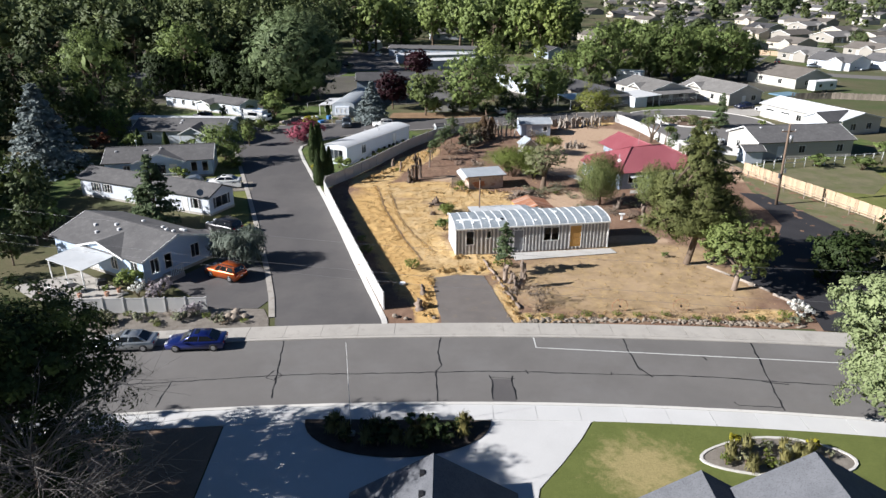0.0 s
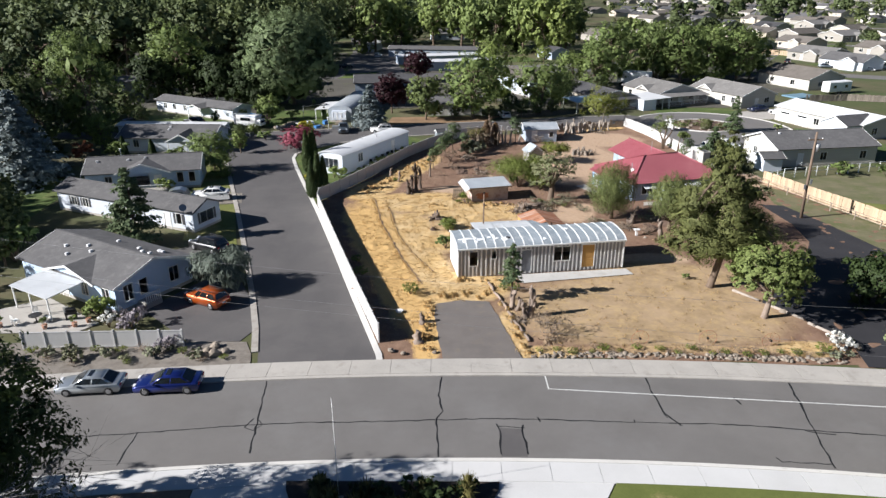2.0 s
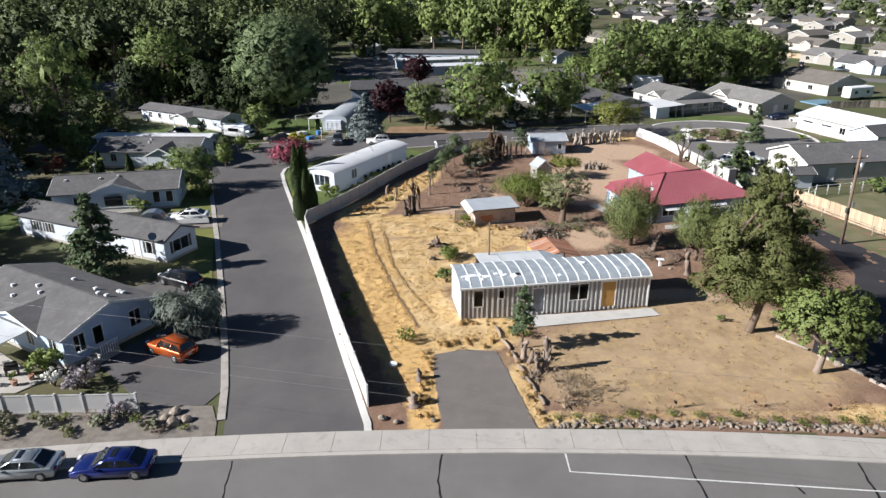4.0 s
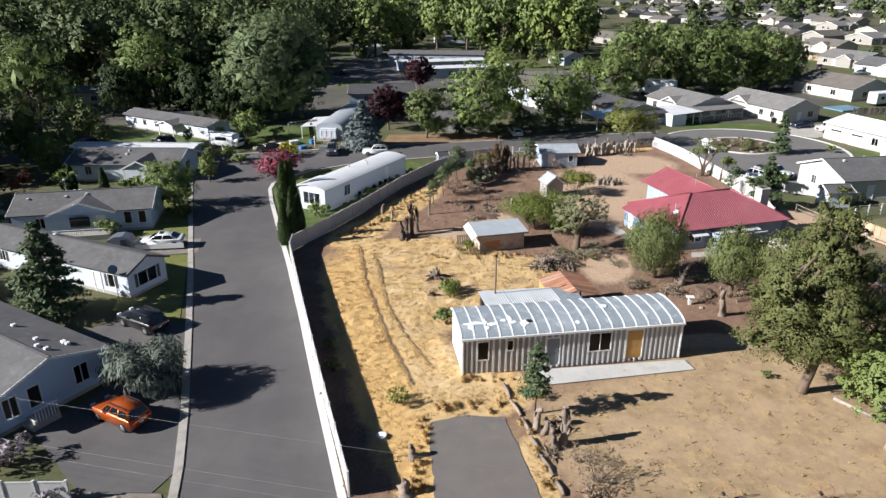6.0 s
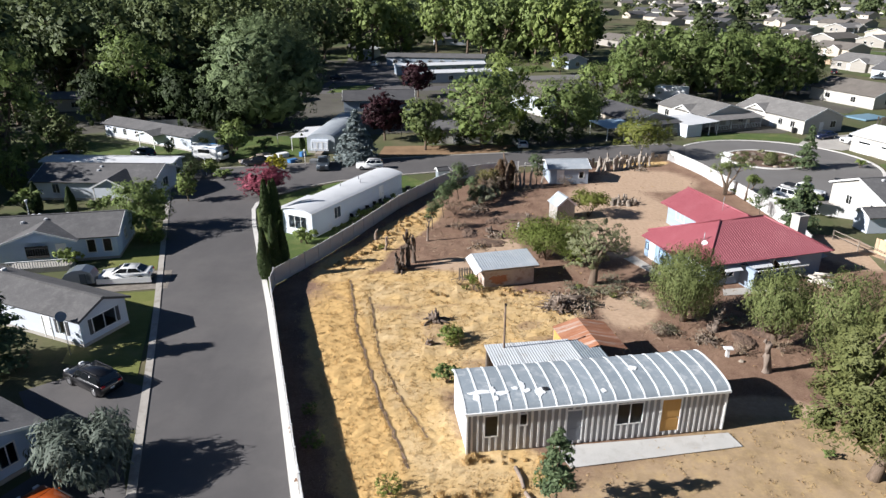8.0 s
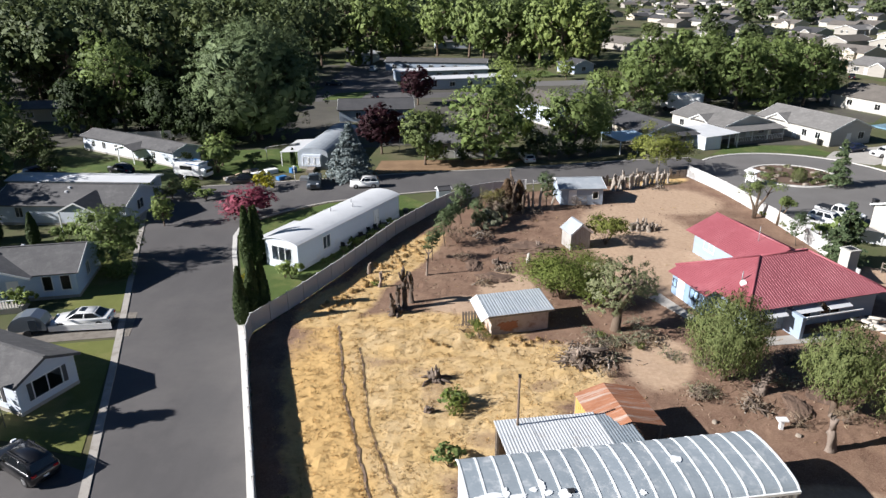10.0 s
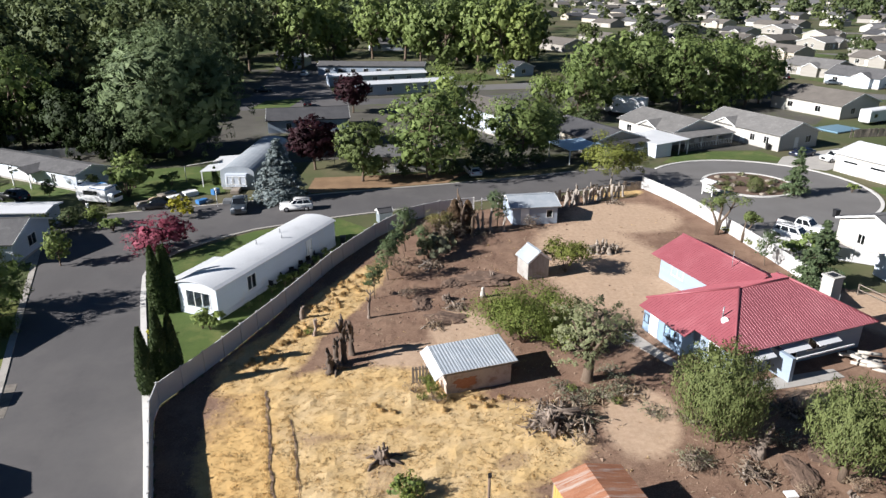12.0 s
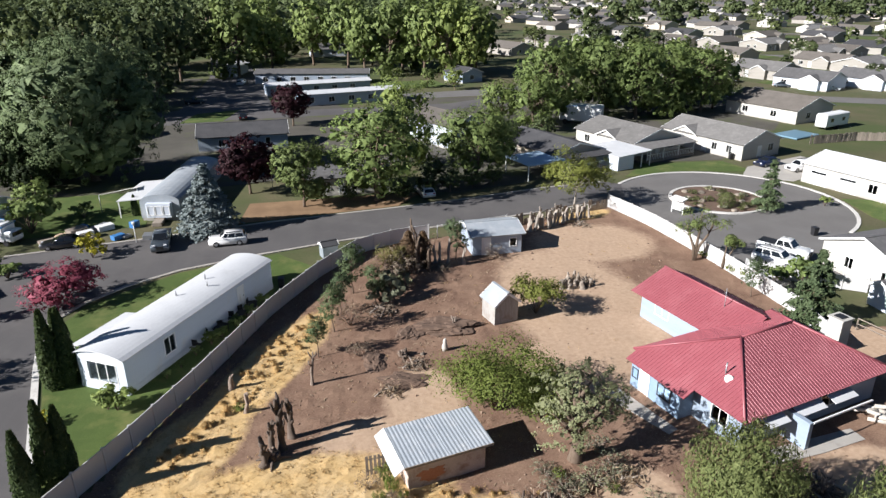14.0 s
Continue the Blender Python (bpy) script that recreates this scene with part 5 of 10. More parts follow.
def house(name, label, x, y, yaw, L, W, h, rise, wall, roof, wins=(), doors=(), category="house", o=0.4, og=0.35, group="", skirt=True, hip=0.0, vents=0, shutters=False, rakes=None, garage=()):
    """A one-storey house; its corner stands at x, y and its ridge runs along its own x."""
    ob = thing(name, label, category, pose(x, y, 0, 0, 0, yaw), group)
    holes = [(s, u, z, w, hh) for s, u, z, w, hh in wins] + [(s, u, 0.0, 0.9, 2.03) for s, u in doors]
    part("wall", walled(L, W, h, rise, holes, hip=hip > 0), wall, ob)
    if hip:
        part("roof", hip_faces(-o, L + o, -o, W + o, h + 0.17, (hip, W / 2), (L - hip, W / 2), h + rise), roof, ob)
    else:
        gable_roof(ob, roof, L, W, h, rise, o, og)
        k = rise / (W / 2)
        for xe in (-og - 0.045, L + og + 0.005):
            for ye in (-o, W + o):
                bm = bmesh.new()
                slab(bm, [(xe, ye, h - o * k + 0.15), (xe + 0.04, ye, h - o * k + 0.15), (xe + 0.04, W / 2, h + rise + 0.15), (xe, W / 2, h + rise + 0.15)], 0.2)
                part("bargeboard", bm, rakes or TRIM, ob)
    if skirt:
        part("skirting", boxes((-0.03, L + 0.03, -0.03, W + 0.03, -0.1, 0.28)), CONCRETE, ob)
    for s, u, z, w, hh in wins:
        window(ob, side(s, L, W) @ pose(u, 0, z), w, hh, panes=2 if w > 0.8 else 1, shutters=shutters)
    for s, u in doors:
        door(ob, side(s, L, W) @ pose(u, -0.02, 0.0))
    for s, u, w in garage:
        g = part("garage_door", boxes(*[(u - w / 2, u + w / 2, -0.05, 0.0, 0.05 + 0.53 * i, 0.55 + 0.53 * i) for i in range(4)]), WHITE_PAINT, ob)
        g.matrix_basis = side(s, L, W)
    rng = random.Random(len(name) + int(x * 7))
    for i in range(vents):
        vx, sgn = rng.uniform(0.08, 0.92) * L, rng.choice((-1, 1))
        vy = W / 2 + sgn * rng.uniform(0.4, W * 0.3)
        vz = h + rise * (1 - abs(vy - W / 2) / (W / 2))
        part("roof_vent", boxes((vx - 0.17, vx + 0.17, vy - 0.17, vy + 0.17, vz, vz + 0.33), bevel=0.04), ROOF_WHITE, ob)
    return ob


# first home by the corner
h1 = house("house", "white manufactured home, walls tinted blue for skylight, with grey shingle roof and roof vents", -41.9, 45.0, -29.5, 14.3, 8.4, 2.65, 1.35, WALL_SKYLIT, SHINGLE,
           [("e", 1.3, 0.9, 0.9, 1.5), ("e", 2.9, 0.9, 0.8, 1.5), ("e", 6.3, 0.95, 1.0, 1.4), ("s", 12.9, 0.9, 1.0, 1.3), ("s", 9.8, 0.9, 0.9, 1.2), ("n", 3, 1, 1, 1.2)], [("s", 6.6)], vents=11)
front_gable(h1, side("s", 14.3, 8.4), 4.6, 11.8, 0.25, 2.5, 1.05, WALL_SKYLIT, SHINGLE, 2.8, posts=False)
bm = bmesh.new()
box(bm, 14.35, 15.7, 2.0, 3.6, 0, 0.5), box(bm, 14.35, 15.7, 1.65, 2.0, 0, 0.25)
part("side_steps", bm, CONCRETE, h1)
for i in range(8):
    part("baluster", boxes((15.64, 15.69, 2.02 + i * 0.21, 2.06 + i * 0.21, 0.5, 1.4)), TRIM, h1)
part("handrail", boxes((15.62, 15.7, 1.98, 3.6, 1.4, 1.46)), TRIM, h1)
aw = thing("awning", "flat white metal patio awning on posts", "awning", pose(-41.9, 45.0, 0, 0, 0, -29.5))
part("awning_roof", slab(bmesh.new(), [(4.9, -4.0, 2.35), (10.6, -4.0, 2.35), (10.6, -0.3, 2.6), (4.9, -0.3, 2.6)], 0.08), GALV_LIGHT, aw)
for px in (5.1, 7.7, 10.4):
    part("post", boxes((px - 0.05, px + 0.05, -3.9, -3.8, 0, 2.27)), TRIM, aw)
# second home, single width, bay end to the lane
house("house", "long white single-wide home with grey shingle roof and dark trim", -50.7, 67.6, -23.0, 22.6, 4.6, 2.6, 0.95, WALL_WHITE, SHINGLE,
           [("e", 2.3, 0.8, 2.2, 1.35), ("s", 20.4, 0.8, 0.8, 1.3), ("s", 3, 1.0, 0.9, 1.1), ("s", 5.0, 1.0, 0.9, 1.1), ("s", 12, 1.0, 0.9, 1.1), ("n", 18, 1, 1, 1.1)], [("s", 18.6)], shutters=True, rakes=TRIM_DARK, vents=2)
# third home, white walls coloured blue for skylit shade, front gable porch
h3 = house("house", "white manufactured home, walls tinted blue for skylight, with grey roof and front gable", -50.6, 74.6, 12.0, 15.2, 7.4, 2.7, 1.4, WALL_SKYLIT, SHINGLE,
           [("s", 12.6, 0.9, 0.8, 1.4), ("s", 14.2, 0.9, 0.8, 1.4), ("s", 3.0, 0.9, 0.9, 1.2), ("e", 3.5, 1, 0.9, 1.2)], [("s", 9.6)], vents=7)
front_gable(h3, side("s", 15.2, 7.4), 4.2, 11.4, 0.7, 2.6, 1.25, WALL_SKYLIT, SHINGLE, 2.6, posts=False)
part("porch_window", boxes((6.4, 8.6, -0.74, -0.70, 0.9, 2.2)), CAR_GLASS, h3, "dark wide porch opening")
part("deck", boxes((5.0, 11.0, -2.6, -0.75, 0.0, 0.5)), CONCRETE, h3)
for i in range(25):
    part("baluster", boxes((5.05 + i * 0.245, 5.11 + i * 0.245, -2.6, -2.54, 0.5, 1.25)), TRIM, h3)
part("handrail", boxes((5.0, 11.0, -2.63, -2.51, 1.25, 1.33)), TRIM, h3)
# fourth home at the bend
h4 = house("house", "grey-roofed manufactured home with white front gable", -56.6, 98.0, -1.0, 16.4, 8.0, 2.6, 1.4, WALL_WHITE, SHINGLE, [("s", 14.8, 0.9, 0.8, 1.3), ("e", 4, 1, 1.6, 1.2), ("s", 3, 1, 0.9, 1.2)], [], vents=3)
front_gable(h4, side("s", 16.4, 8.0), 9.4, 14.0, 2.4, 2.5, 1.15, WALL_WHITE, SHINGLE, 2.6)
house("carport", "flat pale-roofed carport behind the house", -62.0, 109.6, -2, 20.0, 3.6, 2.3, 0.25, WALL_BLUE, ROOF_WHITE, skirt=False, category="carport")
# fifth, cream single-wide
h5 = house("house", "long cream-white mobile home with pale roof and small porch", -66.0, 137.4, -30.5, 24.4, 5.2, 2.5, 0.75, WALL_WHITE, SHINGLE, [("s", 3, 0.9, 0.9, 1.1), ("s", 6, 0.9, 0.9, 1.1), ("s", 9.5, 0.9, 0.9, 1.1), ("e", 2.2, 0.9, 1.2, 1.1), ("s", 19.4, 0.9, 0.9, 1.1)], [("s", 14.0)])
front_gable(h5, side("s", 24.4, 5.2), 13.0, 17.2, 2.2, 2.3, 0.6, WALL_WHITE, SHINGLE, 1.6)
# sixth, barrel-roofed trailer beyond the lane
h6 = thing("mobile_home", "old trailer home with rounded silver roof and white bay window", "mobile home", pose(-22.4, 124.4, 0, 0, 0, 84) @ Matrix.Diagonal((1, 1.2, 1.06, 1)))
prof = [(-2.05, 0.3)] + [(-2.05 + 0.0, 2.35)] + [(2.05 * math.cos(radians(180 - a)), 2.35 + 0.85 * math.sin(radians(a))) for a in range(15, 180, 15)] + [(2.05, 2.35), (2.05, 0.3)]
bm = bmesh.new()
lo = [bm.verts.new((0, y, z)) for y, z in prof]
hi = [bm.verts.new((20, y, z)) for y, z in prof]
for i in range(len(prof)):
    j = (i + 1) % len(prof)
    bm.faces.new((lo[i], lo[j], hi[j], hi[i]))
bm.faces.new(lo), bm.faces.new(hi)
bmesh.ops.recalc_face_normals(bm, faces=bm.faces)
part("body", bm, ROOF_GREY, h6)
part("bay", boxes((-0.7, 0.0, -1.3, 1.3, 0.5, 2.3), bevel=0.05), WALL_WHITE, h6)
for k in (-0.8, 0, 0.8):
    window(h6, pose(-0.71, k, 0.9, 0, 0, -90), 0.6, 1.0, panes=1)
part("skirting", boxes((0, 20, -1.95, 1.95, -0.1, 0.32)), CONCRETE, h6)
part("side_awning", slab(bmesh.new(), [(1, 2.0, 2.45), (10, 2.0, 2.45), (10, 4.8, 2.2), (1, 4.8, 2.2)], 0.08), ROOF_WHITE, h6)
for k in (1.2, 5.5, 9.8):
    part("post", boxes((k - 0.05, k + 0.05, 4.6, 4.7, 0, 2.1)), TRIM, h6)
# more homes of the park, further off
house("house", "shaded grey home below the willow", -60.6, 157.2, 6.0, 13.5, 8.0, 2.7, 1.2, WALL_TAN, SHINGLE, [("s", 3, 0.9, 1.0, 1.2), ("s", 9, 0.9, 1.0, 1.2)], [("s", 6.2)])
wf = thing("white_fence", "white panel fence behind the long home", "fence", pose(-62.0, 144.5, 0, 0, 0, 12.5))
for i in range(6):
    part("panel", boxes((i * 2.2 + 0.07, i * 2.2 + 2.13, -0.025, 0.025, 0.08, 1.5)), VINYL, wf)
    part("post", boxes((i * 2.2 - 0.06, i * 2.2 + 0.06, -0.06, 0.06, 0, 1.62)), VINYL, wf)
house("house", "blue-grey home with dark roof behind a plum tree", -24.0, 161.0, 6.0, 15.5, 9.0, 2.7, 1.5, WALL_BLUE, SHINGLE_DARK, [("s", 4, 0.9, 1.0, 1.2), ("s", 8, 0.9, 0.8, 1.2), ("s", 12, 0.9, 0.8, 1.2)], [])
house("house", "long pale blue mobile home with white roof edge", -22.4, 246.0, -8.0, 33.0, 7.5, 3.0, 0.9, WALL_BLUE, SHINGLE, [("s", 3 + 4 * i, 0.9, 1.4, 1.2) for i in range(7)], [])
house("house", "long white-roofed mobile home", -17.0, 222.0, 14.0, 28.0, 5.0, 2.7, 0.5, WALL_BLUE, ROOF_WHITE, [("s", 3 + 5 * i, 0.9, 1.4, 1.2) for i in range(5)], [])
house("house", "long white-roofed mobile home", -8.2, 204.6, 14.0, 26.0, 5.0, 2.9, 0.5, WALL_BLUE, ROOF_WHITE, [("s", 3 + 5 * i, 0.9, 1.4, 1.2) for i in range(5)], [])
house("house", "tall white gable-ended home between trees", 13.4, 168.0, -62.0, 15.0, 8.0, 4.2, 1.6, WALL_WHITE, SHINGLE_BROWN, [("e", 4, 1.2, 1.2, 1.2)], [])
house("house", "small pale home half hidden by trees", -4.5, 131.2, 4.0, 12.0, 6.0, 2.6, 1.0, WALL_CREAM, SHINGLE, [("s", 3, 0.9, 1.0, 1.2), ("s", 7.5, 0.9, 1.4, 1.4)], [("s", 5.2)])
house("house", "pale block home under the big trees", -64, 178, -12, 24.0, 7.0, 2.8, 1.0, WALL_TAN, SHINGLE, [("s", 4 + 5 * i, 0.9, 1.4, 1.2) for i in range(4)], [])
house("house", "pale block home under the big trees", -104, 160, 8, 26.0, 7.0, 2.8, 1.0, WALL_TAN, SHINGLE, [("s", 4 + 5 * i, 0.9, 1.4, 1.2) for i in range(4)], [])
house("house", "white-roofed home under the big trees", -120, 210, 4, 30.0, 6.0, 2.8, 0.5, WALL_CREAM, ROOF_WHITE, [("s", 4 + 5 * i, 0.9, 1.4, 1.2) for i in range(5)], [])
house("house", "small blue-grey home before the far grove", 33.4, 244.5, -62, 9.0, 7.5, 2.8, 1.4, WALL_BLUE, SHINGLE_DARK, [("s", 3, 0.9, 1.2, 1.2), ("e", 3.6, 0.9, 1.4, 1.2)], [])
house("house", "pale home among far trees", -8, 318, 6, 16.0, 8.0, 3.0, 2.0, WALL_WHITE, SHINGLE, [("s", 4, 0.9, 1.4, 1.2), ("s", 9, 0.9, 1.4, 1.2)], [])
house("house", "white boxy home at the end of the lane", -30, 262, 80, 14.0, 5.0, 3.0, 0.6, WALL_WHITE, ROOF_WHITE, [("w", 2.5, 0.9, 1.2, 1.2)], [])
# round the turning circle
c2 = house("house", "dark-roofed home with blue-white carport", 28.6, 152.4, -68.5, 15.0, 10.0, 2.6, 1.4, WALL_TAN, SHINGLE_DARK, [("s", 4, 0.9, 1.3, 1.2), ("e", 7.5, 0.9, 1.2, 1.2)], [("e", 3.2)])
part("porch_deck", boxes((15.1, 17.6, 0.4, 9.6, 0, 0.4)), PLANK, c2)
part("porch_roof", slab(bmesh.new(), [(15.42, 0.2, 2.62), (17.9, 0.2, 2.36), (17.9, 9.8, 2.36), (15.42, 9.8, 2.62)], 0.08), SHINGLE_DARK, c2)
for i in range(23):
    part("baluster", boxes((17.5, 17.56, 0.5 + i * 0.4, 0.56 + i * 0.4, 0.4, 1.25)), TRIM, c2)
part("handrail", boxes((17.48, 17.58, 0.4, 9.6, 1.25, 1.32)), TRIM, c2)
for py in (0.5, 5.0, 9.4):
    part("post", boxes((17.48, 17.6, py - 0.06, py + 0.06, 0, 2.34)), TRIM, c2)
cp = thing("carport", "light blue-white flat carport roof on posts", "carport", pose(28.4, 133.4, 0, 0, 0, 19))
part("carport_roof", slab(bmesh.new(), [(0, 0, 2.5), (7.4, 0, 2.5), (7.4, 6.6, 2.66), (0, 6.6, 2.66)], 0.12), ROOF_BLUE, cp)
for px, py in ((0.2, 0.2), (3.7, 0.2), (7.2, 0.2), (0.2, 6.4), (7.2, 6.4)):
    part("post", boxes((px - 0.06, px + 0.06, py - 0.06, py + 0.06, 0, 2.42)), TRIM, cp)
c3 = house("house", "cream home with grey roof and long white patio cover", 44.4, 157.4, -68.5, 14.6, 11.4, 2.8, 1.7, WALL_CREAM, SHINGLE_PALE, [("s", 3, 0.9, 1.2, 1.2), ("e", 3, 0.9, 1.2, 1.2), ("e", 9, 0.9, 1.2, 1.2)], [("e", 5.8)])
front_gable(c3, side("s", 14.6, 11.4), 5.6, 10.4, 0.2, 2.7, 1.1, WALL_CREAM, SHINGLE_PALE, 3.4, posts=False)
part("patio_roof", slab(bmesh.new(), [(10.4, -7.9, 2.35), (19.2, -7.9, 2.35), (19.2, -0.5, 2.62), (10.4, -0.5, 2.62)], 0.1), ROOF_WHITE, c3)
part("patio_wall", boxes((10.6, 19.0, -7.8, -7.6, 0, 2.25), (18.8, 19.0, -7.6, -4.4, 0, 2.25)), WALL_WHITE, c3)
for py in (-2.6, -0.7):
    part("post", boxes((18.9, 19.02, py - 0.07, py + 0.07, 0, 2.3)), TRIM, c3)
part("porch_deck", boxes((14.65, 17.8, -0.2, 11.2, 0, 0.45)), PLANK, c3)
for i in range(28):
    part("baluster", boxes((17.72, 17.78, -0.1 + i * 0.4, -0.04 + i * 0.4, 0.45, 1.3)), TRIM, c3)
part("handrail", boxes((17.7, 17.8, -0.2, 11.2, 1.3, 1.37)), TRIM, c3)
part("porch_roof", slab(bmesh.new(), [(15.0, -0.4, 2.80), (18.1, -0.4, 2.42), (18.1, 11.6, 2.42), (15.0, 11.6, 2.80)], 0.1), SHINGLE_PALE, c3)
for py in (0.0, 3.8, 7.4, 11.1):
    part("post", boxes((17.68, 17.8, py - 0.06, py + 0.06, 0, 2.38)), TRIM, c3)
c4 = house("house", "cream home with grey gable roof beside the circle", 60.8, 155.6, -68.5, 17.2, 9.8, 2.8, 1.8, WALL_CREAM, SHINGLE_PALE, [("s", 3, 0.9, 1.2, 1.2), ("s", 11.5, 0.9, 1.0, 1.2), ("s", 14.5, 0.9, 1.0, 1.2), ("e", 7.4, 0.9, 1.3, 1.2)], [("e", 4.4), ("s", 9.4)])
front_gable(c4, side("s", 17.2, 9.8), 2.6, 7.6, 0.25, 2.7, 1.2, WALL_CREAM, SHINGLE_PALE, 3.2, posts=False)
# main roof coloured white for sun glare; front gable roof stays dark
c5 = house("house", "white house with two garage doors and roof whitened for sun glare at the circle", 69.2, 127.0, -71.0, 21.0, 10.0, 2.9, 1.15, WALL_CREAM, ROOF_WHITE, [("s", 10.6, 0.9, 1.2, 1.2), ("e", 3, 0.9, 1.2, 1.2), ("e", 7, 0.9, 1.2, 1.2)], [("s", 12.6)], garage=(("s", 2.6, 3.0), ("s", 7.0, 3.0)))
for u in (2.6, 7.0):
    part("garage_window", boxes((u - 1.15, u + 1.15, -0.08, -0.052, 1.72, 2.02)), CAR_GLASS, c5)
front_gable(c5, side("s", 21.0, 10.0), 14.8, 20.6, 3.4, 2.8, 1.3, WALL_WHITE, SHINGLE_DARK, 4.4, posts=False, solid=True)
house("house", "long tan-roofed house with cream walls", 88.9, 181.8, -68.5, 17.4, 12.6, 2.9, 2.1, WALL_CREAM, SHINGLE_BROWN, [("e", 4, 0.9, 1.3, 1.2), ("s", 5, 0.9, 1.3, 1.2), ("s", 12, 0.9, 1.3, 1.2)], [("s", 8.4)])
r1 = house("house", "white-gabled house with long grey roof behind the fence", 51.6, 98.4, 0, 17.4, 9.4, 2.9, 1.7, WALL_CREAM, SHINGLE, [("w", 3.4, 0.9, 0.9, 1.1), ("w", 7.6, 0.9, 0.9, 1.1), ("s", 8, 0.9, 1.1, 1.2), ("s", 15, 0.9, 1.1, 1.2)], [("s", 4.0)], vents=2)
r1.matrix_world = pose(52.2, 88.6, 0, 0, 0, 9)
house("shed", "small white garden shed with grey roof", 49.0, 86.0, 5, 3.0, 2.6, 2.1, 0.6, WALL_WHITE, SHINGLE, category="shed", skirt=False)

# ---- the long white home behind the fence ----
mh = thing("mobile_home", "long white mobile home with white metal roof and bay window", "mobile home", pose(-15.9, 83.7, 0, 0, 0, 62.5))
ML, MW = 19.6, 4.35
part("wall", walled(ML, MW, 3.0, 0.35, [("s", 4.8, 1.1, 1.2, 1.35), ("s", 14.4, 0.5, 0.9, 2.0), ("w", 2.2, 0.85, 2.6, 1.55), ("n", 6, 0.9, 1, 1.1), ("n", 14, 0.9, 1, 1.1)]), WALL_WHITE, mh)
bm = bmesh.new()
barrel = [(-0.14 + (MW + 0.28) * f / 12, 3.01 + 0.42 * math.sin(math.pi * f / 12) ** 0.75) for f in range(13)]
rings = [[bm.verts.new((x, y, z + d)) for y, z in barrel] for x, d in ((-0.18, 0), (ML + 0.15, 0), (ML + 0.15, -0.07), (-0.18, -0.07))]
for i in range(12):
    for k in range(4):
        bm.faces.new((rings[k][i], rings[(k + 1) % 4][i], rings[(k + 1) % 4][i + 1], rings[k][i + 1]))
bm.faces.new([q[0] for q in rings]), bm.faces.new([q[-1] for q in rings])
bmesh.ops.recalc_face_normals(bm, faces=bm.faces)
part("roof", bm, ROOF_WHITE, mh)
window(mh, side("s", ML, MW) @ pose(4.8, 0, 1.1), 1.2, 1.35, TRIM, 2)
window(mh, side("w", ML, MW) @ pose(2.2, 0, 0.85), 2.6, 1.55, TRIM, 3)
window(mh, side("n", ML, MW) @ pose(6, 0, 0.9), 1.0, 1.1), window(mh, side("n", ML, MW) @ pose(14, 0, 0.9), 1.0, 1.1)
door(mh, side("s", ML, MW) @ pose(14.4, -0.02, 0.5), 0.9, 2.0)
part("skirting", boxes((-0.02, ML + 0.02, -0.03, MW + 0.03, -0.1, 0.5)), WALL_WHITE, mh)
part("steps", boxes((13.7, 15.1, -1.2, -0.04, 0, 0.45), (13.7, 15.1, -1.6, -1.2, 0, 0.22)), PLANK, mh)
part("side_awning", slab(bmesh.new(), [(1.6, MW + 0.15, 2.5), (7.4, MW + 0.15, 2.5), (7.4, MW + 2.3, 2.25), (1.6, MW + 2.3, 2.25)], 0.08), ROOF_WHITE, mh)
for k in (1.8, 7.2):
    part("post", boxes((k - 0.05, k + 0.05, MW + 2.1, MW + 2.2, 0, 2.2)), TRIM, mh)
for k, kk in ((12.0, 1.6), (13.2, 2.7), (9.5, 2.9)):
    part("vent_pipe", cyl(bmesh.new(), k, kk, 3.2, 3.85, 0.06), STEEL, mh)
house("shed", "small grey metal box shed with dark slanting roof", -1.9, 107.8, 20, 1.7, 1.3, 1.4, 0.35, GALV, SHINGLE_DARK, category="shed", skirt=False, o=0.12, og=0.1)

# ---- the trailer home on the lot: arched roof, ribbed walls ----
tr = thing("trailer_home", "old trailer home with ribbed grey siding and arched metal roof", "trailer home", pose(1.2, 45.85, 0, 0, 0, 9.2))
TL, TW, TH, TR = 17.3, 4.9, 3.15, 0.52


def ribbed(x0, x1, y, z0, z1, pitch=0.42, deep=0.05, face=-1):
    """Sheet siding with upright ribs."""
    bm = bmesh.new()
    n = max(1, round((x1 - x0) / pitch))
    p = (x1 - x0) / n
    line = []
    for i in range(n):
        a = x0 + i * p
        line += [(a, 0), (a + p * 0.64, 0), (a + p * 0.66, 1), (a + p * 0.98, 1)]
    line.append((x1, 0))
    front = [(x, y + face * deep * k) for x, k in line]
    vs = [[bm.verts.new((x, yy, z)) for x, yy in front] for z in (z0, z1)]
    bk = [[bm.verts.new((x, y - face * 0.02, z)) for x in (x0, x1)] for z in (z0, z1)]
    for i in range(len(front) - 1):
        f = bm.faces.new((vs[0][i], vs[0][i + 1], vs[1][i + 1], vs[1][i]))
        # ribs and their flanks take the paler second material, valleys the first
        f.material_index = 1 if i % 4 else 0
    bm.faces.new((bk[0][1], bk[0][0], bk[1][0], bk[1][1]))
    bm.faces.new((vs[1][0], *vs[1][1:], bk[1][1], bk[1][0]))
    bm.faces.new((*vs[0][::-1], bk[0][0], bk[0][1]))
    bm.faces.new((vs[0][0], vs[1][0], bk[1][0], bk[0][0]))
    bm.faces.new((vs[0][-1], bk[0][1], bk[1][1], vs[1][-1]))
    bmesh.ops.recalc_face_normals(bm, faces=bm.faces)
    return bm


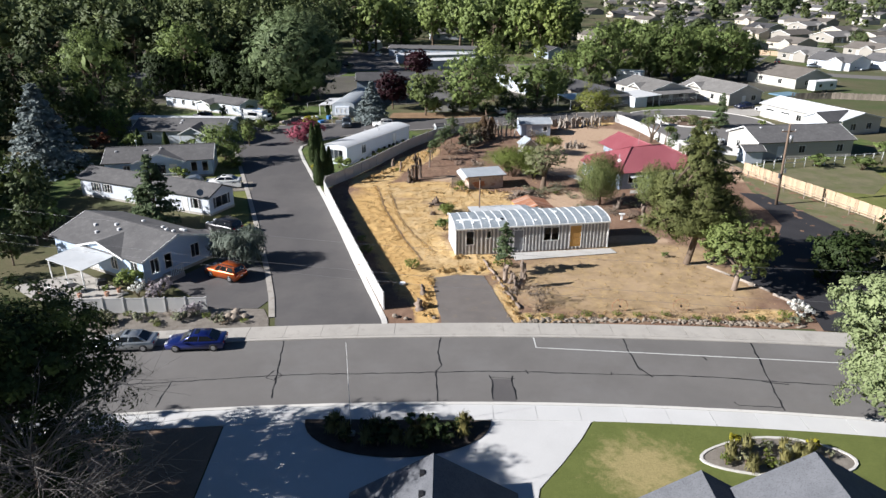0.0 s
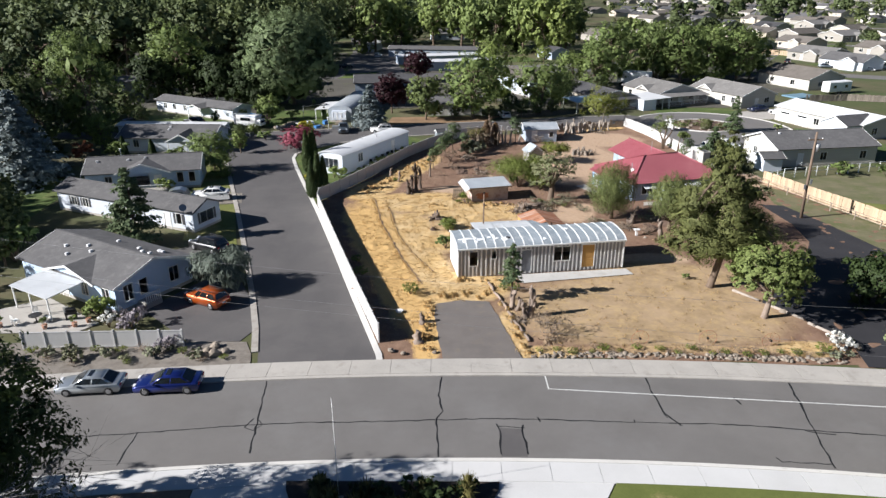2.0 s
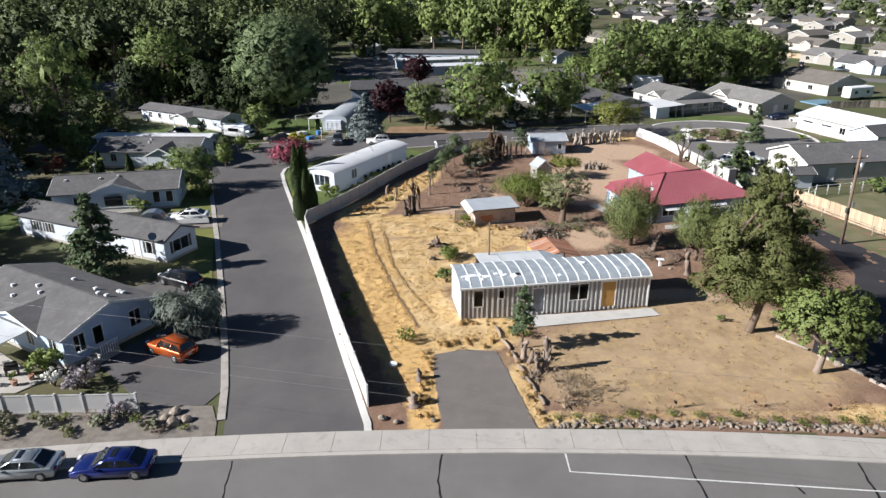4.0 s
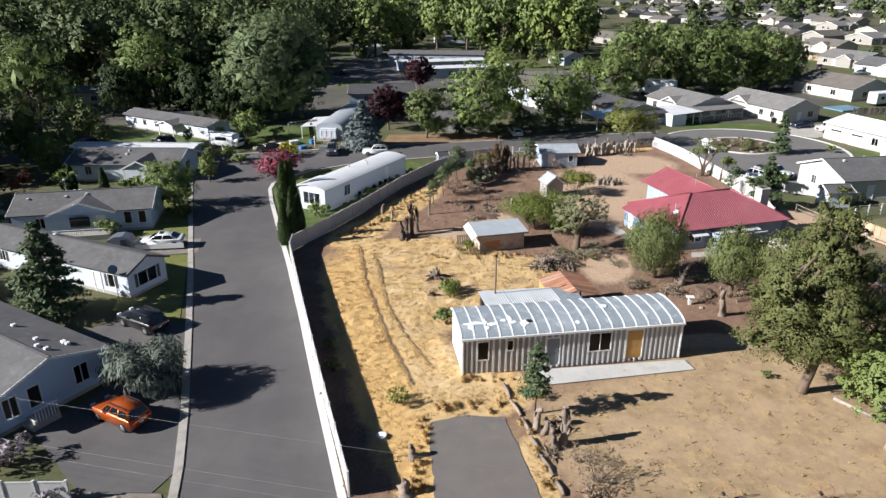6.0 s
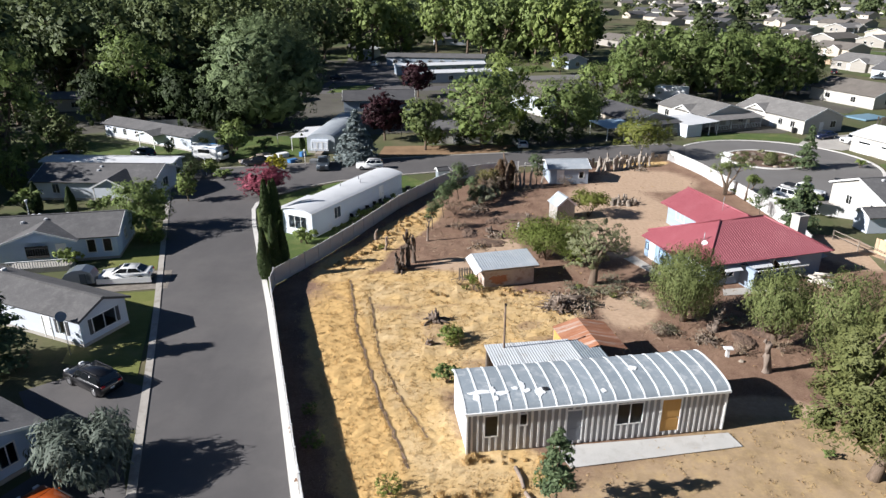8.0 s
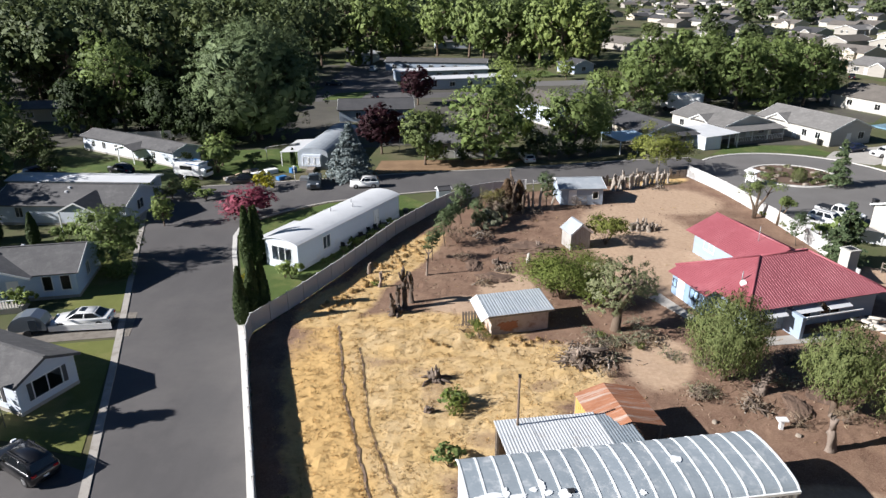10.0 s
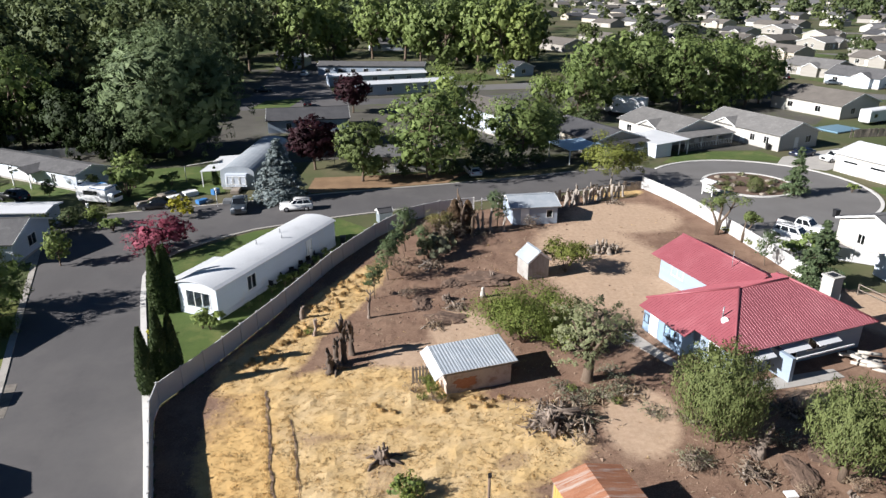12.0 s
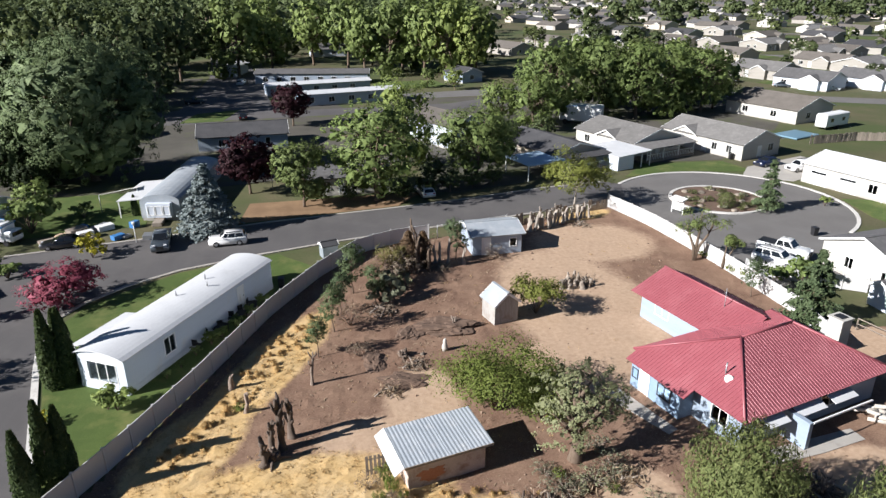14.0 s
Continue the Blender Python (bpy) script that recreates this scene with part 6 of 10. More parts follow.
HOLES = [(1.55, 1.3, 0.8, 1.5), (3.62, 1.95, 0.42, 0.8), (10.7, 1.3, 1.7, 1.5), (7.0, 0.35, 1.0, 2.3), (13.5, 0.4, 1.3, 2.45)]
x = 0.0
for u, z, w, hh in sorted(HOLES):
    for a, b_, za, zb in ((x, u - w / 2, 0.12, TH), (u - w / 2, u + w / 2, 0.12, z), (u - w / 2, u + w / 2, z + hh, TH)):
        if b_ - a > 0.03 and zb - za > 0.03:
            part("siding", ribbed(a, b_, 0.0, za, zb), RIB_SIDING, tr).data.materials.append(RIB_WHITE)
    x = u + w / 2
part("siding", ribbed(x, TL, 0.0, 0.12, TH), RIB_SIDING, tr).data.materials.append(RIB_WHITE)
for u, z, w, hh in HOLES[:3]:
    window(tr, pose(u, -0.02, z), w, hh, TRIM, 2 if w > 1 else 1)
door(tr, pose(7.0, 0.0, 0.35), 0.98, 2.3, surface("grey_door_paint", (0.2, 0.21, 0.23), (0.28, 0.29, 0.31)), label="weathered grey door")
door(tr, pose(13.5, -0.03, 0.4), 1.28, 2.45, PLYWOOD, label="bare plywood sheet over the doorway")
part("back_wall", boxes((0, TL, TW - 0.08, TW, 0.12, TH)), WALL_WHITE, tr)
arch = [(TW / 2 - TW / 2 * math.cos(radians(a)), TH + TR * math.sin(radians(a)) ** 0.9) for a in range(0, 181, 12)]
for name_, xx in (("end_wall", 0.0), ("end_wall", TL - 0.08)):
    bm = bmesh.new()
    poly = [(0.0, 0.12)] + arch + [(TW, 0.12)]
    A = [bm.verts.new((xx, y, z)) for y, z in poly]
    B = [bm.verts.new((xx + 0.08, y, z)) for y, z in poly]
    bm.faces.new(A), bm.faces.new(B[::-1])
    for i in range(len(poly)):
        j = (i + 1) % len(poly)
        bm.faces.new((A[i], A[j], B[j], B[i]))
    bmesh.ops.recalc_face_normals(bm, faces=bm.faces)
    part(name_, bm, WALL_WHITE, tr, "white painted end wall")


def arched(x0, x1, lift, th):
    bm = bmesh.new()
    ext = [(-0.12, TH - 0.06)] + arch[1:-1] + [(TW + 0.12, TH - 0.06)]
    rows = [[bm.verts.new((x, y, z + lift + d)) for y, z in ext] for x, d in ((x0, 0), (x1, 0), (x1, -th), (x0, -th))]
    for i in range(len(ext) - 1):
        for k in range(4):
            f = bm.faces.new((rows[k][i], rows[(k + 1) % 4][i], rows[(k + 1) % 4][i + 1], rows[k][i + 1]))
    bm.faces.new([r[0] for r in rows]), bm.faces.new([r[-1] for r in rows])
    bmesh.ops.recalc_face_normals(bm, faces=bm.faces)
    return bm


NP = 18
for i in range(NP):
    part("roof_panel", arched(-0.1 + (TL + 0.2) * i / NP + 0.06, -0.1 + (TL + 0.2) * (i + 1) / NP - 0.06, 0.05, 0.04), GALV_ROOF, tr)
for i in range(NP + 1):
    xx = -0.1 + (TL + 0.2) * i / NP
    part("roof_batten", arched(xx - 0.06, xx + 0.06, 0.08, 0.08), COATING, tr, "white sealed roof seam")
part("eave_trim", boxes((-0.15, TL + 0.15, -0.2, -0.1, TH - 0.1, TH + 0.06)), TRIM, tr)
part("corner_trim", boxes((-0.05, 0.06, -0.09, 0.0, 0.1, TH)), TRIM, tr)
part("corner_trim", boxes((TL - 0.06, TL + 0.05, -0.09, 0.0, 0.1, TH)), TRIM, tr)
part("skirting", boxes((0.02, TL - 0.02, 0.03, TW - 0.03, -0.1, 0.14)), CONCRETE, tr)
for i, (a, y, w, l) in enumerate(((1.2, 1.35, 1.5, 0.16), (0.75, 0.9, 0.5, 0.30), (2.5, 1.15, 0.9, 0.22), (3.9, 1.7, 0.30, 0.45), (4.1, 1.2, 0.5, 0.18), (4.9, 0.95, 0.55, 0.34), (2.0, 0.7, 0.3, 0.2), (9.0, 0.6, 0.3, 0.2), (11.8, 2.6, 0.6, 0.25), (3.4, 1.5, 0.4, 0.15), (1.9, 1.5, 0.35, 0.35))):
    zz = TH + TR * math.sin(math.acos(max(-1, min(1, 1 - 2 * y / TW)))) ** 0.9
    bm = bmesh.new()
    cyl(bm, 0, 0, 0, 0.05, 1.0, 0.9, 22)
    for v in bm.verts:
        q = 1 + 0.55 * noise.noise((v.co.x * 1.7 + i * 3, v.co.y * 1.7, 0)) + 0.35 * noise.noise((v.co.x * 4 + i, v.co.y * 4, 4))
        v.co = Vector((v.co.x * w * 0.55 * q, v.co.y * l * q, v.co.z))
    k = part("sealant_patch", bm, COATING, tr, "splash of white roof sealant")
    k.matrix_basis = pose(a, y, zz + 0.045, -math.degrees(math.atan2(TR * 1.3 * (1 - y / (TW / 2)), 1)) * -0.6)
part("roof_vent", boxes((5.1, 5.5, 1.0, 1.3, TH + 0.36, TH + 0.62), bevel=0.05), BLACK_PLASTIC, tr)

# lean-to of pale sheets and rusty-roofed shelter behind it
ln = thing("lean_to", "lean-to roof of pale weathered corrugated sheets behind the trailer", "lean-to", pose(1.2, 45.85, 0, 0, 0, 9.2))


def corrugated(x0, x1, y0, y1, z0, z1, pitch=0.2, amp=0.018):
    """A ribbed sheet sloping along y."""
    bm = bmesh.new()
    n = max(4, round((x1 - x0) / pitch * 4))
    rows = []
    for y, z in ((y0, z0), (y1, z1)):
        for d in (0, -0.035):
            rows.append([bm.verts.new((x0 + (x1 - x0) * i / n, y, z + d + amp * (0, 1, 1, 0)[i % 4])) for i in range(n + 1)])
    a, a2, b, b2 = rows
    for i in range(n):
        bm.faces.new((a[i], a[i + 1], b[i + 1], b[i])), bm.faces.new((a2[i + 1], a2[i], b2[i], b2[i + 1]))
        bm.faces.new((a[i + 1], a[i], a2[i], a2[i + 1])), bm.faces.new((b[i], b[i + 1], b2[i + 1], b2[i]))
    bm.faces.new((a[0], b[0], b2[0], a2[0])), bm.faces.new((a[-1], a2[-1], b2[-1], b[-1]))
    return bm


for i, (a, b_) in enumerate(((2.9, 5.1), (5.05, 7.3), (7.25, 9.4))):
    part("roof_sheet", corrugated(a, b_, TW + 0.05, TW + 4.0, 3.0 - 0.02 * i, 2.65 - 0.02 * i), GALV_LIGHT, ln)
part("roof_sheet", corrugated(9.35, 11.3, TW + 0.05, TW + 3.8, 2.94, 2.62), GALV, ln)
for px in (3.1, 7.2, 11.0):
    part("post", boxes((px - 0.06, px + 0.06, TW + 3.6, TW + 3.72, 0, 2.6)), PLANK, ln)
part("wall_sheet", boxes((3.0, 11.2, TW + 3.74, TW + 3.79, 0.02, 2.5)), PLANK, ln)
rs = thing("shelter", "open shelter with gabled rusty corrugated roof on posts", "shelter", pose(10.95, 54.9, 0, 0, 0, 12))
for k, (xa, za, xb, zb) in enumerate(((-1.9, 2.35, 0.15, 2.95), (0.15, 2.95, 2.5, 2.3))):
    for q in range(3):
        m_ = part("roof_sheet", corrugated(0, 1.5, 0, 1.0, 0, 0, 0.24), RUST, rs)
        for v in m_.data.vertices:
            f = v.co.y
            v.co = Vector((xa + (xb - xa) * f, -0.2 + q * 1.42 + v.co.x, za + (zb - za) * f + v.co.z))
for px, py in ((-1.8, 0), (2.3, 0), (-1.8, 3.9), (2.3, 3.9)):
    part("post", boxes((px - 0.06, px + 0.06, py - 0.06, py + 0.06, 0, 2.35)), PLANK, rs)
for i in range(12):
    part("board", boxes((-1.86, -1.82, 0.1 + i * 0.32, 0.39 + i * 0.32, 0.02, 2.28)), PLYWOOD, rs)

# small outbuilding with pale corrugated roof
sh = thing("shed", "plastered outbuilding with pale corrugated metal roof", "shed", pose(3.35, 70.5, 0, 0, 0, 14.5))
part("wall", boxes((0, 5.1, 0, 0.18, 0, 1.95), (0, 5.1, 2.9, 3.08, 0, 2.2), (0, 0.18, 0.18, 2.9, 0, 2.05), (4.92, 5.1, 0.18, 2.9, 0, 2.05)), WALL_STUCCO, sh)
for i in range(4):
    part("roof_sheet", corrugated(-0.35 + i * 1.46, 1.15 + i * 1.46, -0.3, 3.4, 2.02 + 0.004 * i, 2.32 + 0.004 * i, 0.26), ROOF_GREY, sh)
part("fascia", boxes((-0.35, 5.5, -0.36, -0.31, 1.9, 2.06)), PLANK, sh)
part("west_slope", slab(bmesh.new(), [(-1.0, -0.32, 1.62), (-0.36, -0.32, 2.06), (-0.36, 3.42, 2.37), (-1.0, 3.42, 1.92)], 0.05), GALV_LIGHT, sh, "pale sheet sloping down on the west side")
bm = bmesh.new()
cyl(bm, 0, 0, 0, 0.012, 1.0, 0.96, 26)
for v in bm.verts:
    q = 1 + 0.5 * noise.noise((v.co.x * 1.6, v.co.y * 1.6, 7)) + 0.4 * noise.noise((v.co.x * 4, v.co.y * 4, 2))
    v.co = Vector((1.5 + v.co.x * 0.85 * q, -v.co.z, 0.85 + v.co.y * 0.5 * q))
part("rust_stain", bm, RUST, sh, "ragged rust-brown stain on the plaster")
pal = thing("wooden_gate", "old grey wooden pallet gate beside the shed", "gate", pose(0.9, 72.2, 0, -8, 0, 8))
for i in range(6):
    part("board", boxes((i * 0.26, i * 0.26 + 0.17, 0, 0.03, 0.05, 1.35)), PLANK, pal)
for z in (0.3, 1.05):
    part("rail", boxes((0, 1.5, 0.03, 0.07, z, z + 0.1)), PLANK, pal)
# white hut with steep roof
house("shed", "tiny white wooden hut with steep pale roof", 13.2, 91.0, 20, 2.2, 2.4, 2.0, 0.95, WALL_WORN, ROOF_GREY, category="shed", skirt=False, o=0.2, og=0.2)
hut = [o_ for o_ in scene.objects if o_.get("label", "").startswith("tiny white")][0]
hut.matrix_world = pose(15.4, 90.6, 0, 0, 0, 108)
# grey-blue shed at the back fence
house("shed", "grey-blue garden shed with pale metal roof", 14.4, 105.9, 4, 5.6, 5.2, 2.3, 0.7, WALL_BLUE, ROOF_GREY, [("s", 4.6, 0.9, 0.7, 0.9)], [("s", 1.5)], category="shed", skirt=False, o=0.3)

# ---- the red-roofed house ----
rh = thing("house", "pale blue house with red ribbed metal roof and chimney", "house", pose(24.9, 70.9, 0, 0, 0, 16.5))
HL, HW, HH = 13.4, 9.0, 2.55
part("wall", walled(HL, HW, HH, 0, [("w", 1.6, 0.9, 0.8, 0.9), ("w", 7.2, 0.9, 1.3, 1.1), ("s", 2.2, 0.9, 1.6, 1.2), ("s", 5.4, 0.6, 2.2, 1.6), ("s", 8.6, 0.9, 2.0, 1.2)], hip=True), WALL_ICE, rh)


def red_slope(parent, a, b, c, d, pitch=0.28, amp=0.024, name="roof_slope"):
    """A ribbed slope from its eave a-b up to its ridge d-c; the ribs run up the slope."""
    a, b, c, d = (Vector(p) for p in (a, b, c, d))
    e = (b - a).normalized()
    n = e.cross((d + c) / 2 - (a + b) / 2).normalized()
    n = n if n.z > 0 else -n
    up = n.cross(e)
    up = up if up.z > 0 else -up
    L_ = (b - a).length
    du, cu, dv, cv = (d - a).dot(e), (c - a).dot(e), (d - a).dot(up), (c - a).dot(up)

    def top(u):
        if u < du:
            return dv * u / du if du > 1e-6 else dv
        if u > cu:
            return cv * (L_ - u) / (L_ - cu) if L_ - cu > 1e-6 else cv
        return dv + (cv - dv) * ((u - du) / (cu - du) if cu > du else 0)
    bm = bmesh.new()
    k = int(L_ / pitch)
    us, hs = [], []
    for i in range(k + 1):
        for f, hgt in ((0, 0), (0.70, 0), (0.78, 1), (0.94, 1)):
            u = (i + f) * pitch
            if u <= L_:
                us.append(u), hs.append(hgt * amp)
    lo = [bm.verts.new(a + e * u + n * h_) for u, h_ in zip(us, hs)]
    hi = [bm.verts.new(a + e * u + up * max(top(u), 0.01) + n * h_) for u, h_ in zip(us, hs)]
    lo2 = [bm.verts.new(a + e * u - n * 0.08) for u in us]
    hi2 = [bm.verts.new(a + e * u + up * max(top(u), 0.01) - n * 0.08) for u in us]
    for i in range(len(us) - 1):
        bm.faces.new((lo[i], lo[i + 1], hi[i + 1], hi[i])), bm.faces.new((lo2[i + 1], lo2[i], hi2[i], hi2[i + 1]))
        bm.faces.new((lo2[i], lo2[i + 1], lo[i + 1], lo[i])), bm.faces.new((hi[i], hi[i + 1], hi2[i + 1], hi2[i]))
    return part(name, bm, ROOF_RED, parent)


E0, Z0, ZR = 0.7, 2.62, 5.0
A_, B_, C_, D_ = (-E0, -E0, Z0), (HL + E0, -E0, Z0), (HL + E0, HW + E0, Z0), (-E0, HW + E0, Z0)
P_, Q_ = (4.2, HW / 2, ZR), (9.4, HW / 2, ZR)
red_slope(rh, A_, B_, Q_, P_)
red_slope(rh, C_, D_, P_, Q_)
red_slope(rh, B_, C_, Q_, Q_)
red_slope(rh, D_, A_, P_, P_)
for s, t in ((A_, P_), (D_, P_), (B_, Q_), (C_, Q_), (P_, Q_)):
    part("ridge_cap", tube(bmesh.new(), [Vector(s) + Vector((0, 0, 0.03)), Vector(t) + Vector((0, 0, 0.05))], [0.09, 0.09], 6), ROOF_RED, rh)
# entry roof stepping forward on the west
red_slope(rh, (-1.6, HW + E0 - 0.3, 2.183), (-1.6, 3.5, 2.183), (-0.69, 3.5, 2.625), (-0.69, HW + E0 - 0.3, 2.625))
part("entry_wall", boxes((-1.25, -0.02, 4.1, HW + 0.05, 0, 2.2)), WALL_TEAL, rh, "slate-blue painted entry wall")
door(rh, side("w", HL, HW) @ pose(1.4, -1.28, 0.05), 0.9, 1.98)
window(rh, side("w", HL, HW) @ pose(3.4, -1.28, 0.85), 1.2, 0.95, TRIM_DARK)
window(rh, side("w", HL, HW) @ pose(0.4, -1.28, 0.9), 0.5, 0.7, TRIM_DARK, 1)
window(rh, side("w", HL, HW) @ pose(7.2, 0, 0.9), 1.3, 1.1)
for u, z, w, hh in ((2.2, 0.9, 1.6, 1.2), (5.4, 0.6, 2.2, 1.6), (8.6, 0.9, 2.0, 1.2)):
    window(rh, pose(u, 0, z), w, hh)
    part("window_awning", slab(bmesh.new(), [(u - w / 2 - 0.15, -1.15, 1.98), (u + w / 2 + 0.15, -1.15, 1.98), (u + w / 2 + 0.15, -0.02, 2.36), (u - w / 2 - 0.15, -0.02, 2.36)], 0.05), ROOF_WHITE, rh, "white metal window awning")
part("brick_pier", boxes((3.75, 4.1, -2.0, -0.02, 0, 2.1)), WALL_ICE, rh)
part("porch_beam", boxes((4.1, 9.9, -2.05, -1.95, 2.0, 2.12)), TRIM, rh)
# north wing
WX0, WX1, WY1 = 6.9, 12.6, 17.4
part("wing_wall", boxes((WX0, WX0 + 0.16, HW, WY1, 0, 2.62), (WX1 - 0.16, WX1, HW, WY1, 0, 2.62), (WX0 + 0.16, WX1 - 0.16, WY1 - 0.16, WY1, 0, 2.62)), WALL_ICE, rh)
bm = bmesh.new()
v = [bm.verts.new(p) for p in ((WX0, WY1 - 0.1, 2.62), (WX1, WY1 - 0.1, 2.62), ((WX0 + WX1) / 2, WY1 - 0.1, 3.95), (WX0, WY1, 2.62), (WX1, WY1, 2.62), ((WX0 + WX1) / 2, WY1, 3.95))]
for f in ((0, 1, 2), (3, 5, 4), (0, 3, 4, 1), (1, 4, 5, 2), (2, 5, 3, 0)):
    bm.faces.new([v[i] for i in f])
part("wing_gable", bm, WALL_ICE, rh)
wc = (WX0 + WX1) / 2
red_slope(rh, (WX0 - 0.8, WY1 + 0.6, 2.55), (WX0 - 0.8, HW - 2.2, 2.55), (wc, HW - 2.2, 4.15), (wc, WY1 + 0.6, 4.15))
red_slope(rh, (WX1 + 0.8, HW - 2.2, 2.55), (WX1 + 0.8, WY1 + 0.6, 2.55), (wc, WY1 + 0.6, 4.15), (wc, HW - 2.2, 4.15))
part("ridge_cap", tube(bmesh.new(), [(wc, HW - 2.0, 4.19), (wc, WY1 + 0.6, 4.19)], [0.09, 0.09], 6), ROOF_RED, rh)
window(rh, pose(WX0, 14.8, 1.15, 0, 0, -90), 1.6, 1.0)
ch = part("chimney", boxes((12.3, 13.4, 2.6, 3.7, 0.0, 5.15), (12.22, 13.48, 2.52, 3.78, 5.15, 5.3)), WALL_CREAM, rh, "pale rendered chimney")
part("flue", boxes((12.5, 13.2, 2.8, 3.5, 5.3, 5.36)), BLACK_PLASTIC, ch)
part("vent_pipe", cyl(bmesh.new(), 1.4, 3.0, 3.2, 4.5, 0.05), STEEL, rh, "grey mast on the roof")
dish = part("satellite_dish", tube(bmesh.new(), [(1.2, 2.6, 3.55), (1.14, 2.52, 3.6), (1.1, 2.45, 3.64)], [0.08, 0.25, 0.3], 12), WHITE_PAINT, rh)
part("antenna_mast", cyl(bmesh.new(), 8.9, HW + 1.2, 2.7, 5.4, 0.03), STEEL, rh)

# ---- the house below the start of the flight ----
nh = thing("house", "house with slate-grey shingle hip roofs and small vents", "house", pose(0, 0, 0))


def peak_roof(apex, halfw, run, eave):
    """A hip end: apex towards the street, ridge running back."""
    x, y, z = apex
    bm = bmesh.new()
    v = [bm.verts.new(p) for p in ((x, y, z), (x - halfw, y + run, eave), (x + halfw, y + run, eave), (x - halfw, y - 14, eave), (x + halfw, y - 14, eave), (x, y - 14, z))]
    for f in ((0, 1, 2), (0, 5, 3, 1), (0, 2, 4, 5), (1, 3, 4, 2), (3, 5, 4)):
        bm.faces.new([v[i] for i in f])
    bmesh.ops.recalc_face_normals(bm, faces=bm.faces)
    return bm


APX = [((-0.5, 8.9, 3.35), 4.9, 0.0, 0.5), ((14.2, 7.7, 3.3), 3.3, 0.0, 1.3), ((19.9, 7.3, 4.9), 6.2, 0.0, 1.2)]
for a, hw, run, ev in APX:
    part("roof", peak_roof(a, hw, run, ev), SHINGLE_NEAR, nh)
    part("wall", boxes((a[0] - hw + 0.6, a[0] + hw - 0.6, a[1] - 13.6, a[1] - 0.5, 0, ev + 0.02)), WALL_TAN, nh)
for q in (7.6, 6.0):
    part("roof_vent", boxes((-1.25, -0.95, q - 0.2, q + 0.15, 2.85, 3.2), bevel=0.03), BLACK_PLASTIC, nh)


# ---- white vinyl fence ----
def vinyl_fence(name, label, pts, height, span, first=True):
    fence = thing(name, label, "fence", pose(0, 0, 0))
    run = resample(pts, span)
    post = shared(("post", height), lambda: boxes((-0.065, 0.065, -0.065, 0.065, 0, height + 0.06), (-0.08, 0.08, -0.08, 0.08, height + 0.06, height + 0.10), bevel=0.012), VINYL)
    for i, (x, y) in enumerate(run):
        p = new("post", post)
        p.parent, p.matrix_basis = fence, pose(x, y, 0)
        if i + 1 < len(run):
            a, b = run[i], run[i + 1]
            d = math.hypot(b[0] - a[0], b[1] - a[1])
            key = round(d, 1)
            panel = shared(("fence_panel", height, key), lambda: boxes((0.07, d - 0.07, -0.016, 0.016, 0.16, height - 0.08), (0.07, d - 0.07, -0.035, 0.035, 0.05, 0.16), (0.07, d - 0.07, -0.035, 0.035, height - 0.08, height)), VINYL)
            q = new("fence_panel", panel)
            q.parent, q.matrix_basis = fence, pose(a[0], a[1], 0, 0, 0, math.degrees(math.atan2(b[1] - a[1], b[0] - a[0])))
    return fence


vinyl_fence("fence", "tall white vinyl panel fence between lane and lot", [(-5.55, 33.0), (-9.2, 44.0), (-13.1, 56.2), (-17.55, 70.4), (-14.75, 75.7), (-11.1, 83.9), (-6.5, 95.3), (-2.3, 103.0), (2.0, 109.0), (6.6, 111.4), (11.2, 112.2)], 1.8, 2.35)
vinyl_fence("fence", "low white vinyl fence before the corner home", [(-34.5, 31.9), (-28, 32.2), (-21.4, 32.4)], 1.5, 1.85)
vinyl_fence("fence", "white vinyl fence along the turning circle", [(35.7, 120.0), (36.9, 116.0), (37.9, 112.2), (39.0, 105), (39.7, 99.5), (40.3, 93), (40.7, 87.1), (39.6, 80.6)], 1.8, 2.35)
vinyl_fence("fence", "white fence before the white house", [(41.5, 97.0), (46.0, 93.4), (50.6, 90.4)], 1.5, 2.2)


def rail_fence(name, label, pts, height, span, material, bars=2):
    fence = thing(name, label, "fence", pose(0, 0, 0))
    run = resample(pts, span)
    for i, (x, y) in enumerate(run):
        p = new("post", shared(("post", height, material.name), lambda: boxes((-0.05, 0.05, -0.05, 0.05, 0, height)), material))
        p.parent, p.matrix_basis = fence, pose(x, y, 0)
        if i + 1 < len(run):
            a, b = run[i], run[i + 1]
            d = math.hypot(b[0] - a[0], b[1] - a[1])
            m = pose(a[0], a[1], 0, 0, 0, math.degrees(math.atan2(b[1] - a[1], b[0] - a[0])))
            for k in range(bars):
                q = new("rail", shared(("rail", round(d, 1), material.name), lambda: boxes((0, d, -0.02, 0.02, -0.03, 0.03)), material))
                q.parent, q.matrix_basis = fence, m @ pose(0, 0, height * (0.95 - 0.42 * k))
    return fence


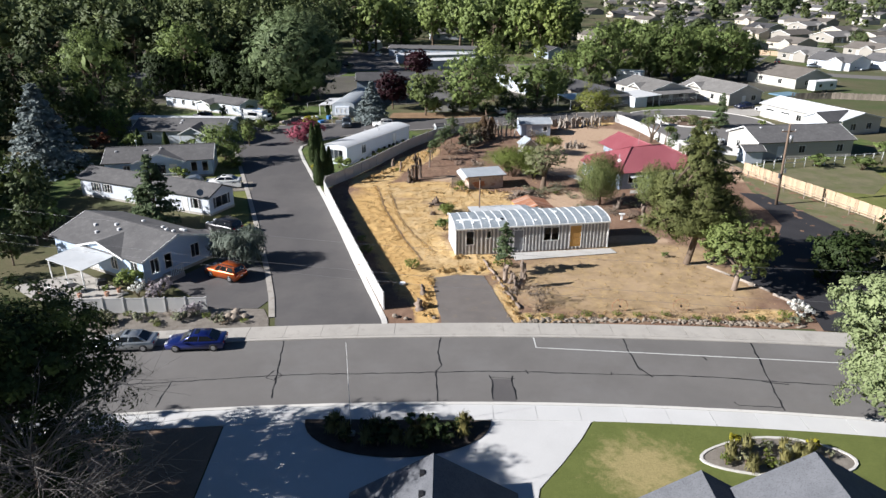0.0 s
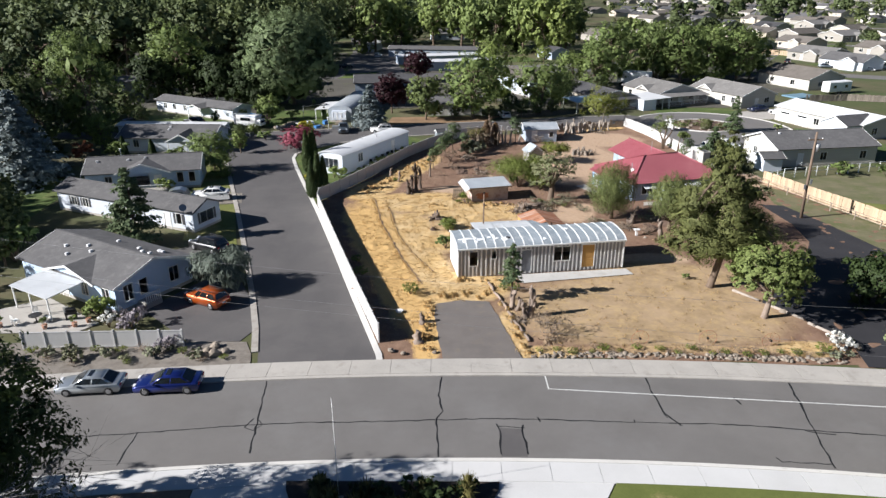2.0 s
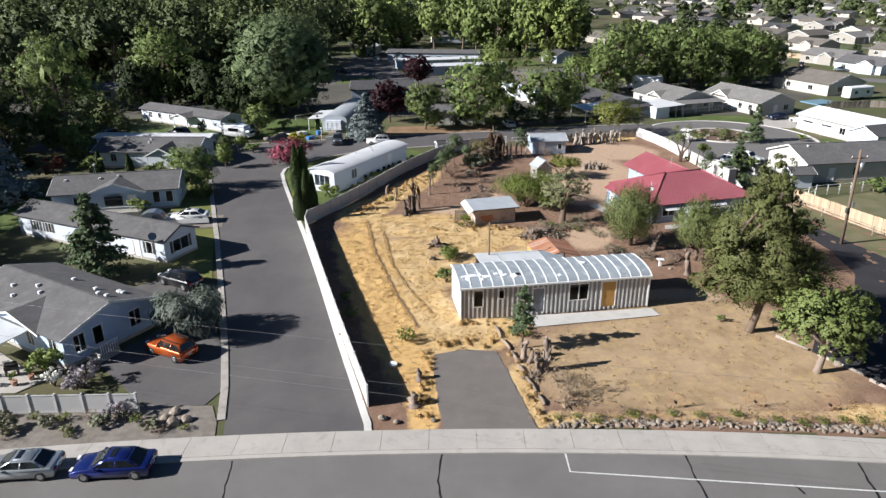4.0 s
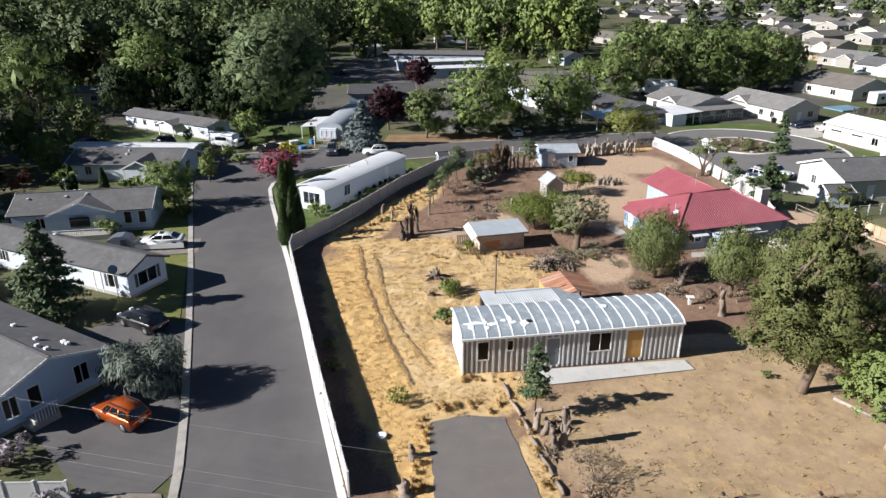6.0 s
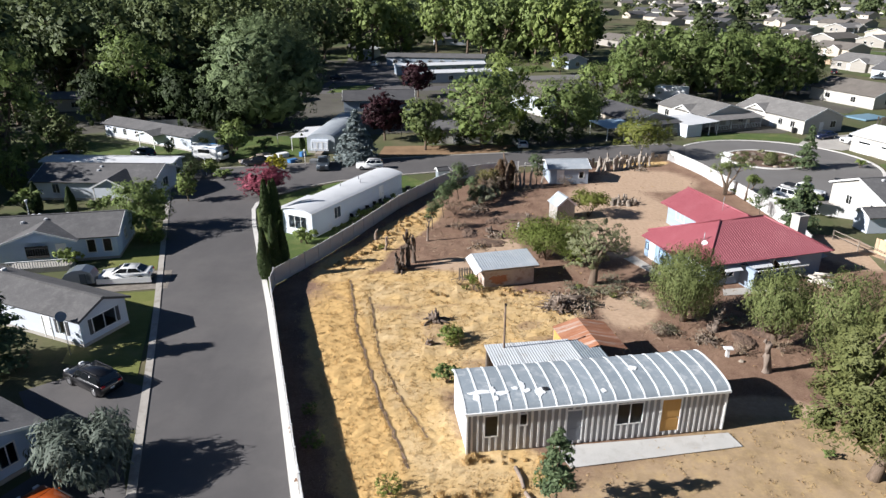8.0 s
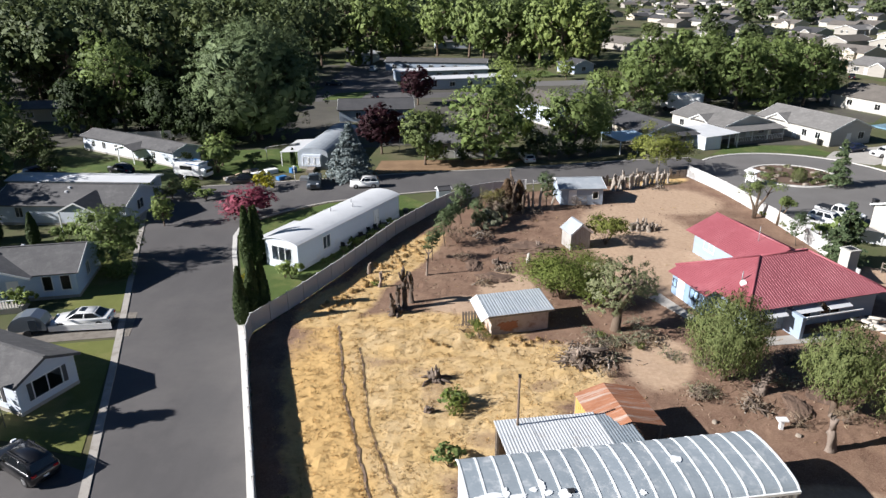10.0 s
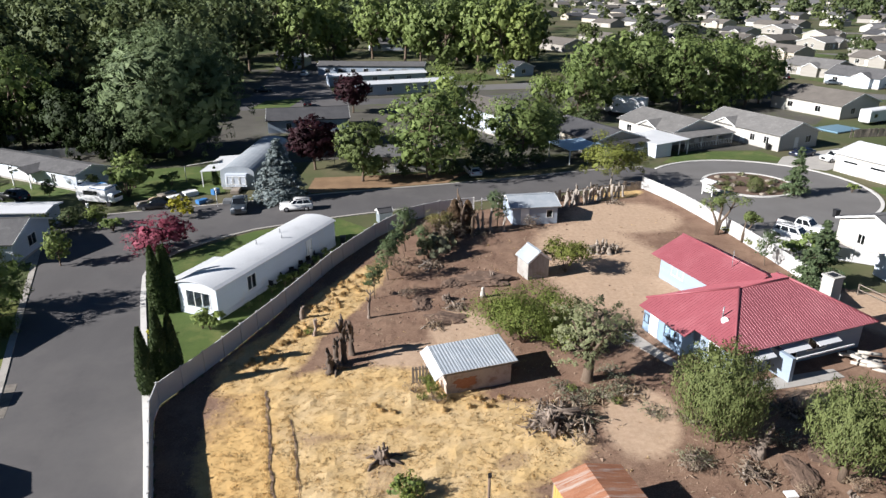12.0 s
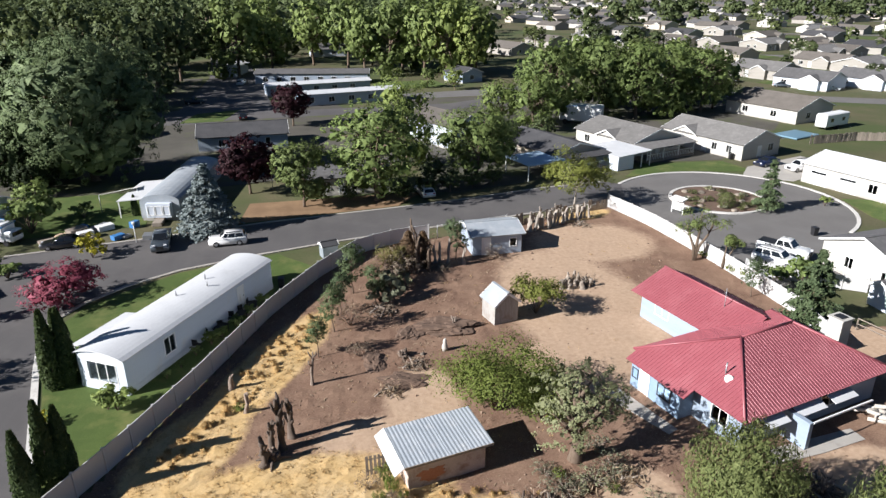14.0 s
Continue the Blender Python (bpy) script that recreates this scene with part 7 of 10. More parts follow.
def board_fence(name, label, pts, height, material, board=0.3, gap=0.012, rough=0.0, seed=1):
    """Upright boards side by side on two rails."""
    rng = random.Random(seed)
    fence = thing(name, label, "fence", pose(0, 0, 0))
    kinds = [shared(("board", material.name, height, board, k), lambda k=k: boxes((0, board - gap, -0.012, 0.012, 0.03, height * (1 - rough * k / 3))), material) for k in range(4)]
    for (ax, ay), (bx, by) in zip(pts, pts[1:]):
        d, ang = math.hypot(bx - ax, by - ay), math.degrees(math.atan2(by - ay, bx - ax))
        n = int(d / board)
        for i in range(n):
            if rough and rng.random() < rough * 0.2:
                continue
            q = new("board", kinds[rng.randrange(4) if rough else 0])
            q.parent, q.matrix_basis = fence, pose(ax + (bx - ax) * i / n, ay + (by - ay) * i / n, rng.uniform(-0.02, 0.02), rng.uniform(-2, 2) * (1 + rough * 3), rng.uniform(-2, 2) * rough * 2, ang)
        for z in (0.4, height - 0.35):
            part("rail", slab(bmesh.new(), [(ax, ay + 0.03, z), (bx, by + 0.03, z), (bx, by + 0.07, z), (ax, ay + 0.07, z)], 0.09), material, fence)
    return fence


board_fence("fence", "tan cedar board fence along the neighbour's lawn", [(46.4, 80.0), (49.0, 72.6), (52.2, 64.4), (54.6, 56.6), (58.5, 46.5)], 1.8, PLANK_TAN, 0.4)
board_fence("fence", "grey weathered board fence at the back of the lot", [(21.6, 114.6), (27.4, 117.2), (35.4, 119.4)], 1.6, PLANK, 0.3, 0.02, 0.5)
rail_fence("fence", "white post and wire fence of the neighbour's yard", [(47.5, 80.2), (50.5, 82.4), (58, 84.2), (66, 86.1), (73, 88)], 1.5, 1.9, TRIM, 2)
rail_fence("fence", "wire fence on thin posts beside the black drive", [(44.0, 84), (46.2, 76), (48.6, 69), (51.5, 61), (54, 54)], 1.2, 3.6, PLANK, 2)
board_fence("fence", "grey weathered plank fence behind the white house", [(86.4, 148.8), (97.0, 150.0), (108, 147.0), (124, 141), (140, 134)], 1.7, PLANK, 0.4, 0.02, 0.1, 4)
board_fence("fence", "dull red board fence beside the suburban house", [(131.8, 225.0), (137.6, 217.2), (145.5, 220.0)], 1.8, RED_BOARD, 0.4, 0.02, 0.1, 5)
board_fence("fence", "tan board fence between the suburban houses", [(121.5, 258.0), (130.5, 248.0), (139.0, 252.5)], 1.8, PLANK_TAN, 0.4, 0.02, 0.1, 6)
rail_fence("fence", "wire fence between the street and the back yard", [(11.4, 112.4), (16, 113.6), (21.4, 114.8)], 1.6, 2.3, TRIM, 1)


# ---- vehicles ----
PAINT = {}


def paint(name, col, metal=0.3, rough=0.3):
    if name not in PAINT:
        PAINT[name] = plain(name, col, rough, metal, 0.8)
    return PAINT[name]


def vehicle(name, label, category, m, col, L=4.6, W=1.82, H=1.45, style="sedan", wheel=0.33, roof_col=None):
    car = thing(name, label, category, m)
    belt, sill, hw = H * (0.60 if style != "pickup" else 0.58), 0.24, W / 2
    # side outline of the lower body, nose towards +x
    nose, tail = L / 2, -L / 2
    hood = H * (0.56 if style == "sedan" else 0.60)
    prof = [(tail + 0.10, sill), (tail, 0.5), (tail + 0.05, belt * (1.02 if style != "pickup" else 1.05)), (tail + 0.16, belt + 0.06)]
    prof += [(-0.1, belt + 0.03), (nose - 1.25, belt), (nose - 0.45, hood - 0.03), (nose - 0.07, hood * 0.82), (nose, 0.52), (nose - 0.10, sill)]
    bm = bmesh.new()
    rings = []
    for y, k in ((-hw, 0.0), (-hw + 0.10, 1.0), (hw - 0.10, 1.0), (hw, 0.0)):
        rings.append([bm.verts.new((x * (1 - 0.02 * (1 - k)), y, z - (0.05 if (k == 0 and z > 0.6) else 0))) for x, z in prof])
    for a, b in zip(rings, rings[1:]):
        for i in range(len(prof)):
            j = (i + 1) % len(prof)
            bm.faces.new((a[i], a[j], b[j], b[i]))
    bm.faces.new(rings[0]), bm.faces.new(rings[-1][::-1])
    bmesh.ops.recalc_face_normals(bm, faces=bm.faces)
    bmesh.ops.bevel(bm, geom=[e for e in bm.edges if e.calc_face_angle(0) > 0.5], offset=0.035, segments=2, affect="EDGES")
    for f in bm.faces:
        f.smooth = True
    body = part("body", bm, col, car)
    x0, x1, x2, x3 = {"sedan": (tail + 0.42, tail + 1.30, nose - 2.25, nose - 1.15), "suv": (tail + 0.10, tail + 0.42, nose - 1.95, nose - 1.25), "hatch": (tail + 0.08, tail + 0.6, nose - 1.8, nose - 1.1), "pickup": (-0.75, -0.55, nose - 2.25, nose - 1.5), "van": (tail + 0.06, tail + 0.2, nose - 1.3, nose - 0.6)}[style]
    zb, zt, wb, wt = belt + 0.0, H, hw - 0.07, hw - 0.26
    low = [(x0, -wb, zb), (x3, -wb, zb), (x3, wb, zb), (x0, wb, zb)]
    top = [(x1, -wt, zt - 0.05), (x2, -wt, zt - 0.03), (x2, wt, zt - 0.03), (x1, wt, zt - 0.05)]
    bm = hexa(bmesh.new(), low + top)
    bmesh.ops.bevel(bm, geom=[e for e in bm.edges if all(v.co.z > zb + 0.05 for v in e.verts)], offset=0.11, segments=3, affect="EDGES")
    for f in bm.faces:
        f.smooth = True
    part("cabin", bm, roof_col or col, car)
    P = [Vector(p) for p in low + top]
    glass = {"side_window": (0, 1, 5, 4), "windscreen": (1, 2, 6, 5), "side_window_far": (2, 3, 7, 6), "rear_window": (3, 0, 4, 7)}
    for nm, ids in glass.items():
        a, b, c, d = (P[i] for i in ids)
        n = (b - a).cross(d - a).normalized()

        def at(u, v):
            return a.lerp(b, u).lerp(d.lerp(c, u), v) + n * 0.012
        splits = [(0.06, 0.47), (0.51, 0.93)] if nm.startswith("side") else [(0.07, 0.93)]
        if style in ("suv", "van", "hatch") and nm.startswith("side"):
            splits = [(0.05, 0.26), (0.29, 0.58), (0.61, 0.93)]
        for u0, u1 in splits:
            q = [at(u0, 0.12), at(u1, 0.12), at(u1, 0.84), at(u0, 0.84)]
            g = hexa(bmesh.new(), [p - n * 0.02 for p in q] + q)
            part("side_window" if nm.startswith("side") else nm, g, CAR_GLASS, car)
    for sx in (nose - 0.88, tail + 0.85):
        for sy in (-1, 1):
            tyre = part("wheel", tube(bmesh.new(), [(0, -0.11, 0), (0, -0.09, 0), (0, 0.09, 0), (0, 0.11, 0)], [wheel * 0.9, wheel, wheel, wheel * 0.9], 16), RUBBER, car)
            tyre.matrix_basis = pose(sx, sy * (hw - 0.08), wheel)
            part("rim", tube(bmesh.new(), [(0, sy * 0.09, 0), (0, sy * 0.118, 0)], [wheel * 0.62, wheel * 0.55], 12), ALLOY, tyre)
    for sy in (-1, 1):
        part("headlight", boxes((nose - 0.22, nose - 0.02, sy * (hw - 0.36) - 0.17, sy * (hw - 0.36) + 0.17, hood * 0.80, hood * 0.94), bevel=0.02), LAMP_CLEAR, car)
        part("taillight", boxes((tail - 0.015, tail + 0.1, sy * (hw - 0.28) - 0.16, sy * (hw - 0.28) + 0.16, belt * 0.80, belt * 0.97), bevel=0.015), LAMP_RED, car)
        part("mirror", boxes((x3 - 0.55, x3 - 0.37, sy * (hw + 0.06) - 0.09, sy * (hw + 0.06) + 0.09, belt + 0.02, belt + 0.17), bevel=0.03), col, car)
    part("grille", boxes((nose - 0.03, nose + 0.012, -0.42, 0.42, 0.45, hood * 0.80), bevel=0.01), BLACK_PLASTIC, car)
    part("number_plate", boxes((tail - 0.02, tail + 0.01, -0.16, 0.16, 0.55, 0.68)), WHITE_PAINT, car)
    if style == "pickup":
        part("load_bed", boxes((tail + 0.12, -0.8, -hw + 0.14, hw - 0.14, belt + 0.07, belt + 0.085)), BLACK_PLASTIC, car)
    if style == "suv":
        for sy in (-1, 1):
            part("roof_rail", boxes((x1 + 0.2, x2 - 0.1, sy * (wt - 0.06) - 0.02, sy * (wt - 0.06) + 0.02, zt - 0.03, zt + 0.05)), BLACK_PLASTIC, car)
    if style == "sedan":
        part("sunroof", boxes((x1 + 0.75, x2 - 0.12, -0.4, 0.4, zt - 0.045, zt - 0.012)), CAR_GLASS, car)
    return car


BLUE, SILVER, WHITE, ORANGE, BLACK = paint("deep_blue_metallic", (0.008, 0.018, 0.13), 0.4), paint("silver_metallic", (0.45, 0.48, 0.5), 0.7), paint("white_car_paint", (0.75, 0.75, 0.74), 0.0), paint("orange_metallic", (0.44, 0.085, 0.012), 0.4), paint("black_car_paint", (0.012, 0.012, 0.014), 0.2)
GREY, NAVY = paint("grey_car_paint", (0.10, 0.12, 0.14), 0.5), paint("navy_car_paint", (0.015, 0.022, 0.06), 0.3)
vehicle("car", "deep blue sedan parked at the kerb", "car", pose(-20.35, 26.3, 0.02, 0, 0, 184), BLUE, 4.75, 1.84, 1.42)
vehicle("car", "silver-grey sedan with sunroof parked at the kerb", "car", pose(-26.0, 26.1, 0.02, 0, 0, 185), SILVER, 4.7, 1.78, 1.42)
vehicle("car", "orange compact SUV parked on the asphalt pad", "car", pose(-22.2, 40.2, 0.02, 0, 0, 152), ORANGE, 4.3, 1.8, 1.65, "suv", 0.35)
vehicle("car", "black SUV parked beside the white home", "car", pose(-26.4, 53.4, 0.02, 0, 0, 150), BLACK, 4.7, 1.9, 1.7, "suv", 0.37)
vehicle("car", "white sedan behind a small trailer", "car", pose(-32.2, 71.8, 0.3, 0, 0, 187), WHITE, 4.9, 1.86, 1.45)
vehicle("car", "white compact SUV parked on the lane", "car", pose(-12.9, 114.4, 0.0, 0, 0, 186), WHITE, 4.3, 1.8, 1.62, "suv", 0.34)
vehicle("pickup_truck", "grey pickup truck parked before the silver trailer home", "pickup truck", pose(-20.4, 115.2, 0.0, 0, 0, -82), GREY, 5.6, 1.95, 1.85, "pickup", 0.38)
vehicle("pickup_truck", "white utility truck beside the cream home", "pickup truck", pose(-43.6, 124.0, 0.0, 0, 0, -70), WHITE, 5.8, 2.0, 2.0, "pickup", 0.38)
vehicle("car", "white SUV parked on the turning circle", "car", pose(46.1, 98.6, 0.0, 0, 0, -55), WHITE, 4.7, 1.9, 1.7, "suv", 0.36)
vehicle("pickup_truck", "white pickup truck parked on the turning circle", "pickup truck", pose(48.6, 101.0, 0.0, 0, 0, -55), WHITE, 5.6, 1.98, 1.9, "pickup", 0.39)
vehicle("car", "navy car on the drive beyond the circle", "car", pose(69.6, 136.4, 0.0, 0, 0, 200), NAVY, 4.6, 1.84, 1.5)
vehicle("car", "white SUV on the drive beyond the circle", "car", pose(73.0, 132.6, 0.0, 0, 0, 190), WHITE, 4.8, 1.9, 1.75, "suv", 0.37)
for x, y, r, c, s in ((-31.5, 116.4, 190, BLACK, "sedan"), (-52, 121.5, 150, BLACK, "suv"), (12.2, 129.6, 100, WHITE, "hatch"), (-26.4, 246, 80, WHITE, "van"), (-34, 214, 10, BLACK, "pickup"), (-20, 192, 100, BLACK, "sedan"), (112, 204, -30, BLACK, "suv"), (125, 214, -30, GREY, "sedan"), (118, 226, 60, BLACK, "pickup"), (-64, 120, 60, NAVY, "suv"), (100, 206, -25, GREY, "suv"), (134, 206, -32, WHITE, "sedan")):
    vehicle("car", "dark car parked among the homes" if c is not WHITE else "white car parked among the homes", "car", pose(x, y, 0.02, 0, 0, r), c, style=s, H=1.7 if s in ("suv", "van", "pickup") else 1.45)
trl = thing("trailer", "small rounded silver camping trailer", "trailer", pose(-36.3, 70.8, 0, 0, 0, 10))
bm = bmesh.new()
pr = [(-1.5, 0.45), (-1.45, 1.0), (-1.1, 1.5), (-0.4, 1.85), (0.5, 1.9), (1.2, 1.6), (1.5, 1.0), (1.5, 0.45)]
A, B = [bm.verts.new((x, -0.8, z)) for x, z in pr], [bm.verts.new((x, 0.8, z)) for x, z in pr]
bm.faces.new(A), bm.faces.new(B[::-1])
for i in range(len(pr)):
    bm.faces.new((A[i], B[i], B[(i + 1) % len(pr)], A[(i + 1) % len(pr)]))
bmesh.ops.recalc_face_normals(bm, faces=bm.faces)
part("body", bm, SILVER, trl)
part("door", boxes((0.2, 0.8, -0.83, -0.8, 0.55, 1.5)), GREY, trl)
for sy in (-0.85, 0.85):
    w = part("wheel", tube(bmesh.new(), [(0, -0.08, 0), (0, 0.08, 0)], [0.3, 0.3], 14), RUBBER, trl)
    w.matrix_basis = pose(0, sy, 0.3)
part("drawbar", boxes((1.5, 2.7, -0.06, 0.06, 0.4, 0.5)), STEEL, trl)
ut = thing("trailer", "low car-hauling trailer with ramps under the white sedan", "trailer", pose(-32.2, 71.8, 0, 0, 0, 7))
part("deck", boxes((-2.6, 2.6, -0.95, 0.95, 0.2, 0.3)), BLACK_PLASTIC, ut)
part("side_rail", boxes((-2.6, 2.6, -1.0, -0.95, 0.2, 0.75)), WHITE_PAINT, ut)
for x, y, l, r in ((100.4, 161.6, 8.0, 22),):
    rv = thing("camper", "white travel camper parked beside the house", "camper", pose(x, y, 0, 0, 0, r))
    part("body", boxes((-l / 2, l / 2, -1.2, 1.2, 0.5, 3.1), bevel=0.2), WHITE_PAINT, rv)
    for k in range(2):
        part("window", boxes((-l / 4 + k * l / 2 - 0.5, -l / 4 + k * l / 2 + 0.5, -1.22, -1.19, 1.5, 2.2)), CAR_GLASS, rv)
    for k in (-0.5, 0.5):
        for sy in (-1.1, 1.1):
            w = part("wheel", tube(bmesh.new(), [(0, -0.1, 0), (0, 0.1, 0)], [0.35, 0.35], 12), RUBBER, rv)
            w.matrix_basis = pose(k, sy, 0.35)


# ---- trees of the lot and its neighbours ----
bring(broad_tree("pine_tree", "tall irregular olive-green conifer on bare trunk", 16.6, 12.0, 0.085, LEAF["pine"], BARK, 51, 1550, 34, 0.3, 46, 0.265, 0.34, core=(50, 0.16), long=3.2, plume=1.0, egg="cone"), 25.8, 44.0, 30)
bring(broad_tree("tree", "old apple tree with thick pale gnarled trunk", 6.8, 7.2, 0.17, LEAF["apple"], DEADWOOD, 52, 460, 28, 0.2, 16, 0.34, 0.27, core=(30, 0.12)), 28.3, 37.6, 0)
bring(plume_tree("juniper_tree", "dense feathery cedar, broad above and bare at the foot", 7.2, 6.2, LEAF["cedar"], 53, 120, 170, 0.062, 0.14, 0.7), 20.5, 64.0, 0)
bring(broad_tree("tree", "grey-green small tree with stout trunk", 6.2, 6.6, 0.11, LEAF["olive"], BARK, 54, 250, 26, 0.2, 15, 0.52, 0.42, core=(8, 0.16)), 14.1, 71.6, 0)
bring(shrub("large_shrub", "spreading bright green shrub behind the shed", 4.6, 7.6, LEAF["bright"], 55, 18000, 0.10, 15), 10.3, 77.6, 0)
bring(shrub("large_shrub", "spreading bright green shrub beside the grey-green tree", 3.2, 4.6, LEAF["bright"], 155, 7500, 0.10, 10), 13.2, 76.0, 40)
bring(conifer("young_conifer", "slim young conifer with bare lower stem", 5.6, 2.4, LEAF["fir"], 56, 12, 9, 0.15, 0.35, 0.34, 0.1, 0.5, 26, r=0.08), 6.1, 41.1, 0)
bring(plume_tree("juniper_tree", "shaggy olive juniper half behind the pine", 7.8, 6.8, LEAF["cedar"], 57, 100, 150, 0.068, 0.08, 0.7), 30.5, 57.0, 0)
bring(plume_tree("juniper_tree", "grey-green feathery juniper on a leaning bare trunk", 7.0, 5.6, LEAF["cedar"], 157, 90, 150, 0.065, 0.24, 0.66), 26.4, 59.6, 0)
bush = bring(broad_tree("tree", "dark spreading bush beside the black drive", 4.5, 7.0, 0.2, LEAF["dark"], BARK, 58, 260, 24, 0.26, 13, 0.1, 0.16, core=(60, 0.16)), 40.2, 40.6, 0)
for x, y, s in ((47.5, 40.5, 1.15), (54.0, 43.0, 1.4)):
    place(bush, x, y, s, s * 1.35, x * 9, "dark leafy tree shading the black drive")
# dark trees added to stand in for the deep shade beside the willow
for x, y, s in ((-46.5, 143, 1.5), (-52.5, 147, 1.8), (-42.5, 138.5, 0.9), (-57, 153, 1.9), (-63, 160, 2.0), (-48, 152, 1.3), (-70, 148, 1.8)):
    place(bush, x, y, s, s * 1.3, x * 17, "dense dark tree added to darken the ground by the willow")
# out of view, added to throw shade over the bare soil bed
place(bush, -37, 7, 1.9, 2.5, 40, "unseen dense dark tree added to shade the soil bed")
spr = bring(conifer("blue_spruce", "broad silvery blue spruce", 13.4, 10.5, LEAF["spruce"], 60, 20, 17, 0.36, 0.2, 0.05, 0.2, 0.8, 36), -62.0, 79.5, 0)
spr.scale = (1.25, 1.25, 1.0)
place(spr, -15.7, 119.4, 0.62, 0.62, 50, "blue spruce before the silver trailer home")
dk = bring(conifer("spruce_tree", "green spruce tree beside the fence", 7.2, 5.0, LEAF["fir"], 61, 16, 14, 0.20, 0.3, 0.1, 0.12, 0.75, 34), 40.6, 85.6, 0)
place(dk, 55.8, 115.2, 0.82, 0.96, 80, "slim green spruce on the planted island")
bring(shrub("weeping_conifer", "weeping blue-grey conifer with hanging boughs", 4.0, 5.2, LEAF["weep"], 62, 5200, 0.12, 14, hang=1.0), -21.7, 43.4, 0)
place(dk, -35.4, 55.4, 1.36, 1.24, 60, "dark green conifer before the white home")
place(BROAD[1], -36.4, 86.2, 0.62, 0.56, 10, "rounded street tree beside the lane")
place(BROAD[3], -34.3, 82.6, 0.36, 0.32, 70, "small street tree beside the lane")
BROAD[0].scale, BROAD[1].scale, BROAD[2].scale, BROAD[3].scale = (1.42, 1.42, 1.22), (1.08, 1.08, 1.0), (1.5, 1.5, 1.6), (1.4, 1.4, 1.6)
bring(broad_tree("willow_tree", "huge grey-green willow with billowing crown", 22.5, 26.0, 0.17, LEAF["willow"], BARK, 63, 1350, 36, 0.17, 34, -0.13, 0.6, egg=True, core=(60, 0.22), long=2.6), -36.6, 145.4, 0)
bring(broad_tree("tree", "loose light green tree at the lane", 9.2, 7.6, 0.2, LEAF["apple"], BARK, 163, 420, 20, 0.22, 16, 0.12), -4.6, 127.0, 30)
plum = bring(broad_tree("plum_tree", "round purple-leaved plum tree", 9.0, 9.4, 0.24, LEAF["plum"], BARK, 64, 300, 26, 0.26, 16, 0.06, egg=True), -8.6, 182.6, 0)
place(plum, -12.4, 134.4, 0.98, 0.98, 60, "dark purple-leaved tree beside the lane")
crab = bring(broad_tree("crabapple_tree", "small crabapple tree with red-pink leaves", 3.2, 5.6, 0.13, LEAF["crab"], BARK, 65, 170, 26, 0.3, 13, 0.35), -26.0, 101.0, 0)
crab.scale = (1.35, 1.35, 0.95)
for x, y, s, sz in ((-41.5, 106.8, 0.36, 0.2), (-39.0, 108.8, 0.3, 0.2), (-36.6, 110.0, 0.28, 0.19), (-35.6, 97.6, 0.3, 0.3), (-68, 127, 0.6, 0.42), (-72, 129, 0.7, 0.5), (-75, 134, 0.6, 0.5), (-37.6, 126.4, 0.56, 0.4), (-42.5, 124.0, 0.26, 0.2), (-48, 122.8, 0.2, 0.18), (9, 127.6, 0.3, 0.2), (12.5, 129.4, 0.34, 0.24), (16, 130.4, 0.4, 0.26), (19.5, 131.6, 0.36, 0.24), (23, 133.0, 0.3, 0.2), (14, 135, 0.4, 0.3), (1.5, 128.4, 0.24, 0.18), (-46.5, 49, 0.46, 0.42), (-45.6, 43, 0.34, 0.34), (-49, 53, 0.55, 0.5), (-52, 58, 0.6, 0.55), (-46.5, 38.6, 0.3, 0.28), (26, 147, 0.4, 0.3), (30, 152, 0.5, 0.4), (38, 158, 0.5, 0.36), (22, 150, 0.4, 0.3)):
    place(FARTREE[0 if -38 < x < 0 else 1], x, y, s, sz * 1.2, x * 37, "dense dark green bush beside the park homes")
bring(broad_tree("tree", "yellow-green multi-stemmed tree at the back fence", 6.3, 9.4, 0.15, LEAF["yellowgreen"], BARK_PALE, 66, 240, 34, 0.3, 15, 0.42, core=(10, 0.2)), 31.6, 121.6, 0)
yb = bring(shrub("shrub", "bright yellow clipped shrub", 2.5, 3.9, LEAF["yellow"], 67, 500, 0.26, 7), -27.2, 112.6, 0)
place(yb, -20.6, 80.6, 0.4, 0.4, 0, "bright yellow shrub top behind the columns")
gb = bring(shrub("shrub", "rounded green garden shrub", 2.0, 2.6, LEAF["broad"], 68, 600, 0.22, 7), -30.6, 37.2, 0)
for x, y, s, sz in ((-37, 122, 2.2, 2.2), (-39.8, 75.2, 0.95, 1.0), (-46.5, 80, 0.8, 0.8), (-17.0, 82.2, 0.62, 0.75), (-32, 39.6, 0.5, 0.5), (9.6, 78, 0.6, 0.8), (-52, 56, 2.6, 2.4), (-46, 50, 2.0, 2.0), (-57, 62, 2.4, 2.6), (-48, 70, 1.3, 1.2), (-44, 91, 1.1, 1.3), (-54, 92, 1.5, 1.6), (24, 45.8, 0.3, 0.3), (-0.1, 53.9, 0.75, 0.75), (0.1, 60.4, 0.7, 0.55), (-32.6, 127, 1.0, 1.0), (-34, 108, 1.0, 0.8), (-52, 108, 1.2, 1.0), (60, 84, 1.4, 1.0), (66, 82, 1.6, 1.1), (70, 78, 1.4, 1.1), (75, 90, 1.8, 1.3), (64.6, 115.6, 0.6, 0.7), (-16.3, 82.0, 0.95, 0.95), (44.8, 92.4, 1.4, 1.6), (42.6, 93.8, 1.0, 1.0)):
    place(gb, x, y, s, sz, x * 31)
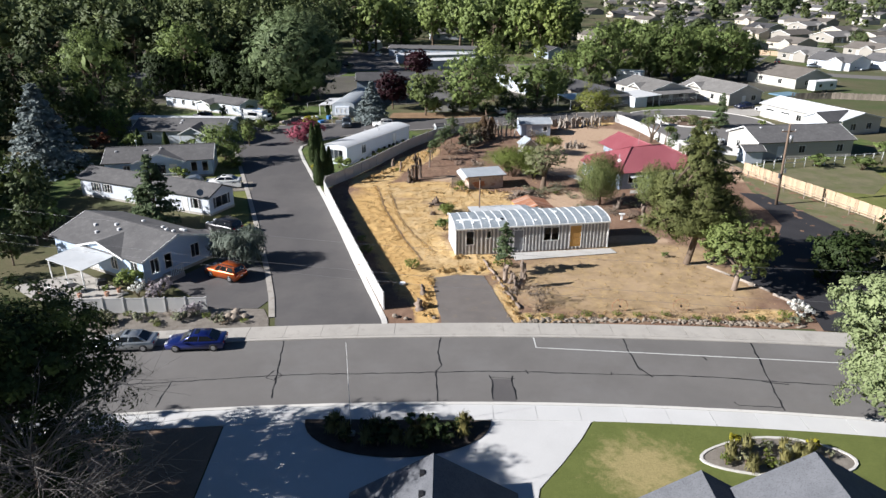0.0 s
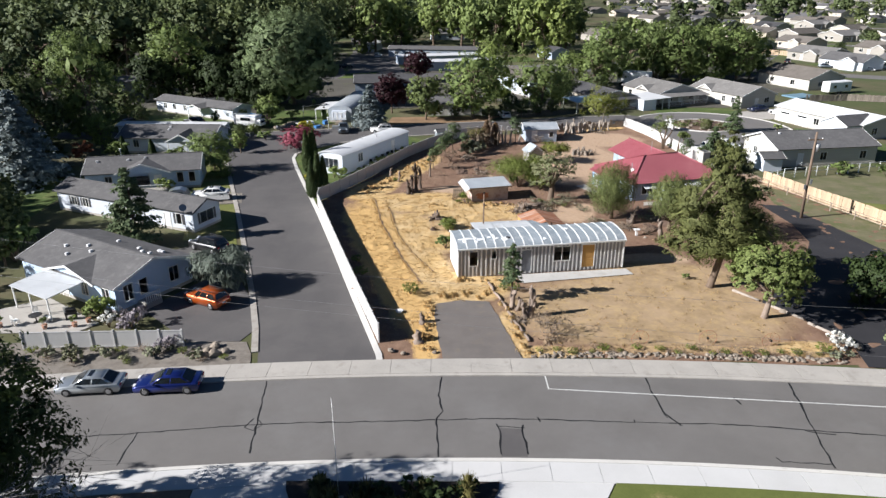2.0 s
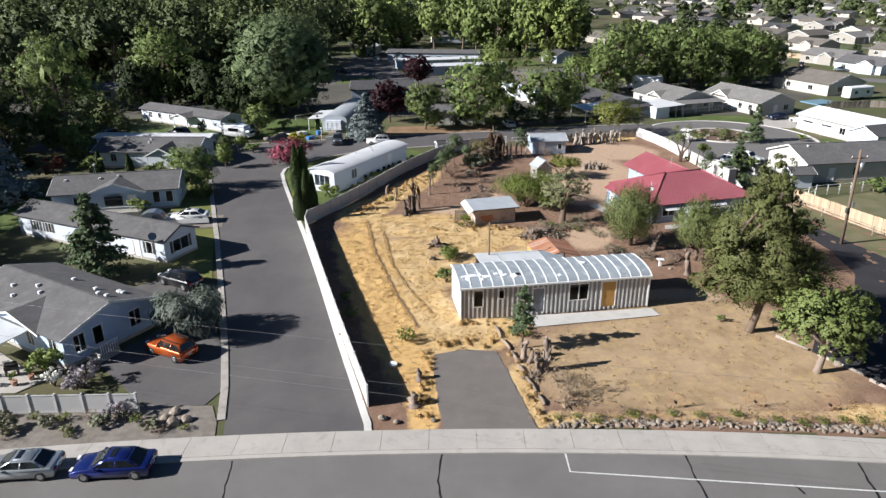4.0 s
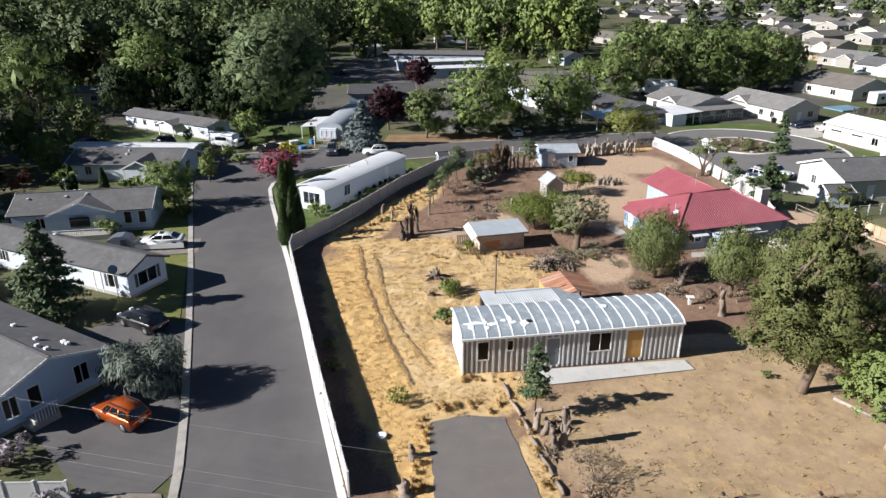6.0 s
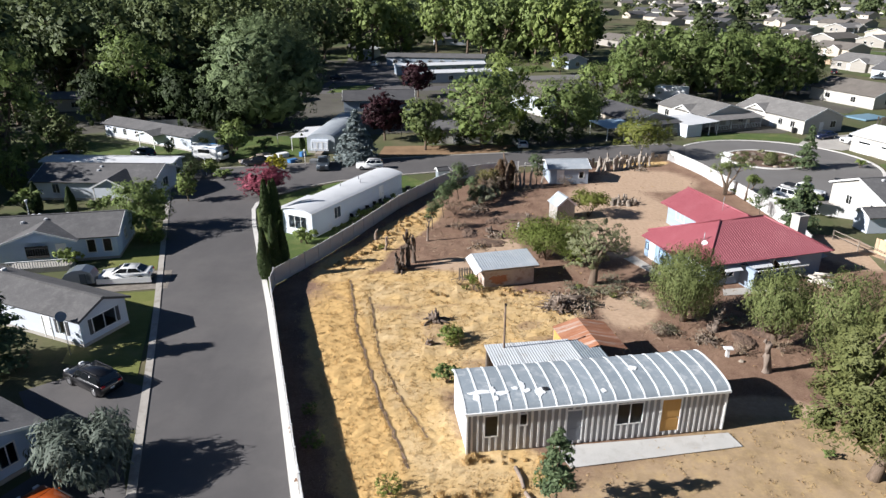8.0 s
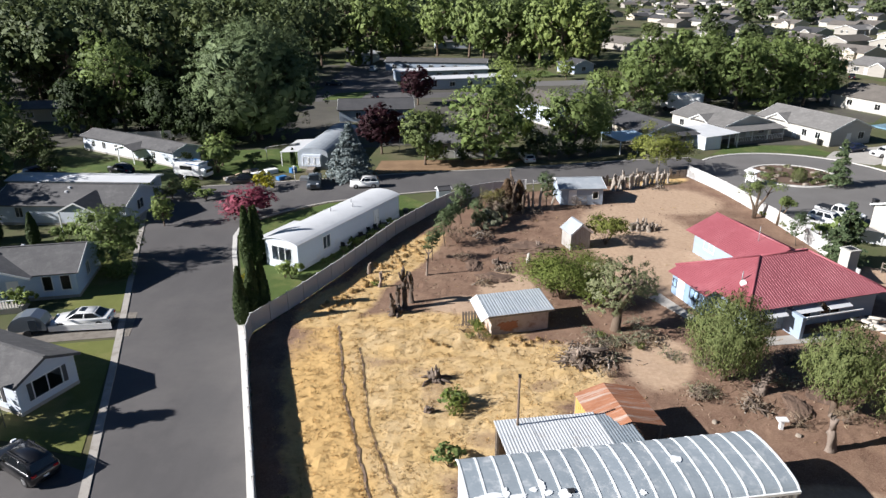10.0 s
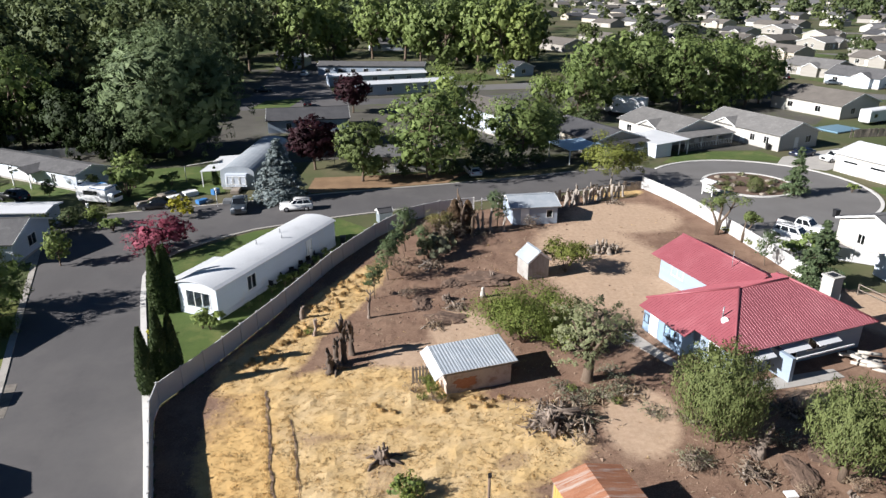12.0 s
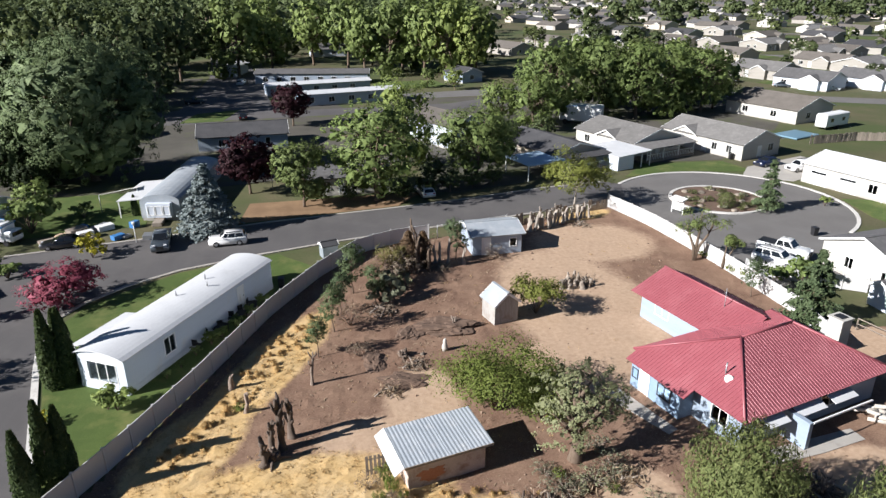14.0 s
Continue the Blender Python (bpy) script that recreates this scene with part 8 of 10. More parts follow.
bring(shrub("shrub", "yellow-green shrub beside the white hut", 3.4, 4.4, LEAF["yellowgreen"], 69, 4200, 0.13, 11), 17.4, 91.6, 0)
bring(shrub("shrub", "shrub covered in white blossoms", 1.4, 1.7, LEAF["flower"], 70, 420, 0.14, 7), -29.2, 35.6, 0)
bring(shrub("shrub", "white flowering bush at the drive's mouth", 1.7, 1.9, LEAF["flower"], 71, 520, 0.16, 7), 31.9, 32.0, 0)

# columns of arborvitae at the fence corner and by the white home
arb = bring(column_shrub("arborvitae", "narrow dark green arborvitae column", 4.0, 1.25, LEAF["arbor"], 72, 4000, 0.105, 0.42, lumps=0.35), -18.9, 73.6, 0)
arb["group"] = "arborvitae columns"
for x, y, s, sz in ((-18.5, 72.6, 1.0, 1.36), (-18.0, 74.6, 1.05, 1.5), (-17.3, 75.2, 1.0, 1.3), (-21.7, 85.8, 1.25, 1.62), (-20.7, 86.2, 1.15, 1.6), (-21.3, 86.9, 1.1, 1.5), (-53.5, 93.0, 1.1, 1.0), (-48.2, 91.6, 1.1, 0.95), (-26.2, 127, 0.8, 0.7)):
    place(arb, x, y, s, sz, x * 40, group="arborvitae columns")

# ---- woods ----
rw = random.Random(4)
WOODS = (
    # the dense row behind the cream homes
    (44.5, 175.5, 1.4, 1.55, 0), (59.0, 180, 1.3, 1.4, 1), (64.5, 178, 1.35, 1.42, 2), (73, 180, 1.3, 1.36, 3), (81.5, 180.5, 1.25, 1.3, 0), (88.6, 186, 1.1, 1.15, 1), (52, 188, 1.35, 1.45, 2), (62, 190, 1.35, 1.4, 3), (71, 192, 1.3, 1.35, 0), (80, 193, 1.25, 1.3, 1), (39.6, 169, 0.95, 0.95, 3), (35.0, 176, 0.8, 0.8, 1), (88, 197, 1.1, 1.15, 2),
    (11.6, 146, 0.9, 1.12, 3), (26.5, 143.5, 0.62, 0.7, 2),
    # the tall grove beyond the long homes
    (-29, 264, 2.0, 2.1, 2), (-20, 270, 1.5, 1.7, 0), (10, 264, 1.5, 1.9, 1), (19, 260, 1.6, 2.0, 3), (28, 255, 1.6, 2.0, 0), (36, 250, 1.5, 1.9, 2), (42.5, 246, 1.3, 1.7, 1), (6, 282, 1.7, 2.1, 0), (24, 272, 1.7, 2.1, 2), (40, 262, 1.6, 2.0, 3), (-6, 292, 1.6, 1.9, 1), (46, 256, 1.4, 1.8, 1), (33, 226, 0.55, 0.55, 0), (27, 230, 0.5, 0.5, 2),
    # the shaded park to the west
    (-50, 166, 0.6, 0.7, 0), (-46, 158, 0.45, 0.5, 1), (-72, 190, 1.5, 1.7, 1), (-82, 186, 1.6, 1.7, 0), (-94, 188, 1.6, 1.7, 2), (-104, 192, 1.7, 1.8, 1), (-116, 188, 1.7, 1.8, 3), (-62, 196, 1.4, 1.6, 2), (-52, 194, 1.3, 1.6, 0), (-44, 200, 1.3, 1.6, 3), (-66, 206, 1.6, 1.8, 1), (-80, 204, 1.7, 1.9, 3), (-96, 206, 1.7, 1.9, 0), (-112, 208, 1.8, 1.9, 2), (-128, 196, 1.8, 1.9, 1), (-50, 214, 1.5, 1.8, 1), (-62, 222, 1.6, 1.9, 0), (-78, 222, 1.7, 1.9, 2), (-94, 224, 1.7, 1.9, 1), (-46, 234, 1.5, 1.8, 3), (-58, 242, 1.6, 1.9, 2), (-74, 242, 1.7, 1.9, 0), (-92, 244, 1.7, 1.9, 3), (-110, 232, 1.8, 1.9, 0), (-128, 222, 1.8, 1.9, 1), (-110, 252, 1.8, 2.0, 1), (-46, 258, 1.6, 2.0, 0), (-78, 262, 1.7, 2.0, 1), (-96, 268, 1.8, 2.0, 2), (-128, 246, 1.8, 2.0, 3), (-146, 210, 1.8, 2.0, 2), (-148, 236, 1.8, 2.0, 0), (-168, 224, 1.8, 2.0, 1), (-150, 262, 1.8, 2.0, 3),
    (-90, 148, 1.25, 1.4, 1), (-102, 154, 1.5, 1.6, 0), (-114, 158, 1.6, 1.7, 2), (-126, 168, 1.7, 1.8, 0),
    (-82, 96, 1.4, 1.6, 0), (-92, 108, 1.6, 1.7, 1), (-92, 110, 1.5, 1.6, 2), (-106, 118, 1.7, 1.8, 3), (-112, 134, 1.7, 1.8, 1), (-70, 96, 0.9, 1.1, 1), (-78, 104, 1.2, 1.4, 3), (-88, 80, 1.4, 1.6, 2), (-98, 92, 1.5, 1.7, 0), (-76, 84, 1.0, 1.2, 1), (-60, 100, 0.45, 0.6, 2), (-62, 119, 0.36, 0.4, 0),
    (-62.5, 67.0, 0.62, 0.95, 1), (-59.5, 63.0, 0.5, 0.7, 3),
    (-74, 52, 1.3, 1.4, 3), (-62, 46, 1.1, 1.1, 0), (-57, 50, 0.8, 0.8, 1), (-84, 64, 1.4, 1.5, 2),
    (-40, 290, 1.7, 2.0, 1), (-24, 300, 1.7, 2.0, 2), (52, 288, 1.6, 1.8, 1), (-58, 282, 1.7, 2.0, 0), (-76, 286, 1.8, 2.0, 3))
for x, y, sw, sh_, k in WOODS:
    # western trees get leaves darkened for shade, eastern far ones brightened for sun
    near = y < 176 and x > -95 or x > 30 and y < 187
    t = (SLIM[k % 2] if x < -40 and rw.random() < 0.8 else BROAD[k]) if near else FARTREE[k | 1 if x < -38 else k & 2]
    f = 0.8 if t in SLIM else 1.0
    place(t, x + rw.uniform(-1, 1), y + rw.uniform(-1, 1), sw / t.scale[0], f * sh_ * rw.uniform(0.93, 1.06) / t.scale[2], rw.uniform(0, 360), "broad green shade tree in the park's woods")
rng = np.random.default_rng(77)
cs, ns, hs = [], [], []
unit = lobed(rng, 1.0, 0.9, 9, 0.2)
uc, un, uh = clumped(rng, unit, 90, 9, 0.38)
uh += (uc - np.array((0, 0, 0.5))) * 1.6
for y in np.concatenate([np.arange(285, 700, 17), np.arange(700, 1900, 34)]):
    gap = 13 if y < 420 else 20 if y < 700 else 34
    for x in np.arange(-0.85 * (y + 30), 0.2 * (y - 25), gap):
        if -46 < x < 10 and y < 300:
            continue
        if rng.random() < 0.12:
            continue
        h = rng.uniform(13, 21) * (1 if y < 700 else 1.2)
        pick = rng.choice(len(uc), 90 if y < 450 else 66 if y < 700 else 34, replace=False)
        a = rng.uniform(0, math.tau)
        r = np.array(((math.cos(a), -math.sin(a), 0), (math.sin(a), math.cos(a), 0), (0, 0, 1)))
        cs.append(uc[pick] @ r.T * h * np.array((1.05, 1.05, 1)) + np.array((x + rng.uniform(-5, 5), y + rng.uniform(-7, 7), 0)))
        ns.append(un[pick] @ r.T)
        hs.append(uh[pick] @ r.T)
for ax, ay, bx, by, count in ((230, 590, 330, 560, 34), (330, 520, 450, 470, 44), (420, 660, 640, 560, 50), (180, 500, 230, 470, 12), (500, 500, 700, 400, 40)):
    for i in range(count):
        f, h = rng.random(), rng.uniform(8, 15)
        pick = rng.choice(len(uc), 110, replace=False)
        cs.append(uc[pick] * h * np.array((1.05, 1.05, 1)) + np.array((ax + (bx - ax) * f + rng.normal() * 8, ay + (by - ay) * f + rng.normal() * 8, 0)))
        ns.append(un[pick])
        hs.append(uh[pick])
c, n = np.concatenate(cs), np.concatenate(ns)
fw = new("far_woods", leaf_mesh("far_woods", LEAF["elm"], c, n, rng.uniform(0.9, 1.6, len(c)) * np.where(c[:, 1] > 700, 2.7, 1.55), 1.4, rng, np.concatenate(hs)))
tagged(fw, "dense green woods stretching to the distance", "woods", kind="stuff")
far_trees = broad_tree("tree", "green garden tree among the houses", 9, 8, 0.42, LEAF["elm"], BARK, 79, 110, 15, 0.3, 10, 0.2)
bring(far_trees, 118, 262)

# ---- the houses beyond ----
DWELL = []
for k, (w_, r_, L_, W_) in enumerate(((WALL_GREIGE, SHINGLE_PALE, 16, 13), (WALL_TAN, SHINGLE_BROWN, 16, 12), (WALL_WHITE, SHINGLE, 15, 11), (WALL_GREIGE, SHINGLE_BROWN, 17, 12), (WALL_GREIGE, SHINGLE_DARK, 16, 12))):
    d = house("house", ("pale suburban house with grey gable roof", "tan suburban house with brown gable roof", "white suburban house with grey gable roof", "cream suburban house with brown gable roof", "blue-grey suburban house with grey roof")[k], 0, 0, 0, L_, W_, 2.8, 1.9, w_, r_, [("s", 3.0, 0.9, 1.4, 1.2), ("w", 4.5, 0.9, 1.3, 1.2), ("w", 7.5, 0.9, 1.0, 1.2)], [("s", 6.2)], garage=(("s", 10.5, 4.6),), group="suburban houses")
    front_gable(d, side("s", L_, W_), 8.0, 13.0, 1.2, 2.7, 1.3, w_, r_, 2.4, posts=False, solid=True)
    DWELL.append(d)
FIX = ((0, 124.4, 240.6, -66), (3, 158.5, 258, -66), (2, 124.0, 217.0, -62), (1, 140.0, 286, -66), (4, 115.2, 277, -66))
for k, x, y, a in FIX:
    DWELL[k].matrix_world = pose(x, y, 0, 0, 0, a)
MORE = ((4, 170, 381, -66), (1, 190, 447, -66), (0, 206, 384, 24), (0, 180, 306, 24), (1, 200, 304, 24), (2, 141, 214, -62), (3, 160, 212, 24), (0, 168, 232, 24), (3, 100, 236, 24), (4, 152, 404, -66), (0, 138, 424, -66), (3, 176, 336, -156), (4, 120, 336, -66), (0, 118, 372, -66))
for k, x, y, a in MORE:
    copy_thing(DWELL[k], pose(x, y, 0, 0, 0, a))
fv, ff, fm = [], [], []


def far_house(x, y, ang, L=15.0, W=10.0, h=2.8, rise=1.9, o=0.45, kind=0):
    """Walls, gables and two roof slopes of a house too far off to show more."""
    c, s = math.cos(radians(ang)), math.sin(radians(ang))
    base = len(fv)
    pts = [(0, 0, 0), (L, 0, 0), (L, W, 0), (0, W, 0), (0, 0, h), (L, 0, h), (L, W, h), (0, W, h), (0, W / 2, h + rise), (L, W / 2, h + rise)]
    k = o * rise / (W / 2)
    pts += [(-o, -o, h - k), (L + o, -o, h - k), (L + o, W / 2, h + rise + 0.06), (-o, W / 2, h + rise + 0.06), (L + o, W + o, h - k), (-o, W + o, h - k)]
    pts += [(L * 0.55, -0.06, 0.05), (L * 0.88, -0.06, 0.05), (L * 0.88, -0.06, 2.2), (L * 0.55, -0.06, 2.2)]
    fv.extend((x + a * c - b * s, y + a * s + b * c, z) for a, b, z in pts)
    for f, m in (((0, 1, 5, 4), 0), ((1, 2, 6, 9, 5), 0), ((2, 3, 7, 6), 0), ((3, 0, 4, 8, 7), 0), ((10, 11, 12, 13), 1), ((13, 12, 14, 15), 1), ((16, 17, 18, 19), 2)):
        ff.append(tuple(base + i for i in f))
        fm.append((kind % 3 if m == 0 else (3, 4, 6)[kind % 3] if m == 1 else 5))


rh_ = random.Random(12)
ca_, sa_ = math.cos(radians(24)), math.sin(radians(24))
n_far, garden = 0, []
for row in range(0, 62):
    for colm in range(-22, 52):
        u, v = colm * 25.0 + rh_.uniform(-3, 3), row * 29.0 + (8 if row % 2 else 0) + rh_.uniform(-3, 3)
        x, y = 150 + u * ca_ - v * sa_, 215 + u * sa_ + v * ca_
        if y < 205 or y > 1300 or x < 0.215 * (y - 25) + (40 if y < 300 else 12) or x > 0.93 * (y - 20):
            continue
        if any(math.hypot(x - q[1], y - q[2]) < 24 for q in FIX + MORE) or (y < 232 and x < 170) or rh_.random() < 0.22:
            continue
        ang = -66 + rh_.choice((0, 0, 0, 90, 180)) + rh_.uniform(-4, 4)
        if y < 360:
            copy_thing(DWELL[rh_.randrange(5)], pose(x, y, 0, 0, 0, ang))
        else:
            n_far += 1
            far_house(x, y, ang, rh_.uniform(13, 18), rh_.uniform(9, 12), kind=n_far * 7 % 11)
        for _ in range(rh_.choice((0, 1, 1, 2))):
            tx, ty, ts = x + rh_.uniform(-13, 13), y + rh_.uniform(-6, 16), rh_.uniform(0.5, 1.5)
            if ty < 330:
                place(far_trees, tx, ty, ts, ts * rh_.uniform(0.8, 1.2), rh_.uniform(0, 360))
            else:
                garden.append((tx, ty, ts * 9))
for x, y, s in ((98, 250, 1.2), (108, 276, 1.4), (104, 300, 1.3), (120, 305, 1.2), (100, 228, 0.9), (112, 330, 1.5), (150, 210, 0.7), (140, 236, 0.7), (168, 262, 0.9), (190, 250, 0.8)):
    place(far_trees, x, y, s, s, x * 7)
fh = raw("far_houses", fv, ff, WALL_CREAM)
for m_ in (WALL_GREIGE, WALL_TAN, SHINGLE, SHINGLE_BROWN, WALL_CREAM, SHINGLE_DARK):
    fh.data.materials.append(m_)
fh.data.polygons.foreach_set("material_index", fm)
tagged(fh, "rows of far-off suburban houses with grey and brown roofs", "houses", kind="stuff")
place(ash, -21.5, 3.6, 0.5, 0.42, 70, "low dark leafy growth below the ash")
cs, ns, hs = [], [], []
for x, y, h in garden:
    pick = rng.choice(len(uc), 80, replace=False)
    cs.append(uc[pick] * h + np.array((x, y, 0)))
    ns.append(un[pick])
    hs.append(uh[pick])
gt = new("garden_trees", leaf_mesh("garden_trees", LEAF["elm"], np.concatenate(cs), np.concatenate(ns), rng.uniform(0.8, 1.5, 80 * len(garden)), 1.4, rng, np.concatenate(hs)))
tagged(gt, "green garden trees between the far houses", "trees", kind="stuff")


# ---- clutter of the lot ----
def jag(rng, x, y, h, r, lean=0.12, branches=3, name="tree_stump", label="tall cut grey tree stump with broken limbs", material=None):
    """A cut or dead trunk: knobbly, tapering, with stubs of limbs."""
    ob = thing(name, label, "tree stump", pose(x, y, 0, 0, 0, rng.uniform(0, 360)))
    bm = bmesh.new()
    tip = Vector((rng.uniform(-lean, lean) * h, rng.uniform(-lean, lean) * h, h))
    mid = tip * 0.5 + Vector((rng.uniform(-0.1, 0.1), rng.uniform(-0.1, 0.1), 0))
    tube(bm, [(0, 0, -0.1), (0, 0, 0.12), mid * 0.5, mid, mid.lerp(tip, 0.5), tip], [r * 1.8, r * 1.25, r * rng.uniform(0.8, 1.1), r * rng.uniform(0.75, 1.1), r * rng.uniform(0.6, 0.95), r * 0.55], 10)
    for i in range(branches):
        s = mid.lerp(tip, rng.uniform(-0.4, 1.0))
        a = rng.uniform(0, math.tau)
        l = rng.uniform(0.25, 0.5) * h
        e = s + Vector((math.cos(a) * l * 0.28, math.sin(a) * l * 0.28, l * rng.uniform(0.5, 1.0)))
        tube(bm, [s, s.lerp(e, 0.5) + Vector((math.cos(a) * 0.1, math.sin(a) * 0.1, 0.03)), e], [r * 0.6, r * 0.5, r * 0.3], 7)
    for v in bm.verts:
        v.co += Vector((noise.noise(v.co * 3 + Vector((x, y, 0))) + 0.6 * noise.noise(v.co * 9), noise.noise(v.co * 3 + Vector((y, x, 5))) + 0.6 * noise.noise(v.co * 9 + Vector((4, 4, 0))), 0.5 * noise.noise(v.co * 6))) * r * 0.6
    part("trunk", bm, material or DEADWOOD, ob)
    return ob


def torn_stump(rng, x, y, n, s):
    """A torn-out stump: a ragged root ball with broken upright shards and roots lying round it."""
    ob = thing("uprooted_stump", "uprooted dark stump with torn roots on dry ground", "tree stump", pose(x, y, 0, 0, 0, rng.uniform(0, 360)))
    bm = bmesh.new()
    bmesh.ops.create_icosphere(bm, subdivisions=3, radius=0.5 * s)
    for v in bm.verts:
        k = 1 + 0.6 * noise.noise(v.co * 2.4 / s + Vector((x, y, 0))) + 0.35 * noise.noise(v.co * 7 / s + Vector((y, x, 0)))
        v.co = Vector((v.co.x * k * 1.15, v.co.y * k * 0.9, max(-0.08, v.co.z * k * 0.85 + 0.2 * s)))
    part("trunk", bm, DARKWOOD, ob)
    for i in range(n):
        a = i * 2.4 + rng.uniform(-0.5, 0.5)
        d = Vector((math.cos(a), math.sin(a), 0))
        if i % 3:
            b = d * rng.uniform(0.05, 0.32) * s + Vector((0, 0, 0.3 * s))
            e = b + d * rng.uniform(0.0, 0.35) * s + Vector((0, 0, rng.uniform(0.3, 0.95) * s))
        else:
            b = d * 0.35 * s + Vector((0, 0, 0.22 * s))
            e = b + d * rng.uniform(0.5, 1.1) * s + Vector((0, 0, -0.14 * s))
        m = b.lerp(e, 0.5) + Vector((rng.uniform(-0.12, 0.12), rng.uniform(-0.12, 0.12), rng.uniform(0, 0.1))) * s
        bm = tube(bmesh.new(), [b, m, e], [0.13 * s, 0.10 * s, 0.05 * s], 7)
        for v in bm.verts:
            v.co += Vector((noise.noise(v.co * 5), noise.noise(v.co * 5 + Vector((9, 0, 0))), 0)) * 0.05 * s
        part("root", bm, (DARKWOOD, DEADWOOD, DARKWOOD)[i % 3], ob)
    return ob


def log_pile(rng, x, y, n, size, label, spread=1.2, name="brush_pile"):
    """Cut limbs thrown together, each its own piece."""
    ob = thing(name, label, "brush pile", pose(x, y, 0))
    for i in range(n):
        a, l, r = rng.uniform(0, math.pi), rng.uniform(0.5, 1.9) * size, rng.uniform(0.03, 0.085) * size
        d = rng.uniform(0, spread) * size
        b = rng.uniform(0, math.tau)
        c = Vector((math.cos(b) * d, math.sin(b) * d * 0.8, r + max(0, (1.0 - d / (spread * size)) * 0.55 * size * rng.random())))
        t = Vector((math.cos(a), math.sin(a), rng.uniform(-0.25, 0.35))) * l / 2
        lo = c - t
        if lo.z < r * 0.5:
            c.z += r * 0.5 - lo.z
        part("limb", tube(bmesh.new(), [c - t, c + Vector((rng.uniform(-0.06, 0.06), rng.uniform(-0.06, 0.06), 0.02)), c + t], [r, r * 0.9, r * 0.65], 6), (DEADWOOD, DARKWOOD, BARK_PALE, DARKWOOD)[i % 4], ob)
    tw = np.random.default_rng(int(abs(x) * 100))
    k = n * 14
    p = tw.normal(size=(k, 3)) * np.array((spread * size * 0.55, spread * size * 0.5, 0.18 * size)) + np.array((0, 0, 0.2 * size))
    p[:, 2] = np.abs(p[:, 2])
    o_ = new("twig", leaf_mesh("twig", LEAF["twig"], p, tw.normal(size=(k, 3)), tw.uniform(0.05, 0.10, k), 7.0, tw))
    o_.parent, o_["kind"] = ob, "stuff"
    return ob


rr = random.Random(9)
jag(rr, 6.1, 39.4, 1.7, 0.26, 0.1, 5), jag(rr, 7.5, 37.8, 2.6, 0.26, 0.1, 8), jag(rr, 7.1, 37.4, 1.5, 0.2, 0.2, 5), jag(rr, 6.5, 39.0, 1.2, 0.18, 0.2, 4), jag(rr, -4.4, 75.6, 3.2, 0.24, 0.10, 13, material=DARKWOOD), jag(rr, -3.8, 76.8, 2.6, 0.2, 0.14, 10, material=DARKWOOD), jag(rr, -5.4, 74.2, 1.5, 0.26, 0.4, 10, material=DARKWOOD), jag(rr, -4.9, 75.2, 2.1, 0.2, 0.25, 8, material=DARKWOOD)
for x, y, k, s in ((-1.3, 63.7, 16, 1.0), (-4.9, 74.6, 12, 0.9), (-1.6, 59.6, 9, 0.6), (27.6, 66.2, 14, 1.0), (4.6, 86.0, 10, 0.8), (9.6, 90.4, 11, 0.8), (22.4, 62.4, 9, 0.7), (30.2, 64.6, 12, 0.9)):
    torn_stump(rr, x, y, k, s)
jag(rr, -8.6, 83.4, 1.2, 0.2, 0.1, 2), jag(rr, -7.2, 80.2, 1.6, 0.14, 0.1, 3), jag(rr, -2.6, 83.0, 2.4, 0.12, 0.1, 4), jag(rr, -2.3, 33.2, 0.9, 0.34, 0.1, 3, label="dark squat stump by the pavement"), jag(rr, -2.0, 36.4, 0.8, 0.25, 0.2, 5), jag(rr, 24.4, 55.8, 2.6, 0.28, 0.15, 5), jag(rr, 22.6, 62.2, 1.6, 0.3, 0.4, 6)
for x, y, h in ((6.6, 103.6, 3.4), (7.3, 104.4, 4.0), (8.0, 103.4, 3.7), (8.8, 104.6, 3.2), (6.2, 102.2, 2.6), (9.1, 102.8, 2.8), (7.7, 102.6, 4.3)):
    jag(rr, x, y, h, 0.20, 0.05, 4, label="tall dark dead trunk in a clump", material=BARK)
for i in range(17):
    jag(rr, 22.4 + i * 0.58 + rr.uniform(-0.3, 0.3), 112.6 + i * 0.24 + rr.uniform(-0.7, 0.5), rr.uniform(1.3, 2.7), rr.uniform(0.13, 0.24), 0.12, 2, label="pale cut trunk standing along the back fence", material=BARK_PALE)
for x, y in ((10.0, 104.8), (10.5, 105.0), (11.4, 104.6), (13.0, 104.0)):
    jag(rr, x, y, rr.uniform(1.8, 2.9), 0.16, 0.06, 1, label="pale peeled trunk beside the grey shed", material=BARK_PALE)
da = bring(column_shrub("dead_evergreen", "dense brown dead evergreen column", 4.4, 1.9, LEAF["deadbrown"], 172, 2400, 0.13, 0.6), 7.0, 103.4, 0)
place(da, 8.6, 104.0, 0.9, 0.92, 60)
place(da, 5.6, 102.6, 0.8, 0.75, 130)
log_pile(rr, 6.4, 36.8, 14, 0.6, "cut pale limbs beside the asphalt pad")
log_pile(rr, 7.4, 39.6, 16, 0.7, "cut pale limbs below the young conifer")
log_pile(rr, 10.8, 66.8, 58, 1.7, "heap of cut grey limbs and brush in the straw")
log_pile(rr, 23.6, 97.2, 18, 1.1, "heap of brown cut stumps on bare earth")
log_pile(rr, 21.4, 60.6, 16, 1.0, "scattered cut limbs on brown soil")
log_pile(rr, 27.4, 66.6, 22, 1.2, "heap of logs and torn stumps by the house")
log_pile(rr, 16.6, 69.6, 14, 0.9, "scattered brush on the ground under the tree")
log_pile(rr, 5.2, 84.4, 12, 0.9, "low heap of roots and clods")
